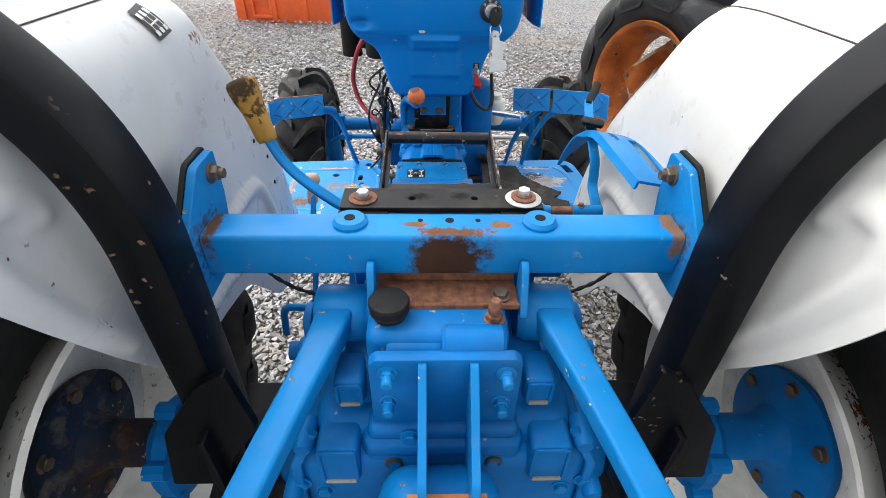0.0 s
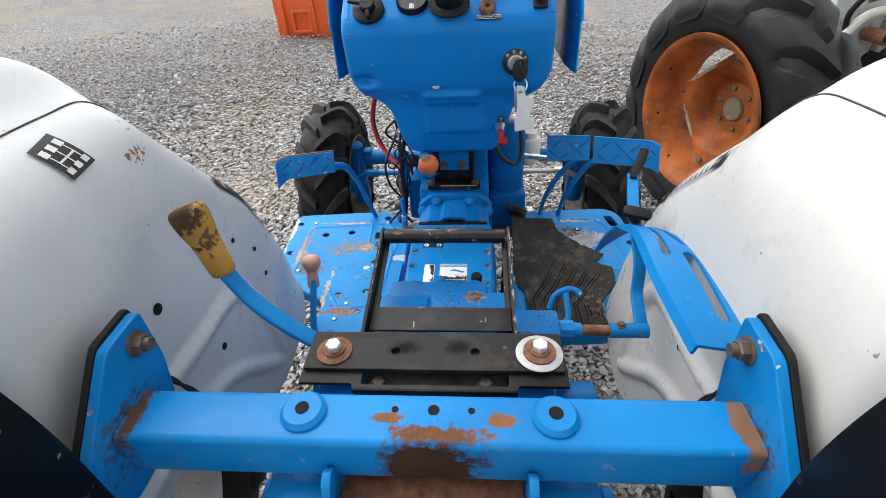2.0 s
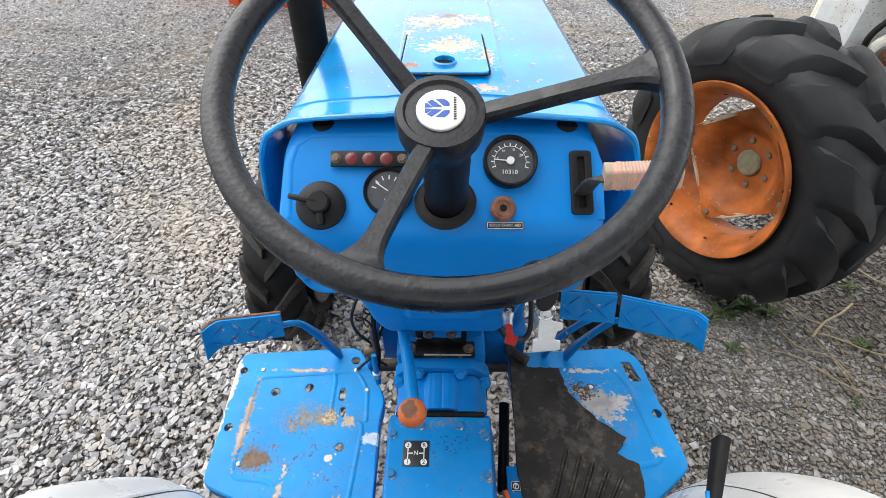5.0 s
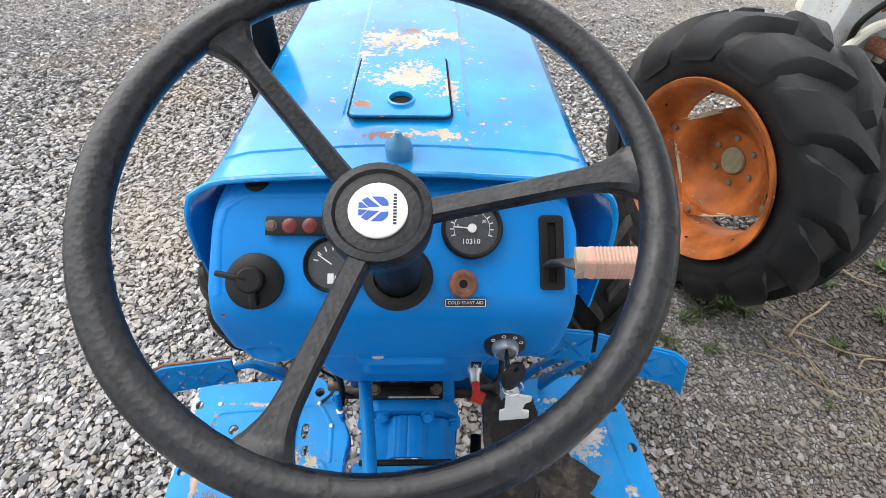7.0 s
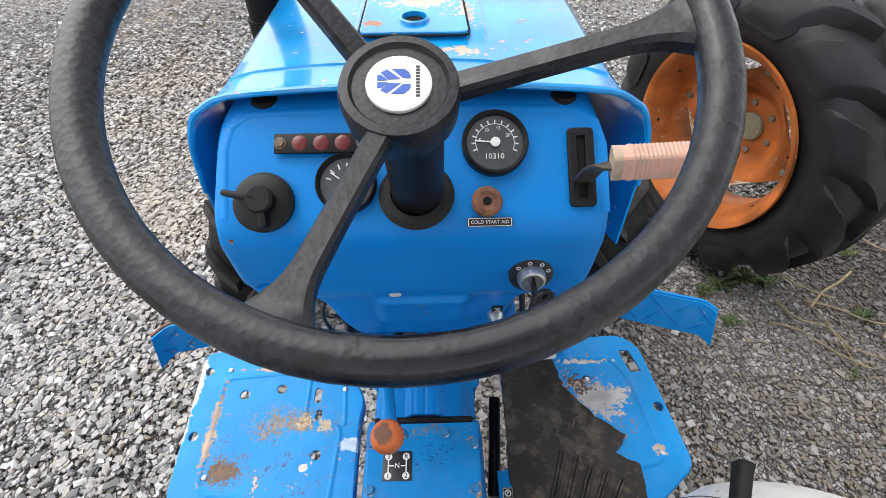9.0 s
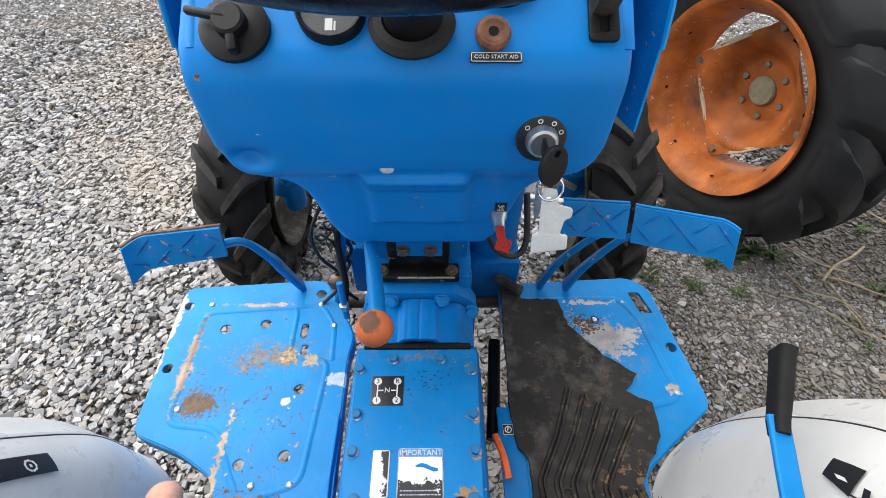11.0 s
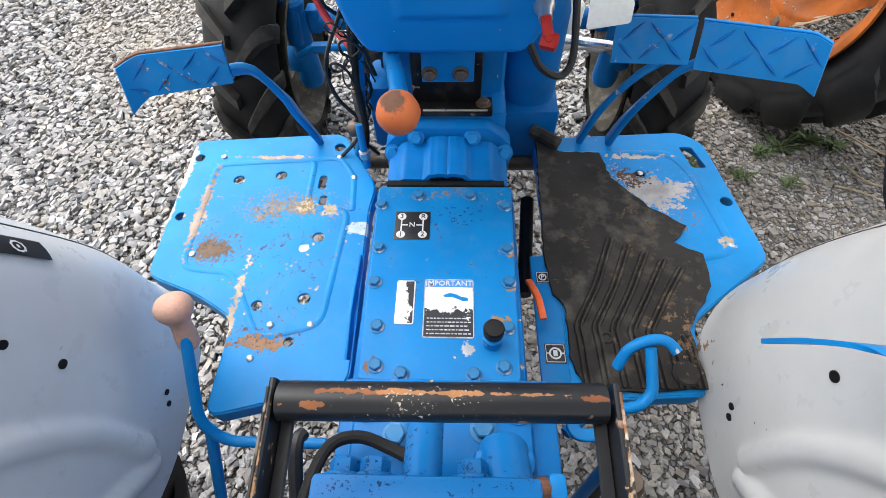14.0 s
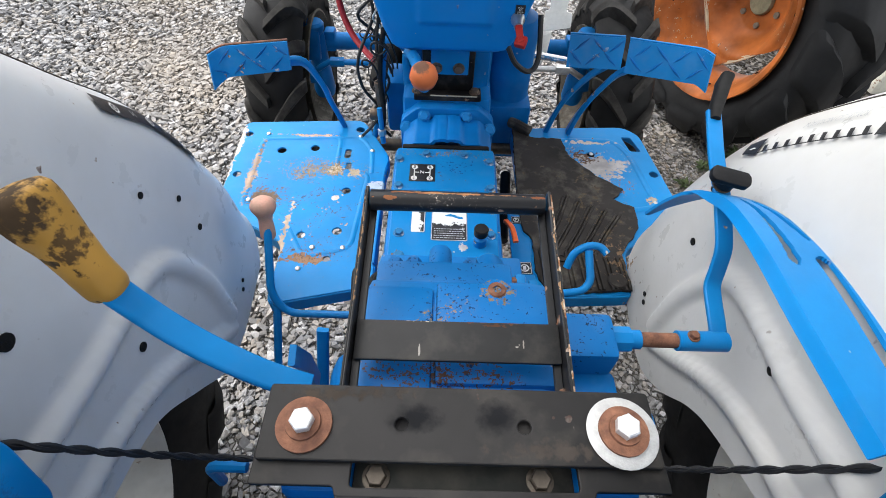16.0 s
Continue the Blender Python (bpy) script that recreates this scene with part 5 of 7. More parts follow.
part("clutch_housing", bm, M_CAST, bh, "blue clutch housing", angle=30)
for x, y, z in ((-.0525, 1.166, .6255), (.0235, 1.166, .6255), (-.086, 1.162, .602), (.0685, 1.162, .602)):
    bm = hexhead(.0085, .0095)
    lathe([(.0125, -.014), (.0118, -.001)], 16, None, bm)
    bm.transform(up_to((x, y, z), (0, -.8, .6)))
    part("bolt", bm, M_BLUE, bh)
# steering box below the dash
bm = box(CX - .06, CX + .062, 1.186, 1.216, .644, .655, .002)
box(CX - .045, CX + .047, 1.205, 1.26, .65, .80, .004, bm)
sb = part("dash_bracket", bm, paint("greasy_black_bracket", (.006, .006, .007), .5, .8, chip=(.1, .06, .04), under=(.2, .17, .14), dust=.15, vary=.4), tr, "black steel bracket under the dash")
part("bracket_plate", box(CX - .03, CX + .036, 1.197, 1.206, .69, .80, .002), M_BLUE, sb, "blue plate with two bolts")
part("worn_edge", box(CX - .03, CX + .055, 1.1845, 1.1875, .6545, .656, .0005), M_RUBBED, sb, "edge rubbed to bare metal")
for x, y, z, rx in ((-.066, 1.2, .655, 0), (.038, 1.2, .655, 0), (-.032, 1.197, .703, 90), (.007, 1.197, .703, 90)):
    piece("bolt", bolt_rusty, sb, pose(x, y, z, rx, 0, 0) @ Matrix.Diagonal((.75, .75, .75, 1)))

# ---------- dash ----------
DASH_W = [(.7485, .07), (.75, .081), (.755, .0905), (.763, .0975), (.79, .1085), (.82, .1155), (.85, .124), (.868, .1355), (.876, .146), (.884, .158), (.893, .1685), (.905, .1765), (.92, .1835), (.94, .188), (1.0, .1885), (1.032, .187), (1.10, .185)]
DASH_Y = [(.7485, 1.163), (.80, 1.152), (.83, 1.148), (.86, 1.1425), (.874, 1.138), (.884, 1.1325), (.893, 1.124), (.902, 1.116), (.912, 1.1105), (.925, 1.1065), (.956, 1.101), (1.005, 1.0962)]
DASH_X = -.0088


def interp(table, z):
    for (a, p), (b, q) in zip(table, table[1:]):
        if z <= b:
            return p + (q - p) * max(0.0, (z - a) / (b - a))
    return table[-1][1]


def bump2(x, z, cx, cz, rx, rz):
    return math.exp(-(((x - cx) / rx) ** 2 + ((z - cz) / rz) ** 2))


def dash_face(x, z):
    """Where the face lies: an apron that falls back below, a raised square pressing, a hollow in one corner."""
    y = interp(DASH_Y, z)
    inside = ease((x + .066) / .012) * ease((.056 - x) / .012) * ease((z - .797) / .012)
    y -= (.007 + .009 * ease((z - .862) / .014)) * inside * ease((.904 - z) / .014)
    y += .015 * bump2(x, z, -.166, .927, .021, .012) ** 1.5 - .008 * bump2(x, z, -.156, .911, .02, .010)
    return y


PROFILE = [(1.26, .7485), (1.19, .7485), (1.172, .7487)]
PROFILE += [(None, .7495 + .12 * k / 32) for k in range(32)] + [(None, .8695 + .075 * k / 30) for k in range(30)] + [(None, .9445 + .06 * k / 12) for k in range(13)]
PROFILE += [(1.0967, 1.012), (1.0985, 1.0185), (1.101, 1.0245), (1.1045, 1.03), (1.1085, 1.0342)]
PROFILE += [(1.1085 + .0775 * k / 12, 1.0342 + .0581 * k / 12) for k in range(1, 13)] + [(1.1925, 1.0962), (1.199, 1.0985), (1.21, 1.10), (1.26, 1.10)]
bm = bmesh.new()
rows = []
NX = 64
for y0, z in PROFILE:
    w = interp(DASH_W, z)
    over = max(0.0, z - 1.066) / 1.0
    if over > 0:
        q = min(1.0, over / .034)
        w -= .026 * (1 - math.sqrt(max(0.0, 1 - q * q)))
    r = .013
    row = [bm.verts.new((DASH_X - w, 1.26, z))]
    for k in range(NX + 1):
        x = -w + 2 * w * k / NX
        # columns crowd towards the rounded side edges
        x = w * math.sin(math.pi / 2 * (2 * k / NX - 1)) * .35 + x * .65
        e = max(0.0, abs(x) - (w - r)) / r
        back = r * (1 - math.sqrt(max(0.0, 1 - min(1.0, e) ** 2)))
        wx = DASH_X + x
        y = dash_face(wx, z) if y0 is None else y0
        if y0 is None and z < .758:
            y += .008 * (1 - ease((z - .7485) / .009))
        row.append(bm.verts.new((wx, min(1.26, y + back), z)))
    row.append(bm.verts.new((DASH_X + w, 1.26, z)))
    rows.append(row)
for a, b in zip(rows, rows[1:]):
    for k in range(len(a) - 1):
        bm.faces.new((a[k], a[k + 1], b[k + 1], b[k]))
bmesh.ops.remove_doubles(bm, verts=bm.verts, dist=1e-6)
dash = part("dash_panel", bm, M_DASH, tr, "blue sheet steel dash and instrument panel", angle=60)
part("paint_chip", lathe([(0, .0006), (.005, .0006), (.0065, 0)], 9, pose(-.034, 1.1105, .911, 78, 0, 0) @ Matrix.Diagonal((1.15, .7, 1, 1))), M_STICKER, dash, "bare chip in the paint")
# sloped instrument face: local x right, y up the slope, z out of it
SL = Matrix(((1, 0, 0, 0), (0, .8, -.6, 1.102), (0, .6, .8, 1.0285), (0, 0, 0, 1)))


def on_dash(x, y, z=0.0):
    """Pose on the instrument face for a place (x, world y)."""
    return SL @ pose(x, (y - 1.102) / .8, .004 + z)


def gauge(x, y, r, name, label):
    g = part(name, lathe([(r * .86, .002), (r * .86, .006), (r * .95, .009), (r, .007), (r, -.004)], 40, on_dash(x, y), None), M_PLASTIC, dash, label)
    part("dial_face", lathe([(0, .0035), (r * .86, .0035), (r * .86, .0015)], 40, on_dash(x, y)), M_GAUGE, g)
    return g


g = gauge(.07, 1.161, .031, "rev_counter", "round black rev counter with hour meter")
bm = bmesh.new()
for i in range(13):
    a = radians(200 - i * 18.5)
    box(-.0006, .0006, .0185, .022, .0036, .004, 0, bm, on_dash(.07, 1.161) @ pose(0, 0, 0, 0, 0, math.degrees(a) - 90))
part("scale_marks", bm, M_LETTER, g)
part("needle", box(-.0006, .0006, 0, .019, .005, .0055, 0, None, on_dash(.07, 1.161) @ pose(0, 0, 0, 0, 0, 85)), M_LETTER, g)
bm = bmesh.new()
for k in range(28):
    a0, a1 = radians(205 - k * 8.2), radians(205 - (k + 1) * 8.2)
    vs = [bm.verts.new(on_dash(.07, 1.161) @ Vector((r * math.cos(a), r * math.sin(a), .0038))) for r, a in ((.0178, a0), (.0184, a0), (.0184, a1), (.0178, a1))]
    bm.faces.new(vs)
part("scale_arc", bm, M_LETTER, g)
for k in range(4):
    a = radians(170 - k * 47)
    bm = lettering(str((5, 10, 15, 20)[k]), .0046, .0001)
    bm.transform(on_dash(.07, 1.161) @ pose(.0142 * math.cos(a), .0142 * math.sin(a), .004))
    part("lettering", bm, M_LETTER, g)
part("needle_hub", lathe([(0, .007), (.0045, .007), (.0045, .004)], 16, on_dash(.07, 1.161)), M_LETTER, g)
bm = lettering("10310", .0075)
bm.transform(on_dash(.07, 1.161) @ pose(-.001, -.0135, .0045))
part("lettering", bm, M_LETTER, g)
g = gauge(-.069, 1.132, .028, "fuel_gauge", "round black fuel gauge")
bm = bmesh.new()
for i in range(6):
    box(-.0007, .0007, .014, .019, .0036, .004, 0, bm, on_dash(-.069, 1.132) @ pose(0, 0, 0, 0, 0, 75 - i * 26))
part("scale_marks", bm, M_LETTER, g)
bm = box(-.004, .002, -.019, -.009, .0036, .004, 0, None, on_dash(-.069, 1.132))
box(.003, .0045, -.019, -.011, .0036, .004, 0, bm, on_dash(-.069, 1.132))
part("pump_symbol", bm, M_LETTER, g)
part("needle", box(-.0006, .0006, 0, .017, .005, .0055, 0, None, on_dash(-.069, 1.132) @ pose(0, 0, 0, 0, 0, 55)), M_LETTER, g)
bm = sweep([on_dash(x, y, -.0042).translation for x, y in ((-.182, 1.108), (-.184, 1.16), (-.178, 1.178), (-.16, 1.188), (-.05, 1.19), (.05, 1.19), (.15, 1.188), (.167, 1.178), (.173, 1.16), (.172, 1.108))], [(-.005, 0), (-.0018, .0017), (.0018, .0017), (.005, 0)], up=(0, -.6, .8))
part("pressed_line", bm, M_DASH, dash, angle=60)
# warning lamps
d = part("lamp_strip", box(-.044, .044, -.0095, .0095, 0, .004, .001, None, on_dash(-.092, 1.163)), M_PLASTIC, dash, "black strip with three red warning lamps")
for x in (-.02, .0, .02):
    part("lamp", lathe([(0, .0052), (.0055, .005), (.0074, .004), (.0078, .003)], 20, on_dash(-.092 + x, 1.163)), M_GLASSRED, d, "dark red lamp lens")
for x in (-.038, .038):
    piece("bolt", bolt_rusty, d, on_dash(-.092 + x, 1.163, .004) @ Matrix.Diagonal((.42, .42, .3, 1)))
# light switch
bm = lathe([(.028, -.002), (.028, .003), (.024, .006), (.013, .007), (.013, .016), (.011, .018), (0, .018)], 32, on_dash(-.145, 1.119))
box(-.004, .004, -.026, .004, .006, .016, .0025, bm, on_dash(-.145, 1.119) @ pose(0, 0, 0, 0, 0, 10))
box(-.003, .003, 0, .034, .011, .018, .002, bm, on_dash(-.145, 1.119) @ pose(0, 0, 0, 0, 0, 78))
part("light_switch", bm, M_PLASTIC, dash, "black rotary light switch", angle=40)
# cold start plug and its label
bm = lathe([(.014, -.002), (.0145, .003), (.0125, .006), (.0095, .0065), (.0065, .0045), (.004, .0045), (.004, .0015), (0, .0015)], 28, on_dash(.061, 1.1165))
cp = part("cold_start_plug", bm, M_RUSTY, dash, "rusty round cold start indicator")
part("opening", lathe([(0, .005), (.0042, .005), (.0042, .004)], 18, on_dash(.061, 1.1165)), M_DARK, cp)
d = part("label_plate", box(-.021, .021, -.0042, .0042, -.001, .0012, .0003, None, on_dash(.0635, 1.1015, -.0025)), M_DECAL, dash, "black label reading COLD START AID")
part("border", sweep([on_dash(.0635, 1.1015) @ Vector((x, y, -.0012)) for x, y in rounded([(-.02, -.0036), (.02, -.0036), (.02, .0036), (-.02, .0036)], .001)], oblong(.0006, .0006, .0001, 1), True, None, up=(0, -.6, .8)), M_LETTER, d)
bm = lettering("COLD START AID", .0045)
bm.transform(on_dash(.0635, 1.1015) @ pose(0, 0, -.0008))
part("lettering", bm, M_LETTER, d)
# throttle slot and lever
bm = plate(rounded([(-.0125, -.038), (.0125, -.038), (.0125, .038), (-.0125, .038)], .005), [rounded([(-.004, -.03), (.004, -.03), (.004, .03), (-.004, .03)], .002)], .004, .001, on_dash(.151, 1.142, -.002))
ts = part("throttle_slot", bm, M_PLASTIC, dash, "black slotted throttle guide")
part("slot_bottom", box(-.005, .005, -.031, .031, -.004, -.0015, 0, None, on_dash(.151, 1.142)), M_DARK, ts)
bm = sweep(round_path([(.151, 1.135, 1.045), (.151, 1.108, 1.085), (.154, 1.088, 1.104), (.2, 1.08, 1.112)], .010), oblong(.019, .004, .001, 1), up=(0, 0, 1))
tl = part("throttle_lever", bm, M_STEEL, tr, "steel hand throttle lever")
GRIP = [Vector((.156, 1.0855, 1.1065)).lerp(Vector((.2245, 1.077, 1.1155)), k / 44) for k in range(45)]
bm = sweep(GRIP, oblong(.0215, .0245, .0045), up=(0, 0, 1), scale=lambda t: (.86 if t < .02 or t > .98 else 1.0) - (.055 if .2 < t < .9 and int(t * 44 + .5) % 2 else 0) - (.06 if t < .12 else 0))
gp = part("grip", bm, M_PINK, tl, "faded red ribbed plastic grip", angle=25)
part("grip_end", sweep([(.1535, 1.0858, 1.1062), (.1605, 1.0849, 1.1071)], oblong(.0205, .0235, .004), up=(0, 0, 1)), paint("grimy_plastic_edge", (.4, .3, .22), .6, 1.5, chip=(.1, .08, .06), under=(.2, .16, .12), dust=.6), gp, "grimy inner end of the grip")
# ignition switch
bm = lathe([(.023, -.001), (.023, .003), (.021, .004)], 36, pose(.111, 1.1, .955, 85, 0, 0))
ig = part("ignition_plate", bm, M_DECAL, dash, "black ignition switch plate with white symbols")
part("barrel", lathe([(.015, .003), (.015, .008), (.0135, .013), (.011, .014), (.011, .012), (0, .012)], 30, pose(.111, 1.1, .955, 85, 0, 0)), M_ZINC, ig, "worn metal ignition barrel")
for a in (-50, -10, 30, 65):
    part("symbol", lathe([(.0014, .0042), (.0024, .0042), (.0024, .0046), (.0014, .0046)], 12, pose(.111, 1.1, .955, 85, 0, 0) @ pose(.0185 * math.sin(radians(a)), .0185 * math.cos(radians(a)), 0), None, True), M_LETTER, ig)
# stop control
d = part("label_plate", box(.084, .098, 1.1445, 1.149, .824, .836, .0004), M_DECAL, dash, "small black label reading PULL TO STOP")
for k, w in enumerate(("PULL", "TO", "STOP")):
    bm = lettering(w, .0036)
    bm.transform(pose(.091, 1.1442, .833 - k * .0034, 90, 0, 0))
    part("lettering", bm, M_LETTER, d)
part("stop_collar", lathe([(.0105, 0), (.0105, .006), (.0075, .012), (.0068, .022)], 20, pose(.0895, 1.151, .815, 100, 0, 0)), M_ZINC, dash, "plated collar of the stop pull")
bm = sweep(smooth_path([(.0897, 1.134, .8135), (.0902, 1.127, .81), (.0915, 1.121, .805), (.093, 1.117, .801)], 3), oblong(.0105, .009, .0025), up=(0, -1, 0))
own = bmesh.new()
box(-.0085, .0085, -.008, .008, -.006, .006, .0022, own)
own.transform(pose(.094, 1.1155, .7965, 38, 0, -24))
merge(bm, own)
lathe([(.0035, -.002), (.0035, .0012), (0, .0012)], 10, pose(.094, 1.1155, .7965, 38, 0, -24) @ pose(0, 0, .0062), bm)
part("stop_knob", bm, paint("chipped_red_plastic", (.36, .02, .016), .45, 1.6, chip=(.2, .06, .04), under=(.5, .25, .2), dust=.2, vary=.3), dash, "chipped red stop pull")

# ---------- steering wheel ----------
WC = Matrix.Translation((-.003, 1.044, 1.224)) @ pose(0, 0, 0, 24, 0, 0)
HUBSHIFT = Matrix.Translation((-.005, 0, 0))
sw_axis = WC.to_3x3() @ Vector((0, 0, 1))
bm = lathe([(.030, 0), (.030, .004), (.027, .006), (.024, .006), (.024, .115), (.027, .12), (.032, .14)], 28, WC @ pose(0, 0, -.198))
part("steering_column", bm, M_PLASTIC, tr, "black steering column tube")
part("column_ring", lathe([(.024, 0), (.034, 0), (.0352, .004), (.031, .008), (.024, .009)], 30, on_dash(-.004, 1.122, -.001) @ pose(0, 0, 0, -13, 0, 0), None, True), M_RUBBER, dash, "rubber ring round the column")
circ = [WC @ Vector((0.1735 * math.cos(2 * math.pi * i / 72), 0.1735 * math.sin(2 * math.pi * i / 72), 0)) for i in range(72)]
bm = sweep(circ, oblong(.0225, .0225, .0105, 4), True, None, up=sw_axis)
sw = part("steering_wheel", bm, M_WHEEL, tr, "black three-spoke steering wheel with a worn pebbled rim")
for a in (5, 133, 250):
    d = Vector((math.cos(radians(a)), math.sin(radians(a)), 0))
    p0, p1 = HUBSHIFT @ WC @ (d * .034 + Vector((0, 0, -.046))), WC @ (d * .171 + Vector((0, 0, -.004)))
    along = (p1 - p0).normalized()
    side = along.cross(sw_axis).normalized()
    upw = side.cross(along)
    bm, rings = bmesh.new(), []
    for k in range(19):
        t = k / 18
        w = .0168 - .002 * math.sin(math.pi * t) + .032 * max(0, (t - .72) / .28) ** 2.2
        hgt = .0145 + .003 * max(0, (t - .8) / .2)
        rings.append([bm.verts.new(p0.lerp(p1, t) + side * (x * w) + upw * (z * hgt)) for x, z in ((-.5, -.3), (-.5, .3), (-.36, .5), (.36, .5), (.5, .3), (.5, -.3), (.36, -.5), (-.36, -.5))])
    for r1, r2 in zip(rings, rings[1:]):
        for k in range(8):
            bm.faces.new((r1[k], r1[(k + 1) % 8], r2[(k + 1) % 8], r2[k]))
    bm.faces.new(rings[0])
    bm.faces.new(rings[-1])
    bmesh.ops.recalc_face_normals(bm, faces=bm.faces)
    part("spoke", bm, M_WHEEL, sw, "black moulded spoke")
bm = lathe([(.027, -.088), (.032, -.072), (.038, -.063), (.0395, -.042), (.0375, -.0365), (.032, -.036), (.030, -.039), (.024, -.0385), (0, -.0385)], 40, WC)
bm.transform(HUBSHIFT)
hub = part("hub", bm, M_WHEEL, sw, "black round hub")
lg = part("emblem", lathe([(.0, -.0345), (.0185, -.0345), (.0208, -.036), (.0208, -.039)], 36, HUBSHIFT @ WC), M_WHITEPL, hub, "round white emblem with a blue leaf-like shape")
PETALS = (((-100, 38), (-83, 37), (-50, 6), (-100, 4)), ((-85, 50), (-55, 67), (10, 12), (-50, 10)), ((-33, 70), (25, 70), (48, 52), (57, 34), (57, 16), (20, 18)))
for petal in PETALS:
    for flip in (1, -1):
        pts = [(x * .000132, y * flip * .000132) for x, y in petal]
        part("emblem_mark", plate(pts if flip < 0 else pts[::-1], [], .0004, 0, HUBSHIFT @ WC @ pose(0, 0, -.0345)), M_LOGO, lg)
for k in range(10):
    part("emblem_bar", box(.0108, .0132, -.0115 + k * .0024, -.0101 + k * .0024, -.0345, -.0341, 0, None, HUBSHIFT @ WC), M_DECAL, lg)

# ---------- hood ----------


def hood_section(y):
    t = (y - 1.19) / .95
    hw = .203 - .02 * ease(t) + .014 * math.exp(-max(0, y - 1.19) / .03)
    top = 1.117 + .004 * math.exp(-max(0, y - 1.19) / .03) - .012 * t - .10 * ease((y - 2.0) / .16) ** 2
    ridge = .0055 * ease((y - 1.28) / .03)
    sec = []
    for x, z in ((-hw - .022, .905), (-hw - .02, 1.0), (-hw - .014, 1.055), (-hw - .002, 1.088), (-hw + .012, 1.101), (-hw + .04, top - .008), (-.1, top - .002), (-.074, top - .001), (-.069, top + ridge), (-.03, top + .002 + ridge)):
        sec.append((x, z - (.10 * ease((y - 2.0) / .16) ** 2 if z > 1.0 and z < 1.105 else 0)))
    return [Vector((x, y, z)) for x, z in sec] + [Vector((-x, y, z)) for x, z in reversed(sec)]


HY = [1.188, 1.192, 1.2, 1.215, 1.24, 1.25, 1.275, 1.285, 1.3, 1.32, 1.4, 1.5, 1.6, 1.8, 2.0, 2.06, 2.12, 2.16]
bm = bmesh.new()
rows = [[bm.verts.new(p) for p in hood_section(y)] for y in HY]
for a, b in zip(rows, rows[1:]):
    for i in range(len(a) - 1):
        bm.faces.new((a[i], a[i + 1], b[i + 1], b[i]))
bm.faces.new(rows[-1])
thicken(bm, .003)
hood = part("hood", bm, M_HOOD, tr, "wetted sky-blue hood with flaking paint", angle=28)
hx = -.006
lip = [p + Vector((0, -.001, -.001)) for p in hood_section(1.19)][1:-1]
part("hood_lip", sweep(smooth_path(lip, 3), circle(.0035, 8)), M_HOOD, hood, "rolled rear edge of the hood")
bm = plate(rounded([(-.064, 1.29), (.052, 1.29), (.048, 1.438), (-.062, 1.438)], .009), [ring2(hx, 1.322, .0135)], .004, .0015, pose(0, 0, 1.1225))
part("crease", sweep(smooth_path([Vector((p.x * .995, 1.2405, p.z + .0006)) for p in hood_section(1.2405)][4:-4], 3), [(-.0022, -.001), (0, .0012), (.0022, -.001)], up=(0, 0, 1)), M_HOOD, hood, "pressed crease across the hood", angle=60)
fp = part("filler_flap", bm, M_HOOD, hood, "square fuel filler flap with a round hole", angle=12)
bm = sweep([Vector((x, y, 1.1232)) for x, y in rounded([(-.0655, 1.2885), (.0535, 1.2885), (.0495, 1.4395), (-.0635, 1.4395)], .01)], oblong(.0022, .0016, .0004, 1), True, None, up=(0, 0, 1))
part("flap_gap", bm, M_DARK, hood)
part("hole_ring", lathe([(.0135, 0), (.017, 0), (.016, .004), (.0138, .005), (.0132, .001)], 26, pose(hx, 1.322, 1.1255), None, True), M_HOOD, fp)
part("hole", lathe([(0, 0), (.0135, 0), (.0135, .0005), (0, .0005)], 20, pose(hx, 1.322, 1.1246)), M_DARK, fp)
bm = lathe([(.014, 0), (.014, .017), (.0125, .022), (.005, .028), (.003, .034), (0, .036)], 24, pose(-.004, 1.222, 1.114))
part("rubber_stop", bm, plain("pale_blue_rubber", (.05, .2, .36), .45), hood, "small blue dome-shaped knob")
for x in (-.15, .14):
    part("rubber_stop", lathe([(.012, 0), (.013, .004), (.013, .016), (.011, .018)], 18, pose(x, 1.205, 1.083)), M_RUBBER, hood, "black rubber buffer")
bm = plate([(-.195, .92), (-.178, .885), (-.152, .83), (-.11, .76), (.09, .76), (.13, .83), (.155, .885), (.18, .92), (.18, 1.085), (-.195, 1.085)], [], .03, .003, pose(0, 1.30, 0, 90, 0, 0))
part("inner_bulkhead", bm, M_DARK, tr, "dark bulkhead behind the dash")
part("engine", box(-.105, .095, 1.42, 1.95, .46, 1.0, .03), M_DARK, tr, "dark greasy engine block under the hood")
bm = lathe([(.0, 0), (.036, .0), (.04, .006), (.04, .16), (.034, .17), (0, .17)], 22, pose(-.15, 1.37, .79))
part("air_cleaner", bm, M_RUBBER, tr, "black air cleaner canister beside the engine")
bm = box(-.082, .068, 1.23, 1.42, .60, .78, .018)
part("steering_gear_case", bm, M_CAST, tr, "blue steering gear case under the dash")
bm = tube(smooth_path([(-.268, 1.645, .72), (-.268, 1.645, 1.0), (-.268, 1.65, 1.25)], 4), .032, None, 18)
tube([(-.268, 1.645, .86), (-.268, 1.645, 1.01)], .036, bm, 18)
tube(round_path([(-.13, 1.645, .76), (-.24, 1.645, .76), (-.268, 1.645, .8)], .03), .022, bm, 14)
part("exhaust_pipe", bm, M_DARK, tr, "black upright exhaust pipe")

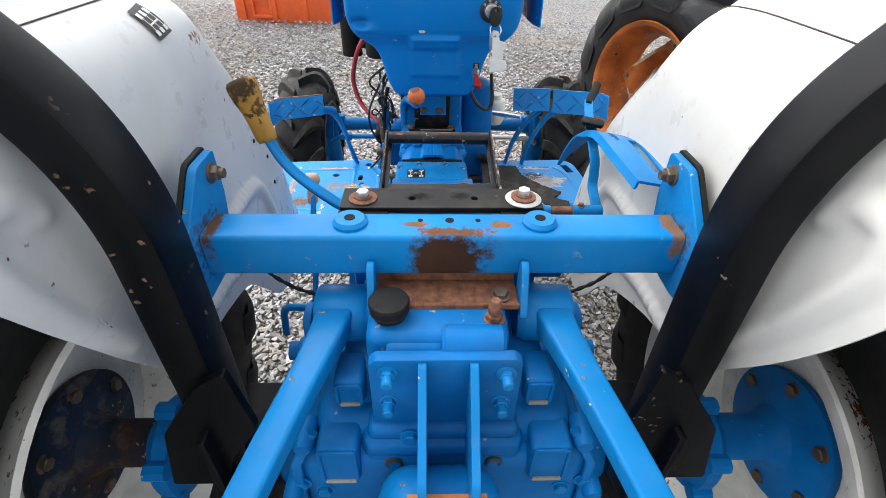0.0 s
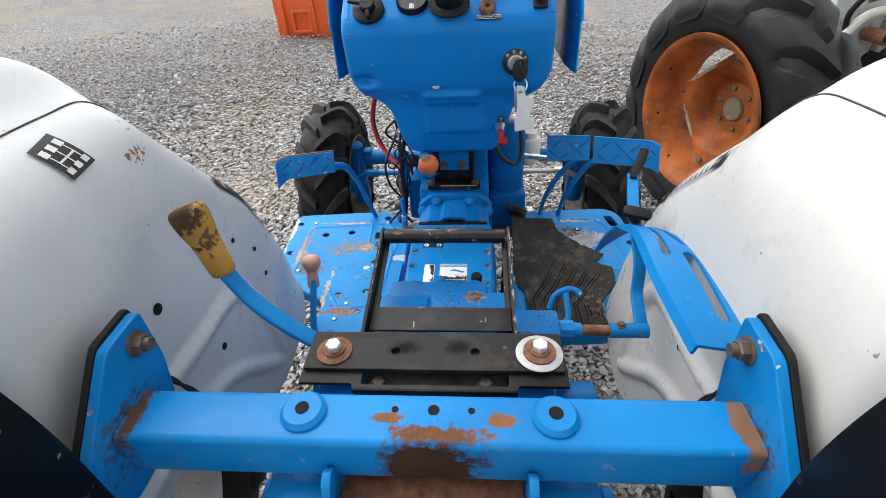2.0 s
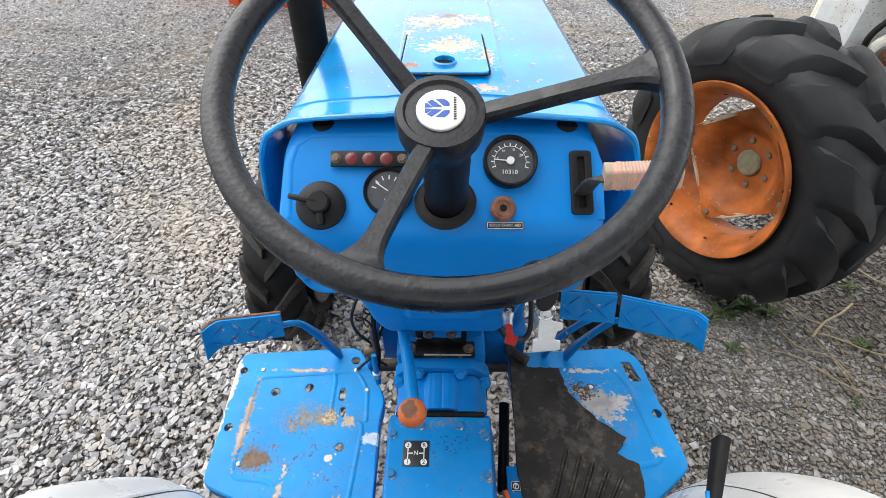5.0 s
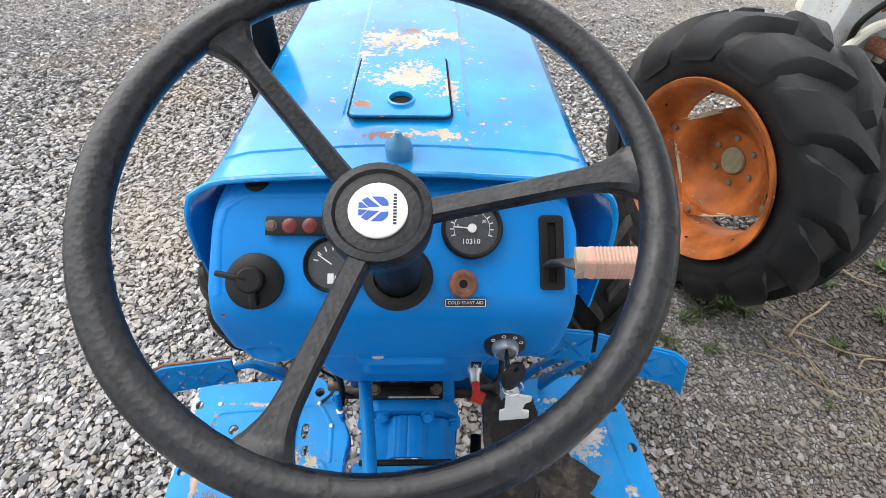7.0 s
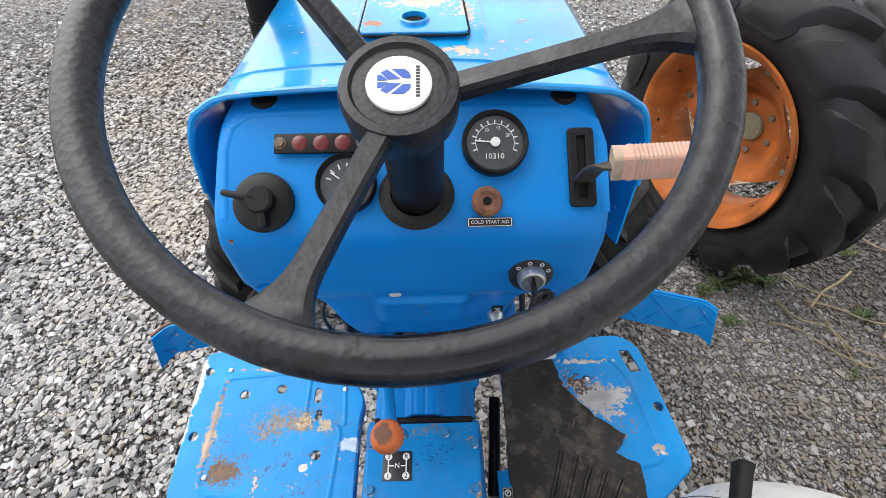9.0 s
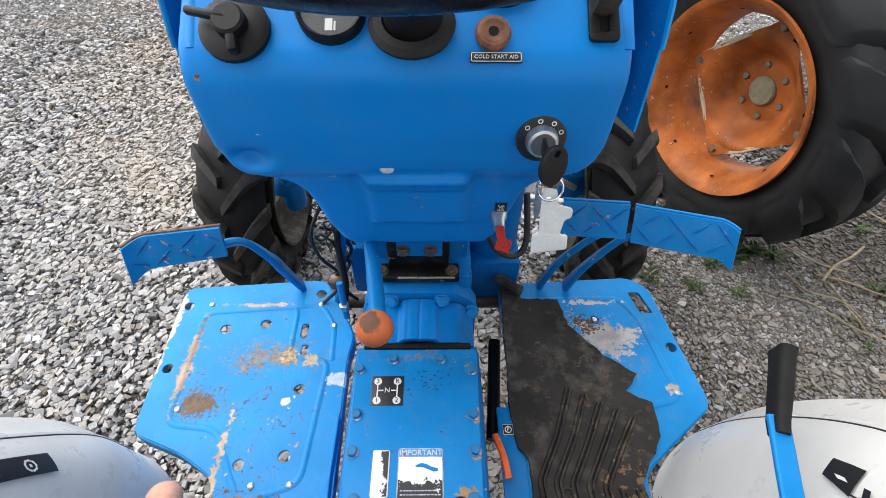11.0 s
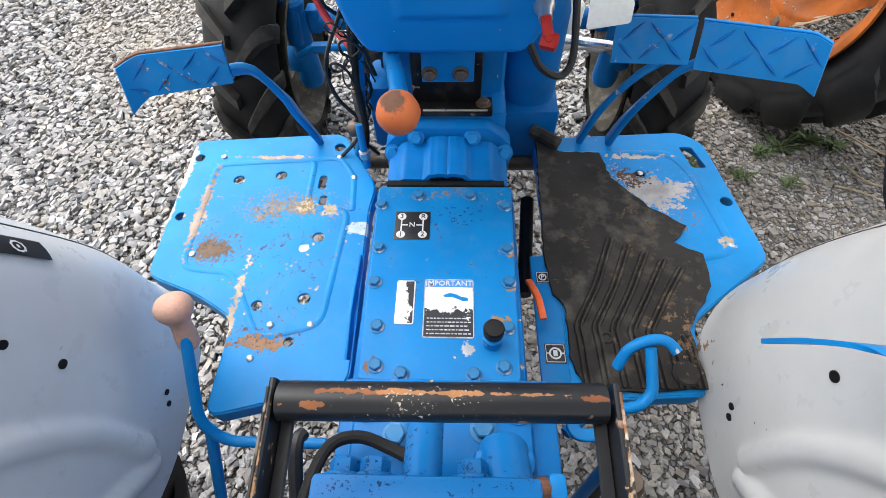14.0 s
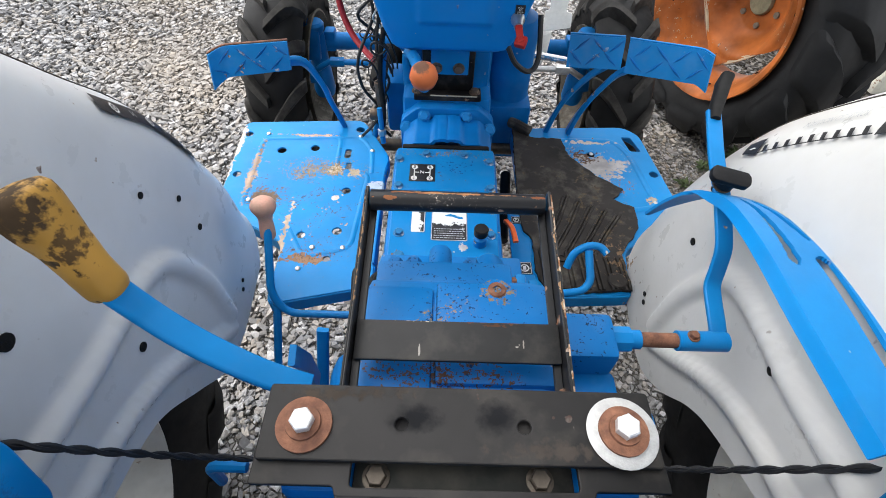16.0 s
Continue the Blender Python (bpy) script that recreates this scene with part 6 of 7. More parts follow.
# ---------- front axle and wheels ----------
for sgn in (-1, 1):
    gz = ground_z(sgn * .5, 1.86)
    m = Matrix.Translation((sgn * .5, 1.86, gz + .30))
    w = tyre(.308, .17, .175, 14, .027, m, M_TYRE, tr, "front_tyre", "black front tyre with scuffed grey-brown lugs", 56, tread=M_LUG)
    bm = lathe([(.175, -.085), (.184, -.088), (.184, -.08), (.165, -.06), (.15, -.03), (.15, .04), (.184, .088), (.178, .09), (.145, .03), (.06, .03), (.06, .02), (.14, .02), (.14, -.03), (.16, -.065)], 44, m @ pose(0, 0, 0, 0, 90, 0), None, True)
    part("rim", bm, M_RIM_F, w, "muddy pale front rim, darkened for shade")
    bm = lathe([(.03, -.10), (.035, -.08), (.028, .02), (.026, .1), (.024, .12)], 24, pose(sgn * .413, 1.85, .32))
    sweep([(sgn * .413, 1.83, .445), (sgn * .418, 1.818, .36)], oblong(.036, .03, .006), up=(0, 1, 0), bm=bm)
    lathe([(.02, -.02), (.03, .0), (.031, .014), (.025, .022), (0, .024)], 26, pose(sgn * .413, 1.845, .442), bm)
    lathe([(.04, 0), (.042, .02), (.03, .06)], 26, pose(sgn * .41, 1.86, .29, 0, 90 * sgn, 0), bm)
    box(sgn * .375 - .016, sgn * .375 + .016, 1.86, 1.9, .36, .425, .006, bm)
    part("kingpin_housing", bm, M_CAST, tr, "blue cast front hub housing")
    bm = lathe([(.03, 0), (.026, .03), (.024, .12), (.024, .24), (.036, .30)], 22, pose(sgn * .385, 1.885, .385, 0, -90 * sgn, 0))
    part("front_axle_tube", bm, M_CAST, tr, "blue front axle tube")
    bm = tube([(sgn * .40, 1.76, .36), (sgn * .36, 1.757, .386), (sgn * .12, 1.76, .385)], .009, None, 12)
    tube([(sgn * .358, 1.757, .386), (sgn * .317, 1.76, .385)], .0145, bm, 6)
    part("steering_rod", bm, M_ZINC if sgn > 0 else M_CAST, tr, "steering track rod")
part("front_axle_centre", box(-.1, .1, 1.72, 2.0, .2, .45, .03), M_CAST, tr, "blue front axle centre casting")

# ---------- pedals ----------


def pedal(x0, x1, low, high, fold, name, label, arm):
    """A sloping tread plate. low and high: (y, z) of its lower and upper edge at either end; fold bends its outer end towards the driver."""
    bm = bmesh.new()
    w = x1 - x0

    def fn(u, v):
        a = Vector(low[0]).lerp(Vector(low[1]), u)
        b = Vector(high[0]).lerp(Vector(high[1]), u)
        p = a.lerp(b, v)
        d = 0.0
        if fold < 0:
            d = max(0, (.2 - u) / .2) ** 1.6
        if fold > 0:
            d = max(0, (u - .86) / .14) ** 1.6
        return Vector((x0 + w * u, p.x - d * (.018 if fold < 0 else .012), p.y - d * (.004 + (.007 if fold < 0 else .002) * (1 - v))))
    nrm = (fn(.6, .5) - fn(.4, .5)).cross(fn(.5, .6) - fn(.5, .4)).normalized()
    if nrm.y > 0:
        nrm = -nrm
    merge(bm, thicken(grid(fn, 24, 6), .0055))
    lift_off = max((v.co - fn(.5, .5)).dot(nrm) for v in bm.verts if abs(v.co.x - x0 - w * .5) < w * .05)
    lift_off = .0055 if lift_off > .003 else 0.0
    p = part(name, bm, M_BLUE_WORN, tr, label, angle=50)
    edge = [fn(k / 20, 1.0) + Vector((0, .002, .001)) for k in range(21)]
    part("worn_edge", sweep(edge, oblong(.0045, .003, .0008, 1), up=(0, 0, 1)), M_RUSTY if fold < 0 else M_BLUE, p, "rusty upper edge" if fold < 0 else "")
    # lozenge tread: slim raised bars that lean one way and the other in turn
    count = max(3, int(w / .031))
    for i in range(count):
        for j in range(2):
            u, v = (i + .5 + .25 * (j % 2)) / (count + .2), .3 + .42 * j
            if u > .96:
                continue
            q = 1 if (i + j) % 2 else -1
            du, dv = .0115 / w, .2
            pts = [fn(min(1, max(0, u + t * du)), v + t * dv * q) + nrm * (lift_off - .0003) for t in (-1, -.5, 0, .5, 1)]
            bm = sweep(pts, [(-.0024, 0), (-.0009, .0026), (.0009, .0026), (.0024, 0)], up=nrm, scale=lambda t: .25 + .75 * math.sin(math.pi * t))
            part("tread", bm, M_TREAD, p)
    bm = sweep(smooth_path(arm, 6), oblong(.010, .024, .003), up=(0, -.6, .8))
    part("pedal_arm", bm, M_BLUE_WORN, p, "bent blue pedal arm")
    return p


M_TREAD = paint("rubbed_tread_paint", (.002, .12, .38), .4, 1.8, chip=(.1, .07, .05), under=(.35, .4, .45), dust=.1, vary=.3)
pedal(-.421, -.289, ((1.185, .676), (1.206, .686)), ((1.203, .724), (1.216, .733)), -1, "clutch_pedal", "blue steel clutch pedal with a raised diamond tread", [(-.31, 1.218, .69), (-.275, 1.232, .685), (-.252, 1.25, .63), (-.243, 1.27, .57), (-.22, 1.3, .46)])
pedal(.206, .301, ((1.249, .684), (1.235, .69)), ((1.27, .735), (1.256, .739)), 0, "brake_pedal", "blue steel brake pedal with a raised diamond tread", [(.285, 1.252, .69), (.25, 1.256, .655), (.218, 1.272, .58), (.2, 1.3, .46)])
pedal(.309, .439, ((1.231, .686), (1.184, .694)), ((1.253, .738), (1.208, .744)), 1, "brake_pedal", "blue steel brake pedal, outer half, with a raised diamond tread", [(.33, 1.243, .69), (.30, 1.25, .665), (.262, 1.264, .58), (.25, 1.3, .46)])
tube_bm = tube([(-.25, 1.3, .45), (.26, 1.3, .45)], .014, None, 14)
part("pedal_shaft", tube_bm, M_STEEL, tr, "dark steel pedal shaft")

# ---------- hydraulic block behind the cover ----------
lift = part("lift_housing", box(-.089, .085, .56, .705, .56, .766, .012), M_LIFT, tr, "blue cast hydraulic housing with rust bloom", angle=30)
part("raised_cover", box(-.089, -.022, .58, .69, .70, .7705, .006), M_LIFT, lift)
bm = box(-.0805, .0555, .6925, .7255, .56, .7635, .0035)
part("front_flange", bm, M_LIFT, lift, "square front flange with a cover joint", angle=25)
part("joint_line", box(-.0815, .0565, .6905, .694, .66, .7648, .0004), M_STEEL, lift, "thin rusty joint line")
part("centre_pad", box(-.02, .0865, .59, .6955, .72, .7715, .005), M_LIFT, lift)
part("lower_step", box(-.097, .092, .735, .826, .50, .648, .006), M_LIFT, lift)
part("lower_cover", box(-.083, .07, .735, .80, .60, .664, .012), M_LIFT, lift)
part("pipe_stub", lathe([(.0155, -.004), (.0135, .002), (.0128, .006), (.0128, .05), (.0118, .052), (0, .052)], 28, up_to((-.0165, .722, .738), (0, .93, -.36))), M_LIFT, lift, "blue pipe stub pointing forward")
part("boss", lathe([(.0185, -.008), (.0175, .0), (.0168, .026), (.0155, .029), (0, .029)], 28, up_to((.037, .724, .735), (0, .93, -.36))), M_LIFT, lift)
part("boss", box(.016, .058, .73, .748, .69, .737, .007), M_LIFT, lift)
part("plug_seat", lathe([(.016, 0), (.0155, .002), (.012, .0028), (0, .0028)], 28, pose(.038, .686, .7655)), M_LIFT, lift)
part("elbow_thread", tube([(.05, .722, .728), (.066, .724, .727)], .0085, None, 14), M_RUSTY, lift)
part("elbow", box(.064, .0755, .715, .733, .717, .736, .003), M_BLUE, lift)
part("rear_housing", box(-.11, .1, .44, .575, .5, .74, .02), M_LIFT, lift)
for x, z in ((-.0645, .7465), (-.045, .7475), (.0155, .7475)):
    bm = hexhead(.0095, .0115)
    bm.transform(up_to((x, .7255, z), (0, 1, 0)))
    part("bolt", bm, M_LIFT, lift)
for x, y in ((-.044, .771), (.027, .777), (-.07, .792), (.056, .792)):
    bm = hexhead(.0085, .008)
    bm.transform(pose(x, y, .664))
    part("bolt", bm, M_BOLT, lift)
bm = lathe([(.0088, 0), (.0088, .004), (.0075, .005), (.0042, .005), (.0042, .002), (0, .002)], 24, pose(.038, .686, .768))
part("drain_plug", bm, M_RUSTY, lift, "rusty filler plug")
vb = part("valve_block", box(.082, .146, .62, .667, .56, .768, .006), M_LIFT, tr, "blue cast control valve block", angle=30)
part("valve_step", box(.085, .15, .575, .625, .55, .735, .008), M_LIFT, vb)
part("valve_cap", lathe([(.02, 0), (.022, .004), (.022, .045), (.017, .048)], 24, pose(.14, .585, .69, 0, 90, 0)), M_LIFT, vb)
part("valve_nut", lathe([(.014, 0), (.014, .02), (.01, .026)], 6, pose(.11, .667, .715, -90, 0, 0)), M_LIFT, vb)

# position control shaft, rod and lever
bm = tube([(.146, .652, .744), (.166, .652, .744)], .0125, None, 8)
tube([(.16, .652, .744), (.176, .652, .744)], .0095, bm, 12)
cs = part("control_shaft", bm, M_BLUE, tr, "blue control shaft fitting")
part("shaft_end", tube([(.172, .652, .744), (.216, .652, .744)], .0072, None, 14), M_RUSTY, cs, "rusty bare shaft")
bm = tube([(.212, .652, .744), (.26, .652, .744)], .0098, None, 18)
part("sleeve", bm, M_BLUE, cs, "blue sleeve")
part("bolt", hexhead(.0045, .005), M_RUSTY, cs).matrix_basis = pose(.225, .652, .753)
path = smooth_path([(.254, .651, .742), (.253, .668, .752), (.255, .69, .757), (.257, .706, .762), (.259, .716, .777), (.260, .727, .795), (.260, .745, .808), (.262, .775, .822), (.268, .82, .831), (.277, .862, .838), (.282, .885, .842)], 5)
bm = sweep(path, oblong(.0055, .0165, .002), up=(1, 0, 0))
lv = part("control_lever", bm, M_BLUE, tr, "flat blue bent position control lever")
bm = sweep([(.279, .872, .838), (.282, .882, .84), (.292, .902, .843), (.308, .934, .847), (.311, .94, .848)], oblong(.024, .013, .005), up=(1, 0, 0), scale=lambda t: .78 + .36 * t)
part("grip", bm, M_RUBBER, lv, "black rubber lever grip")
# quadrant
QY = (.825, .817, .808, .79, .77, .74, .70, .66, .60, .51)
Q_IN = (.226, .228, .230, .236, .242, .244, .238, .232, .228, .232)
Q_OUT = (.231, .238, .247, .263, .280, .292, .298, .299, .295, .288)
Q_Z = (.735, .754, .774, .806, .826, .842, .855, .864, .870, .872)
ARC = smooth_path([(a, b, c) for a, b, c in zip(Q_IN, QY, Q_Z)], 8)
RIM = smooth_path([(a, b, c) for a, b, c in zip(Q_OUT, QY, Q_Z)], 8)


def quad(u, v):
    a, b = lerp(ARC, u), lerp(RIM, u)
    p = a.lerp(b, v)
    p.z += (.265 - p.x) * .18 - .012 * ease((.07 - v) / .07) * ease((u - .3) * 5)
    return p


def in_slot(y, v):
    """The three long slots: their middle line and half width along y."""
    for y0, y1, v0, v1, w0, w1 in ((.652, .757, .37, .56, .085, .055), (.688, .757, .87, .83, .05, .06), (.545, .668, .79, .79, .105, .10)):
        t = (y - y0) / (y1 - y0)
        if 0 < t < 1:
            end = min(1.0, min(t, 1 - t) * (y1 - y0) / .006) ** .5
            if abs(v - v0 - (v1 - v0) * t) < (w0 + (w1 - w0) * t) * end:
                return True
    return False


NU, NV = 200, 44
bm = grid(quad, NU, NV)
gone = []
for i, f in enumerate(list(bm.faces)):
    u, v = (i // NV + .5) / NU, (i % NV + .5) / NV
    if in_slot(lerp(ARC, u).y, v):
        gone.append(f)
bmesh.ops.delete(bm, geom=gone, context='FACES')
q = part("quadrant", thicken(bm, .0035), M_BLUE, tr, "blue curved quadrant plate with long slots", angle=50)
KN = pose(.2595, .779, .832, 18, 6, -14)
bm = lathe([(.005, -.012), (.005, .0), (.0095, .002), (.0095, .011), (.008, .013)], 20, KN)
merge(bm, plate(rounded([(-.019, -.004), (-.0155, -.0085), (.0155, -.0085), (.019, -.004), (.019, .004), (.0155, .0085), (-.0155, .0085), (-.019, .004)], .002), [], .0075, .0015, KN @ pose(0, 0, .009)))
kq = part("stop_knob", bm, M_PLASTIC, q, "black plastic wing knob")
part("washer", lathe([(.004, 0), (.010, 0), (.010, .0015), (.004, .0015)], 20, KN @ pose(0, 0, -.001), None, True), M_BRASSY, kq)

# ---------- seat plate and tilting frame ----------
bm = plate(rounded([(-.13, .5585), (.126, .5585), (.126, .5095), (-.13, .5095)], .003), [ring2(-.04, .533, .0045), ring2(.04, .533, .0045)], .005, .001, pose(0, 0, .833))
sp = part("seat_mount_plate", bm, M_SEATBAR, tr, "black scuffed seat mounting plate", angle=12)
bm = plate(rounded([(-.131, .545), (.128, .545), (.129, .4965), (.082, .4965), (.08, .4905), (-.078, .4905), (-.08, .4965), (-.132, .4965)], .002), [rounded([(-.07, .496), (.072, .496), (.072, .512), (-.07, .512)], .003)], .004, .0008, pose(0, 0, .8285))
box(-.078, .08, .4895, .4925, .80, .832, .0008, bm)
part("lower_plate", bm, M_SEATBAR, sp, "black lower seat plate with an open slot", angle=12)
part("packing_bar", box(-.07, .072, .495, .52, .812, .82, .002), paint("grimy_packing", (.012, .013, .012), .7, 1.2, chip=(.08, .09, .06), under=(.2, .2, .16), dust=.12, vary=.5), sp)
part("seat_pedestal", box(-.12, .12, .495, .56, .70, .815, .01), M_CAST, sp, "blue casting below the seat plate")
for x, y in ((-.055, .505), (.05, .505)):
    piece("bolt", bolt_dark, sp, pose(x, y, .82) @ Matrix.Diagonal((.65, .65, .65, 1)))
part("washer", lathe([(0, 0), (.018, 0), (.018, .002), (.0115, .0032), (.011, .005), (0, .005)], 32, pose(-.1025, .531, .838)), M_RUSTY, sp, "rusty round washer")
part("washer", lathe([(0, 0), (.0235, 0), (.0242, .0012), (.022, .0025), (0, .0025)], 36, pose(.103, .531, .838) @ Matrix.Diagonal((.96, .96, 1, 1))), plain("dull_grey_washer", (.42, .42, .41), .5, .2, .2, 120, .3), sp, "large grey washer")
part("washer", lathe([(0, 0), (.016, 0), (.016, .0022), (.0105, .0035), (.010, .0055), (0, .0055)], 32, pose(.103, .531, .8405)), M_RUSTY, sp, "rusty round washer")
piece("bolt", bolt_bright, sp, pose(-.1025, .531, .843, 0, 0, 12) @ Matrix.Diagonal((.74, .74, .74, 1)))
piece("bolt", bolt_bright, sp, pose(.103, .531, .846, 0, 0, 20) @ Matrix.Diagonal((.74, .74, .74, 1)))
bm = tube([(-.085, .748, .826), (.08, .75, .824)], .0100, None, 16)
ff = part("seat_frame", bm, M_FRAME, tr, "black tilting seat frame with paint worn to rust")
for sgn in (-1, 1):
    x = -.088 if sgn < 0 else .084
    bm = sweep([(x, .758, .826), (x, .56, .798)], oblong(.0032, .02, .001, 1), up=(0, 0, 1))
    sweep([(x - sgn * .005, .75, .8155), (x - sgn * .005, .56, .7885)], oblong(.007, .003, .0008, 1), up=(0, 0, 1), bm=bm)
    rail = part("side_rail", bm, M_FRAME, ff, "black angle rail, edge worn to bare metal")
    part("worn_edge", sweep([(x + sgn * .0012, .752, .8355), (x + sgn * .0012, .565, .8092)], oblong(.0014, .0012, .0003, 1), up=(0, 0, 1)), M_RAIL_EDGE, rail, "edge rubbed to cream and rust")
bm = plate(rounded([(-.085, .017), (.082, .017), (.082, -.017), (-.085, -.017)], .002), [], .004, .0008, pose(0, .614, .7985, 8, 0, 0))
part("cross_plate", bm, M_CROSS, ff, "black flat cross plate with scratches")

# ---------- levers on the side of the gearbox ----------
bm = sweep(smooth_path([(-.118, .578, .785), (-.145, .58, .80), (-.175, .585, .821), (-.2, .591, .841), (-.2185, .596, .863), (-.2325, .598, .895)], 6), oblong(.007, .022, .003), up=(0, 1, 0))
yl = part("lift_lever", bm, M_BLUE, tr, "bent flat blue lift lever")
WAIST = [(0, .86), (.08, 1.0), (.3, 1.02), (.5, 1.12), (.68, 1.32), (.82, 1.42), (.91, 1.38), (.97, 1.15), (1.0, .75)]
line = smooth_path([(-.2305, .597, .887), (-.2365, .6, .906), (-.2435, .605, .926), (-.2505, .609, .945), (-.2565, .613, .962)], 8)
bm = sweep(line, oblong(.026, .0235, .009, 4), up=(0, 1, 0), scale=lambda t: interp(WAIST, t))
part("grip", bm, M_HANDLE, yl, "worn yellow plastic grip, blackened at the end")
bm = tube(round_path([(-.13, .79, .545), (-.235, .79, .545), (-.255, .80, .575), (-.257, .865, .65)], .02), .0056, None, 12)
pl = part("range_lever", bm, M_BLUE, tr, "thin blue range lever")
bm = lathe([(.009, -.034), (.0108, -.03), (.0105, -.018), (.0095, -.006), (.0105, .0), (.0135, .005), (.0165, .010), (.0176, .0145), (.0168, .0195), (.014, .0242), (.0085, .0275), (0, .0285)], 24, up_to((-.2595, .873, .662), (-.01, .35, .94)))
part("knob", bm, M_PINK, pl, "worn pinkish plastic knob")
part("lever_link", tube([(-.25, .80, .56), (-.255, .73, .46), (-.25, .70, .34)], .006, None, 10), M_BLUE, pl)
# main gear lever with orange knob
bm = tube(smooth_path([(-.085, 1.245, .64), (-.085, 1.232, .70), (-.074, 1.18, .737), (-.056, 1.08, .768), (-.046, 1.01, .787), (-.045, .99, .80)], 6), .0095, None, 14)
gl = part("gear_lever", bm, M_BLUE, tr, "bent blue gear lever")
bm = lathe([(0, .0), (.010, .003), (.0165, .010), (.0188, .019), (.0165, .028), (.010, .034), (0, .0365)], 28, up_to((-.045, .997, .793), (0, -.35, .94)))
part("knob", bm, M_KNOB, gl, "round orange knob worn to brown")
# hooked foot lever
bm = tube(round_path([(.115, .80, .565), (.14, .82, .565), (.195, .828, .568), (.208, .84, .575), (.205, .878, .602)], .02), .006, None, 12)
tube(smooth_path([(.177, .868, .572), (.186, .88, .592), (.205, .885, .604), (.222, .884, .604), (.232, .874, .60)], 5), .006, bm, 12)
part("hook_lever", bm, M_BLUE, tr, "blue hooked hand lever")
bm = sweep(smooth_path([(.098, 1.0, .53), (.104, .965, .55), (.108, .935, .55)], 5), oblong(.009, .006, .002), up=(0, 0, 1))
part("parking_lever", bm, M_ORANGEP, tr, "small orange plastic lever")
bm = sweep([(-.122, 1.02, .545), (-.118, .93, .57), (-.12, .88, .55)], oblong(.004, .02, .001), up=(0, 0, 1))
part("side_blade", bm, M_BLUE, tr, "thin blue blade lever beside the cover")

# ---------- rubber mat ----------
MAT = [(.132, 1.285), (.15, 1.29), (.168, 1.25), (.232, 1.247), (.24, 1.193), (.286, 1.135), (.332, 1.10), (.305, 1.07), (.342, 1.052), (.338, 1.0), (.292, .94), (.296, .865), (.155, .855), (.141, .90), (.143, .97), (.128, .985), (.124, 1.06)]
fine = []
rg = random.Random(8)
P = MAT + [MAT[0]]
for a, b in zip(P, P[1:]):
    k = max(2, int(math.dist(a, b) / .009))
    for i in range(k):
        t = i / k
        fine.append((a[0] + (b[0] - a[0]) * t + rg.uniform(-.0016, .0016), a[1] + (b[1] - a[1]) * t + rg.uniform(-.0016, .0016)))
mt = part("floor_mat", plate(fine, [], .006, .001, pose(0, 0, .5165)), M_MAT, None, "", angle=12)
tagged(mt, "torn black rubber mat with chevron ribs on the foot plate", "mat")
for k in range(7):
    x = .158 + k * .0215
    for dx in (-.0034, .0034):
        pts = [(x + dx, .862, .5222), (x + dx - .001, .925 - k * .002, .5222), (x + dx - .003, .94 - k * .002, .5222), (x + dx + .03, 1.0 - k * .004, .5222), (x + dx + .06, 1.075 - k * .012, .5222)]
        if k > 4:
            pts = pts[:3]
        bm = sweep(round_path(pts, .012, 4), [(-.0026, 0), (-.0014, .0042), (.0014, .0042), (.0026, 0)], up=(0, 0, 1))
        part("rib", bm, M_MAT, mt)
part("rolled_edge", tube(smooth_path([(.128, 1.292, .527), (.14, 1.28, .53), (.155, 1.268, .529), (.168, 1.262, .525)], 5), .011, None, 10), M_MAT, mt)
bm = lathe([(.015, 0), (.016, .003), (.0135, .005), (0, .0045)], 24, pose(.272, .88, .5225))
part("button", bm, M_MAT, mt)
part("button", lathe([(.007, 0), (.008, .003), (.005, .0035), (.004, .001), (0, .001)], 16, pose(.188, .925, .5225)), M_MAT, mt)

# ---------- keys ----------
ky = thing("key_with_tag", (.111, 1.06, .88), "ignition key on a ring with a white plastic tag", "key")
bm = box(-.0015, .0015, 1.068, 1.09, .948, .962, .0005, None, pose(.1115, 0, 0))
bm2 = plate(ring2(0, 0, .015, 20, .019), [ring2(0, .012, .003)], .006, .0015, pose(.1155, 1.0655, .950, 80, 8, 28))
part("key", merge(bm, bm2), M_PLASTIC, ky, "black-headed key")
circ = [Vector((.119 + .0115 * math.cos(a), 1.0625 + .003 * math.sin(a), .9255 + .0115 * math.sin(a))) for a in np.linspace(0, 2 * math.pi, 28, endpoint=False)]
part("ring", sweep(circ, circle(.001, 6), True), M_CHROME, ky, "wire split ring")
TAG = [(.113, .925), (.126, .923), (.1295, .905), (.145, .9), (.1455, .889), (.1395, .886), (.138, .866), (.147, .864), (.149, .845), (.113, .839), (.111, .866), (.117, .868), (.1145, .9)]
bm = plate(rounded(TAG[::-1], .003), [ring2(.1195, .913, .0025)], .0025, .0004, pose(0, 1.0655, 0, 90, 0, 0))
part("tag", bm, M_WHITEPL, ky, "white plastic tag")
bm = plate(rounded([(.108, .918), (.1135, .921), (.1165, .89), (.113, .876), (.1095, .89)], .002), [], .0015, .0002, pose(0, 1.0725, 0, 90, 0, 0))
part("key", bm, M_ZINC, ky, "flat steel key behind the tag")

# ---------- cables, hoses and rods on the tractor ----------


def twisted(pts, r, name, label):
    path = smooth_path(pts, 14)
    bm = bmesh.new()
    for ph in (0, math.pi):
        line = []
        for i, p in enumerate(path):
            a = i * .75 + ph
            line.append(p + Vector((0, math.cos(a), math.sin(a))) * r * .55)
        tube(line, r * .75, bm, 6)
    return part(name, bm, M_WIRE, tr, label)


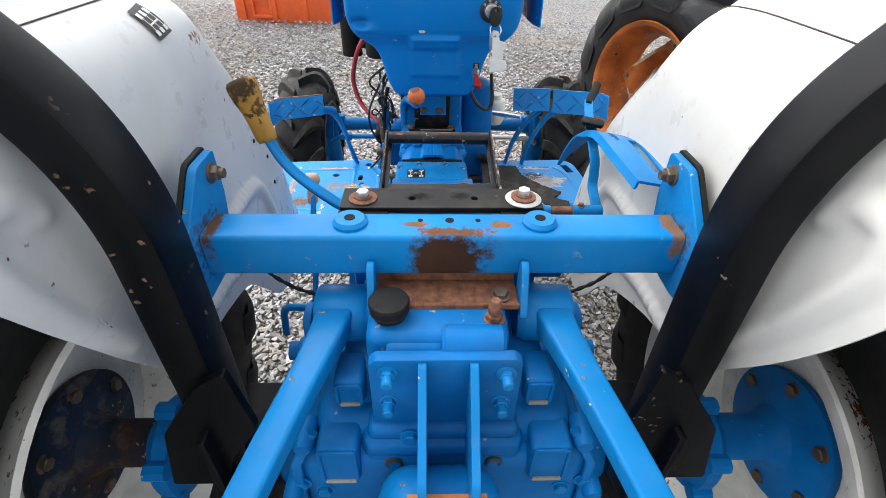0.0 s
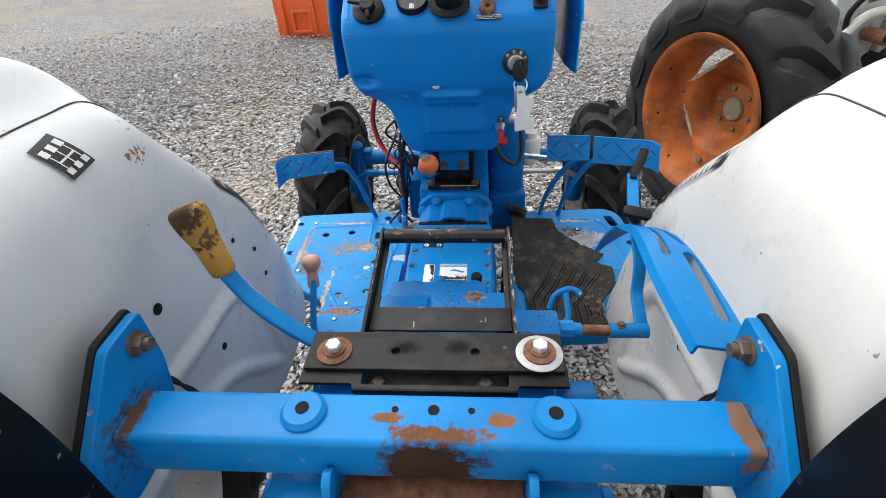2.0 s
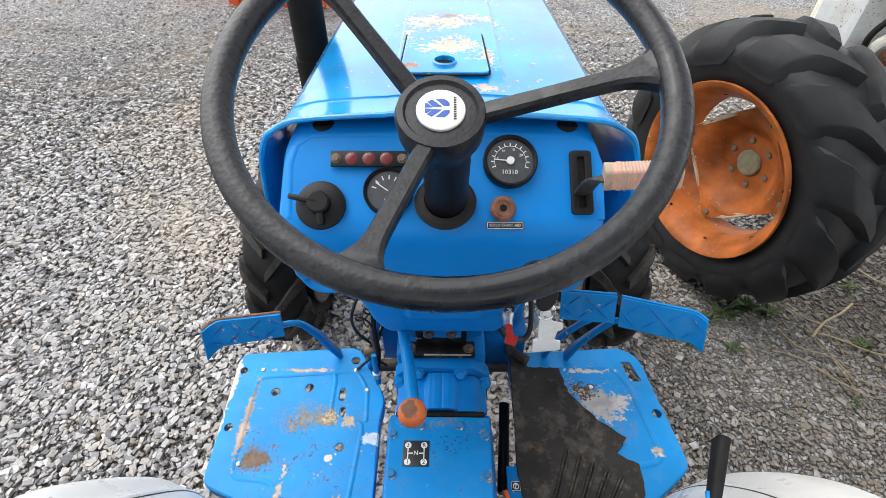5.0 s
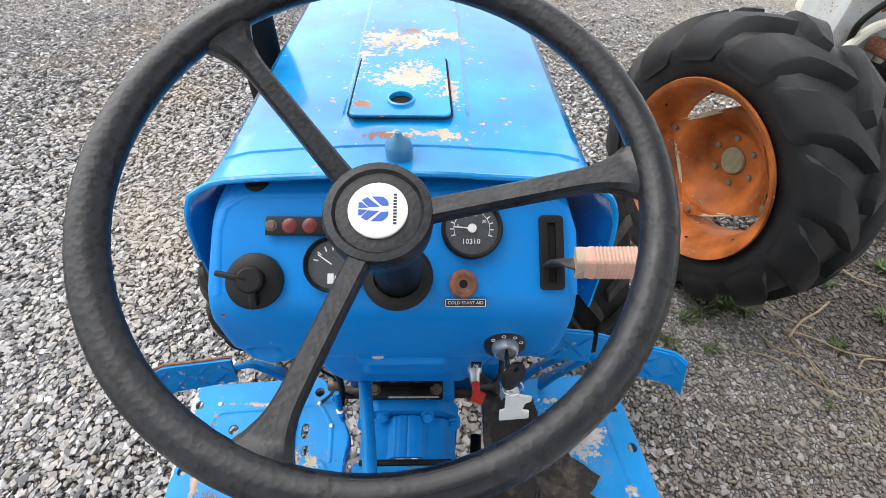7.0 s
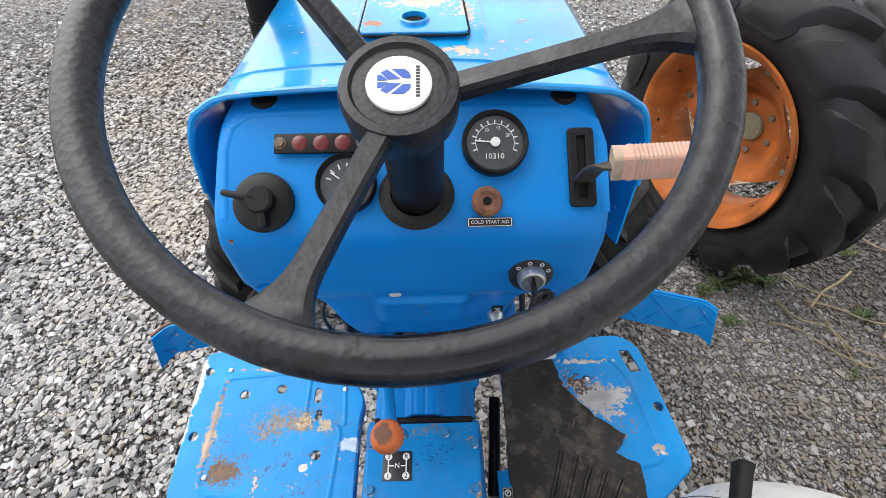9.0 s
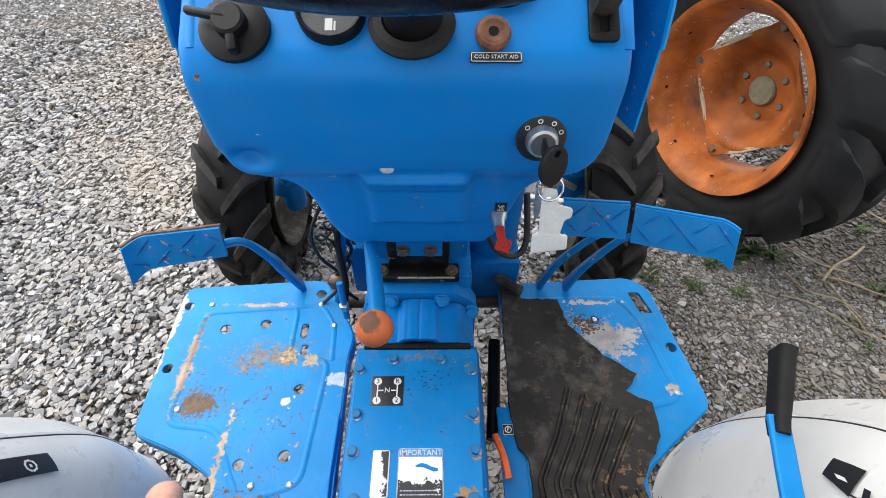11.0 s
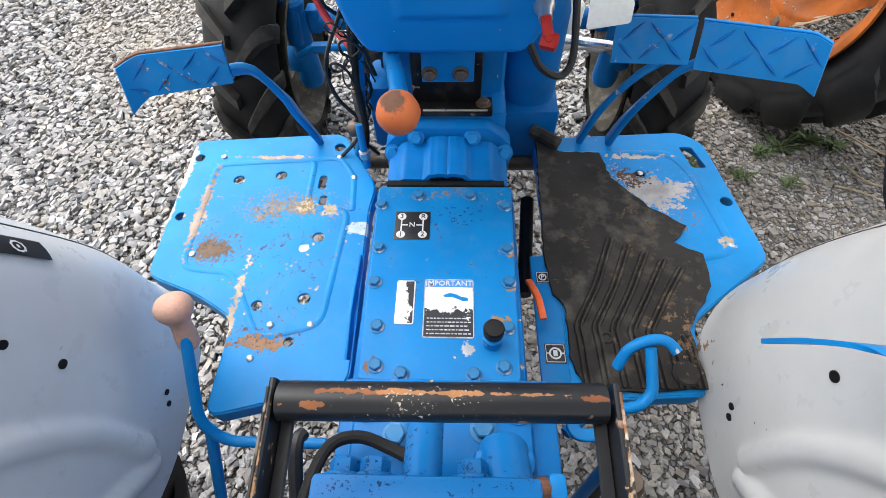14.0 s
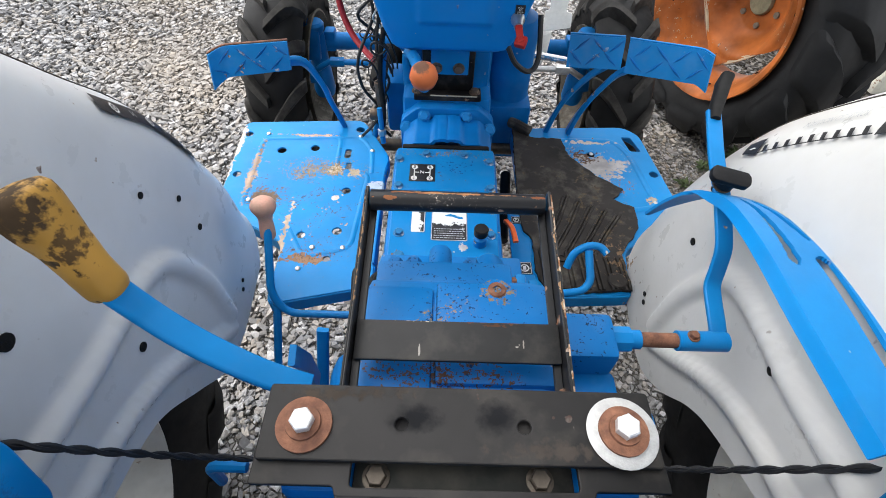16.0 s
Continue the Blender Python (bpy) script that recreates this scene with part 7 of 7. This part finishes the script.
for sgn in (-1, 1):
    twisted([(sgn * .318, .515, .838), (sgn * .302, .518, .826), (sgn * .275, .533, .76), (sgn * .245, .55, .69), (sgn * .2, .56, .65), (sgn * .13, .56, .63)], .0028, "cable", "black twisted cable to the fender")
# wiring beside the bell housing
rw = random.Random(21)
for k in range(5):
    x, y = -.135 - rw.uniform(0, .05), 1.25 + rw.uniform(0, .09)
    pts = [(x + .03, y, .78)]
    for j in range(5):
        pts.append((x + rw.uniform(-.025, .03), y + rw.uniform(-.03, .03), .74 - j * .06))
    part("wire", tube(smooth_path(pts, 5), rw.choice((.0016, .0022, .003)), None, 7), M_WIRE, tr, "black wiring")
for k in range(9):
    x, y, z = -.128 - rw.uniform(0, .03), 1.235 + rw.uniform(0, .06), rw.uniform(.56, .7)
    r, tilt = rw.uniform(.012, .028), rw.uniform(-1, 1)
    pts = [(x + r * math.cos(a) * .8, y + r * math.sin(a) * tilt, z + r * math.sin(a) * 1.3 + .012 * a) for a in (0, .9, 1.8, 2.7, 3.6, 4.5, 5.4)]
    part("wire", tube(smooth_path(pts, 4), rw.choice((.0012, .0016, .002)), None, 6), M_WIRE, tr, "thin black wire loop")
part("taped_loom", tube(smooth_path([(-.125, 1.245, .745), (-.135, 1.25, .70), (-.14, 1.25, .64), (-.136, 1.24, .58), (-.14, 1.225, .545)], 6), .005, None, 9), M_RUBBER, tr, "black taped wiring loom")
part("adjuster_rod", tube([(-.142, 1.222, .6), (-.137, 1.205, .53)], .0055, None, 10), M_BLUE, tr, "blue adjuster rod")
part("adjuster_nut", lathe([(.0085, 0), (.0085, .012)], 6, pose(-.1385, 1.209, .548)), M_ZINC, tr, "plated adjuster nut")
part("wire", tube(smooth_path([(-.12, 1.27, .79), (-.15, 1.29, .74), (-.12, 1.30, .72), (-.09, 1.29, .75)], 6), .002, None, 7), plain("pale_wire", (.6, .6, .56), .5), tr, "pale wire loop")
part("hose", tube(smooth_path([(.082, 1.165, .765), (.098, 1.165, .735), (.125, 1.175, .715), (.14, 1.19, .73), (.137, 1.22, .79)], 6), .0045, None, 9), M_WIRE, tr, "black stop cable")
part("hose", tube(smooth_path([(-.17, 1.46, .86), (-.225, 1.48, .78), (-.252, 1.51, .70), (-.25, 1.51, .65), (-.225, 1.49, .6), (-.17, 1.44, .565)], 6), .007, None, 9), M_REDWIRE, tr, "red rubber hose")
part("linkage_rod", tube(smooth_path([(-.13, 1.26, .70), (-.14, 1.27, .62), (-.15, 1.27, .55), (-.165, 1.25, .50)], 4), .006, None, 10), M_BLUE, tr, "blue linkage rod")
bm = lathe([(.011, -.012), (.013, -.008), (.013, .008), (.011, .012)], 14, pose(-.155, 1.26, .56, 0, 90, 0))
lathe([(.007, -.03), (.009, 0), (.009, .03)], 12, pose(-.145, 1.265, .60), bm)
part("linkage_joint", bm, M_BRASSY, tr, "greasy linkage joint")
bm = lathe([(.0, -.045), (.024, -.043), (.031, -.03), (.033, .03), (.03, .036), (.02, .04), (.02, .055), (0, .055)], 24, pose(.197, 1.53, .58))
part("filter_bowl", bm, M_WHITEPL, tr, "white plastic fuel filter bowl")
part("steering_rod", tube([(.13, 1.42, .62), (.26, 1.42, .60)], .0075, None, 10), M_CHROME, tr, "bright steel rod")
bm = lathe([(.03, -.14), (.046, -.12), (.048, .10), (.042, .125), (.02, .135), (0, .136)], 28, pose(.118, 1.36, .60))
box(.075, .17, 1.3, 1.42, .42, .56, .012, bm)
part("steering_cylinder", bm, M_CAST, tr, "blue cylinder beside the engine")
bm = box(-.135, -.09, 1.28, 1.36, .5, .62, .01)
part("starter_bracket", bm, M_CAST, tr, "blue bracket")
part("starter_motor", lathe([(.028, 0), (.035, .01), (.035, .12), (.02, .14)], 20, pose(-.15, 1.38, .55, -90, 0, 0)), M_DARK, tr, "dark starter motor")
# black links and struts below the plates
for p, q, r, m in (((.12, 1.20, .46), (.105, 1.03, .44), .011, M_PLASTIC), ((.18, .80, .50), (.20, .75, .2), .008, M_PLASTIC), ((.165, .78, .52), (.14, .74, .3), .007, M_BLUE)):
    part("strut", tube([p, q], r, None, 12), m, tr)
part("hydraulic_pipe", tube(smooth_path([(.16, .76, .55), (.175, .74, .50), (.17, .70, .45)], 5), .012, None, 12), M_PLASTIC, tr, "black hydraulic hose")
part("hose_nut", lathe([(.014, 0), (.016, .004), (.016, .02), (.011, .024), (.011, .032)], 12, pose(.165, .755, .555)), M_BRASSY, tr, "zinc hose nut")
part("bracket_arm", sweep(round_path([(.115, .82, .60), (.115, .79, .60), (.15, .79, .60)], .01), oblong(.012, .006, .002), up=(0, 0, 1)), M_BLUE, tr, "small blue bracket")
# left side links
part("lift_link", sweep([(-.142, .612, .772), (-.146, .635, .71), (-.155, .655, .62)], rounded([(-.009, -.003), (.009, -.003), (.009, .003), (-.009, .003)], .001), up=(1, 0, 0)), M_BLUE, tr, "flat blue link")
part("lift_link", sweep([(-.15, .70, .66), (-.16, .66, .55)], oblong(.008, .014, .003), up=(1, 0, 0)), M_BLUE, tr, "blue lift link")
part("return_pipe", tube(smooth_path([(-.112, .765, .69), (-.115, .75, .69), (-.112, .68, .64), (-.12, .62, .60)], 5), .0055, None, 9), M_WIRE, tr, "black pipe along the housing")
part("wrapped_cable", tube(smooth_path([(-.104, .66, .66), (-.101, .70, .70), (-.096, .737, .70), (-.087, .758, .692), (-.068, .764, .686), (-.045, .757, .683), (-.03, .75, .684)], 6), .0048, None, 10), M_RUBBER, tr, "black taped cable round the housing")
bm = tube(round_path([(-.21, .56, .62), (-.25, .56, .62), (-.255, .56, .56)], .015), .006, None, 9)
part("link_pin", bm, M_BLUE, tr)
for sgn in (-1, 1):
    bm = plate(rounded([(.415, .59), (.47, .59), (.475, .66), (.455, .735), (.42, .735), (.405, .66)], .012), [], .01, .0015)
    bm.transform(Matrix(((0, 0, 1, sgn * .168 - .005), (1, 0, 0, 0), (0, 1, 0, 0), (0, 0, 0, 1))))
    lathe([(.016, 0), (.018, .004), (.018, .02), (.013, .022), (.013, .034), (0, .034)], 18, pose(sgn * .17, .44, .655, 0, 90 * sgn, 0), bm)
    part("side_link", bm, M_CAST, tr, "blue side linkage of the lift shaft", angle=25)

# gearbox back: bolts and plugs
for x, z, y in ((-.172, .575, .3), (.172, .575, .3), (-.04, .66, .308), (-.146, .56, .3), (.146, .56, .3), (-.165, .47, .3), (.165, .47, .3)):
    piece("bolt", bolt_mid, tr, pose(x, y, z, 90, 0, 0) @ Matrix.Diagonal((.8, .8, .8, 1)))
for x in (-.059, .058):
    part("drain_plug", lathe([(.011, 0), (.011, .003), (.0075, .004), (.007, .001), (0, .001)], 20, pose(x, .304, .612, 90, 0, 0)), M_STEEL, tr, "dark recessed drain plug")
part("vent_tube", tube([(-.303, .36, .87), (-.285, .345, .835)], .009, None, 12), plain("zinc_yellow_tube", (.42, .42, .22), .4, .5), tr, "small zinc-yellow tube in the fender")

# ---------- pale machine behind the orange wheel ----------
mc = thing("old_tractor_front", (2.5, 3.3, -.03), "front of an old cream-coloured tractor with a square grille, weathered", "tractor")
RM = Matrix.Translation((2.16, 3.0, -.115)) @ pose(0, 0, 0, 0, 0, -6)
bm = box(0, .75, 0, .9, .45, 1.02, .03, None, RM)
part("bonnet", bm, M_CREAM, mc, "weathered cream bonnet")
bm = box(.14, .7, -.012, .01, .74, .98, .004, None, RM)
gr = part("grille", bm, M_DARK, mc, "cream grille of small square openings")
for i in range(19):
    part("grille_bar", box(.14 + i * .0308, .1465 + i * .0308, -.022, -.008, .74, .98, .002, None, RM), M_CREAM, gr)
for j in range(9):
    part("grille_bar", box(.14, .7, -.02, -.009, .74 + j * .0292, .7455 + j * .0292, .002, None, RM), M_CREAM, gr)
hl = part("headlamp", box(.13, .285, -.012, .01, .57, .71, .006, None, RM), M_CREAM, mc, "rectangular headlamp in a cream surround")
part("lamp_glass", box(.143, .272, -.018, -.008, .583, .697, .008, None, RM), plain("dull_lamp_glass", (.34, .35, .33), .25, 0, .3, 14), hl, "dull lamp glass")
part("grille_frame", sweep([RM @ Vector(p) for p in rounded([(.125, .725), (.715, .725), (.715, .995), (.125, .995)], .01) and [(a, -.018, b) for a, b in rounded([(.125, .725), (.715, .725), (.715, .995), (.125, .995)], .01)]], oblong(.018, .014, .003), True, None, up=RM.to_3x3() @ Vector((0, 1, 0))), M_CREAM, gr)
part("rusty_pipe", lathe([(.026, 0), (.034, 0), (.034, .12), (.026, .12)], 20, RM @ pose(-.1, -.03, .62, 90, 0, 20), None, True), M_RUSTY, mc, "rusty open pipe end")
part("bracket", sweep([(2.0, 2.95, .66), (1.97, 2.94, .78), (1.93, 2.96, .86)], oblong(.045, .012, .003), up=(0, 1, 0)), M_RUSTY, mc, "rusty flat bracket")
part("hose", tube(smooth_path([(1.95, 2.98, .5), (1.9, 2.93, .62), (1.96, 2.9, .74), (2.08, 2.95, .8)], 6), .014, None, 9), M_RUBBER, mc, "black perished hose")
for j in range(5):
    part("lamp_slat", box(.30, .43, -.022, .0, .585 + j * .024, .598 + j * .024, .003, None, RM), M_CREAM, mc)
bm = tube(smooth_path([(1.92, 2.95, .48), (1.97, 2.94, .58), (2.05, 2.93, .62), (2.13, 2.94, .57), (2.19, 2.95, .46)], 6), .022, None, 10)
part("guard_hoop", bm, M_CREAM, mc, "bent cream guard with rust")
bm = box(1.86, 2.14, 3.0, 3.3, .2, .82, .03)
part("side_casting", bm, paint("pale_grey_casting", (.4, .42, .42), .5, 1.4, dust=.5), mc, "pale grey chipped casting")
part("guard_tube", tube(smooth_path([(2.0, 2.4, .42), (1.96, 2.4, .32), (1.92, 2.4, .16), (1.91, 2.4, .1)], 5), .03, None, 14), M_CREAM, mc, "thick cream guard tube")
part("foot_bracket", box(1.9, 2.04, 2.36, 2.42, -.03, .1, .008), M_CREAM, mc, "cream bracket, rusted at the edge")
part("linkage", sweep([(1.86, 2.42, .38), (1.98, 2.5, .45)], oblong(.03, .045, .006), up=(0, 0, 1)), M_CREAM, mc, "rusty cream linkage bar")
part("cross_tube", tube([(1.9, 2.4, .06), (2.2, 2.5, .06), (2.4, 3.0, .2)], .025, None, 12), M_CREAM, mc, "cream tube to the chassis")
part("chassis", box(2.1, 2.9, 2.9, 3.4, .08, .4, .02), M_DARK, mc, "dark greasy chassis")
m2 = Matrix.Translation((2.3, 2.72, .26)) @ pose(0, 0, 0, 0, 0, 12)
tyre(.33, .2, .18, 14, .022, m2, M_TYRE_OLD, mc, "tyre", "weathered black tyre", 48)

# ---------- weeds and twigs ----------
rz = random.Random(77)
for pts in ([(1.5, 1.62), (1.55, 1.66), (1.63, 1.655), (1.7, 1.63)], [(1.56, 1.52), (1.6, 1.56), (1.585, 1.6), (1.63, 1.63)], [(1.57, 1.47), (1.66, 1.475), (1.76, 1.5), (1.86, 1.49)], [(1.74, 1.78), (1.77, 1.7), (1.79, 1.62)]):
    line = [Vector((x, y, ground_z(x, y) + .012 + .008 * rz.random())) for x, y in pts]
    tagged(part("twig", tube(smooth_path(line, 5), rz.uniform(.003, .006), None, 7), M_STRAW), "dry pale root lying on the gravel", "twig", "twigs by the wheel")


def weed(x, y, n, r):
    bm = bmesh.new()
    for i in range(n):
        a = rz.uniform(0, 6.28)
        ln = r * rz.uniform(.5, 1.0)
        z0 = ground_z(x, y)
        base = Vector((x + rz.uniform(-.3, .3) * r, y + rz.uniform(-.3, .3) * r, z0))
        d = Vector((math.cos(a), math.sin(a), rz.uniform(.25, .9)))
        sd = Vector((-d.y, d.x, 0)).normalized() * r * rz.uniform(.08, .16)
        m = base + d * ln * .55
        e = base + d * ln - Vector((0, 0, ln * .25))
        v = [bm.verts.new(p) for p in (base, m + sd, e, m - sd + Vector((0, 0, .002)))]
        bm.faces.new((v[0], v[1], v[2]))
        bm.faces.new((v[0], v[2], v[3]))
    me = bpy.data.meshes.new("weed")
    bm.to_mesh(me)
    bm.free()
    me.materials.append(M_GREEN)
    return me


wlist = [(1.05, 1.86, 36, .055), (1.14, 1.9, 44, .06), (1.22, 1.87, 30, .05), (.98, 1.83, 20, .04), (.74, 1.77, 16, .04), (.88, 1.73, 22, .045), (1.02, 1.70, 18, .04), (1.33, 1.5, 8, .035), (1.5, 1.72, 20, .045), (1.75, 1.85, 26, .05), (1.62, 2.0, 16, .045), (1.9, 2.1, 26, .06)]
for x, y, n, r in wlist:
    tagged(link("weed", weed(x, y, n, r), None), "small green weeds growing in the gravel", "weed", "weeds by the wheel")
for k in range(10):
    x, y = rz.uniform(1.3, 1.9), rz.uniform(1.45, 2.1)
    a = rz.uniform(0, 3.1)
    pts = [Vector((x + math.cos(a) * s * .1 + rz.uniform(-.02, .02), y + math.sin(a) * s * .1 + rz.uniform(-.02, .02), ground_z(x, y) + .012 + .012 * rz.random())) for s in range(4)]
    tagged(part("twig", tube(smooth_path(pts, 4), rz.uniform(.002, .0045), None, 6), M_STRAW), "dry pale twig lying on the gravel", "twig", "twigs by the wheel")
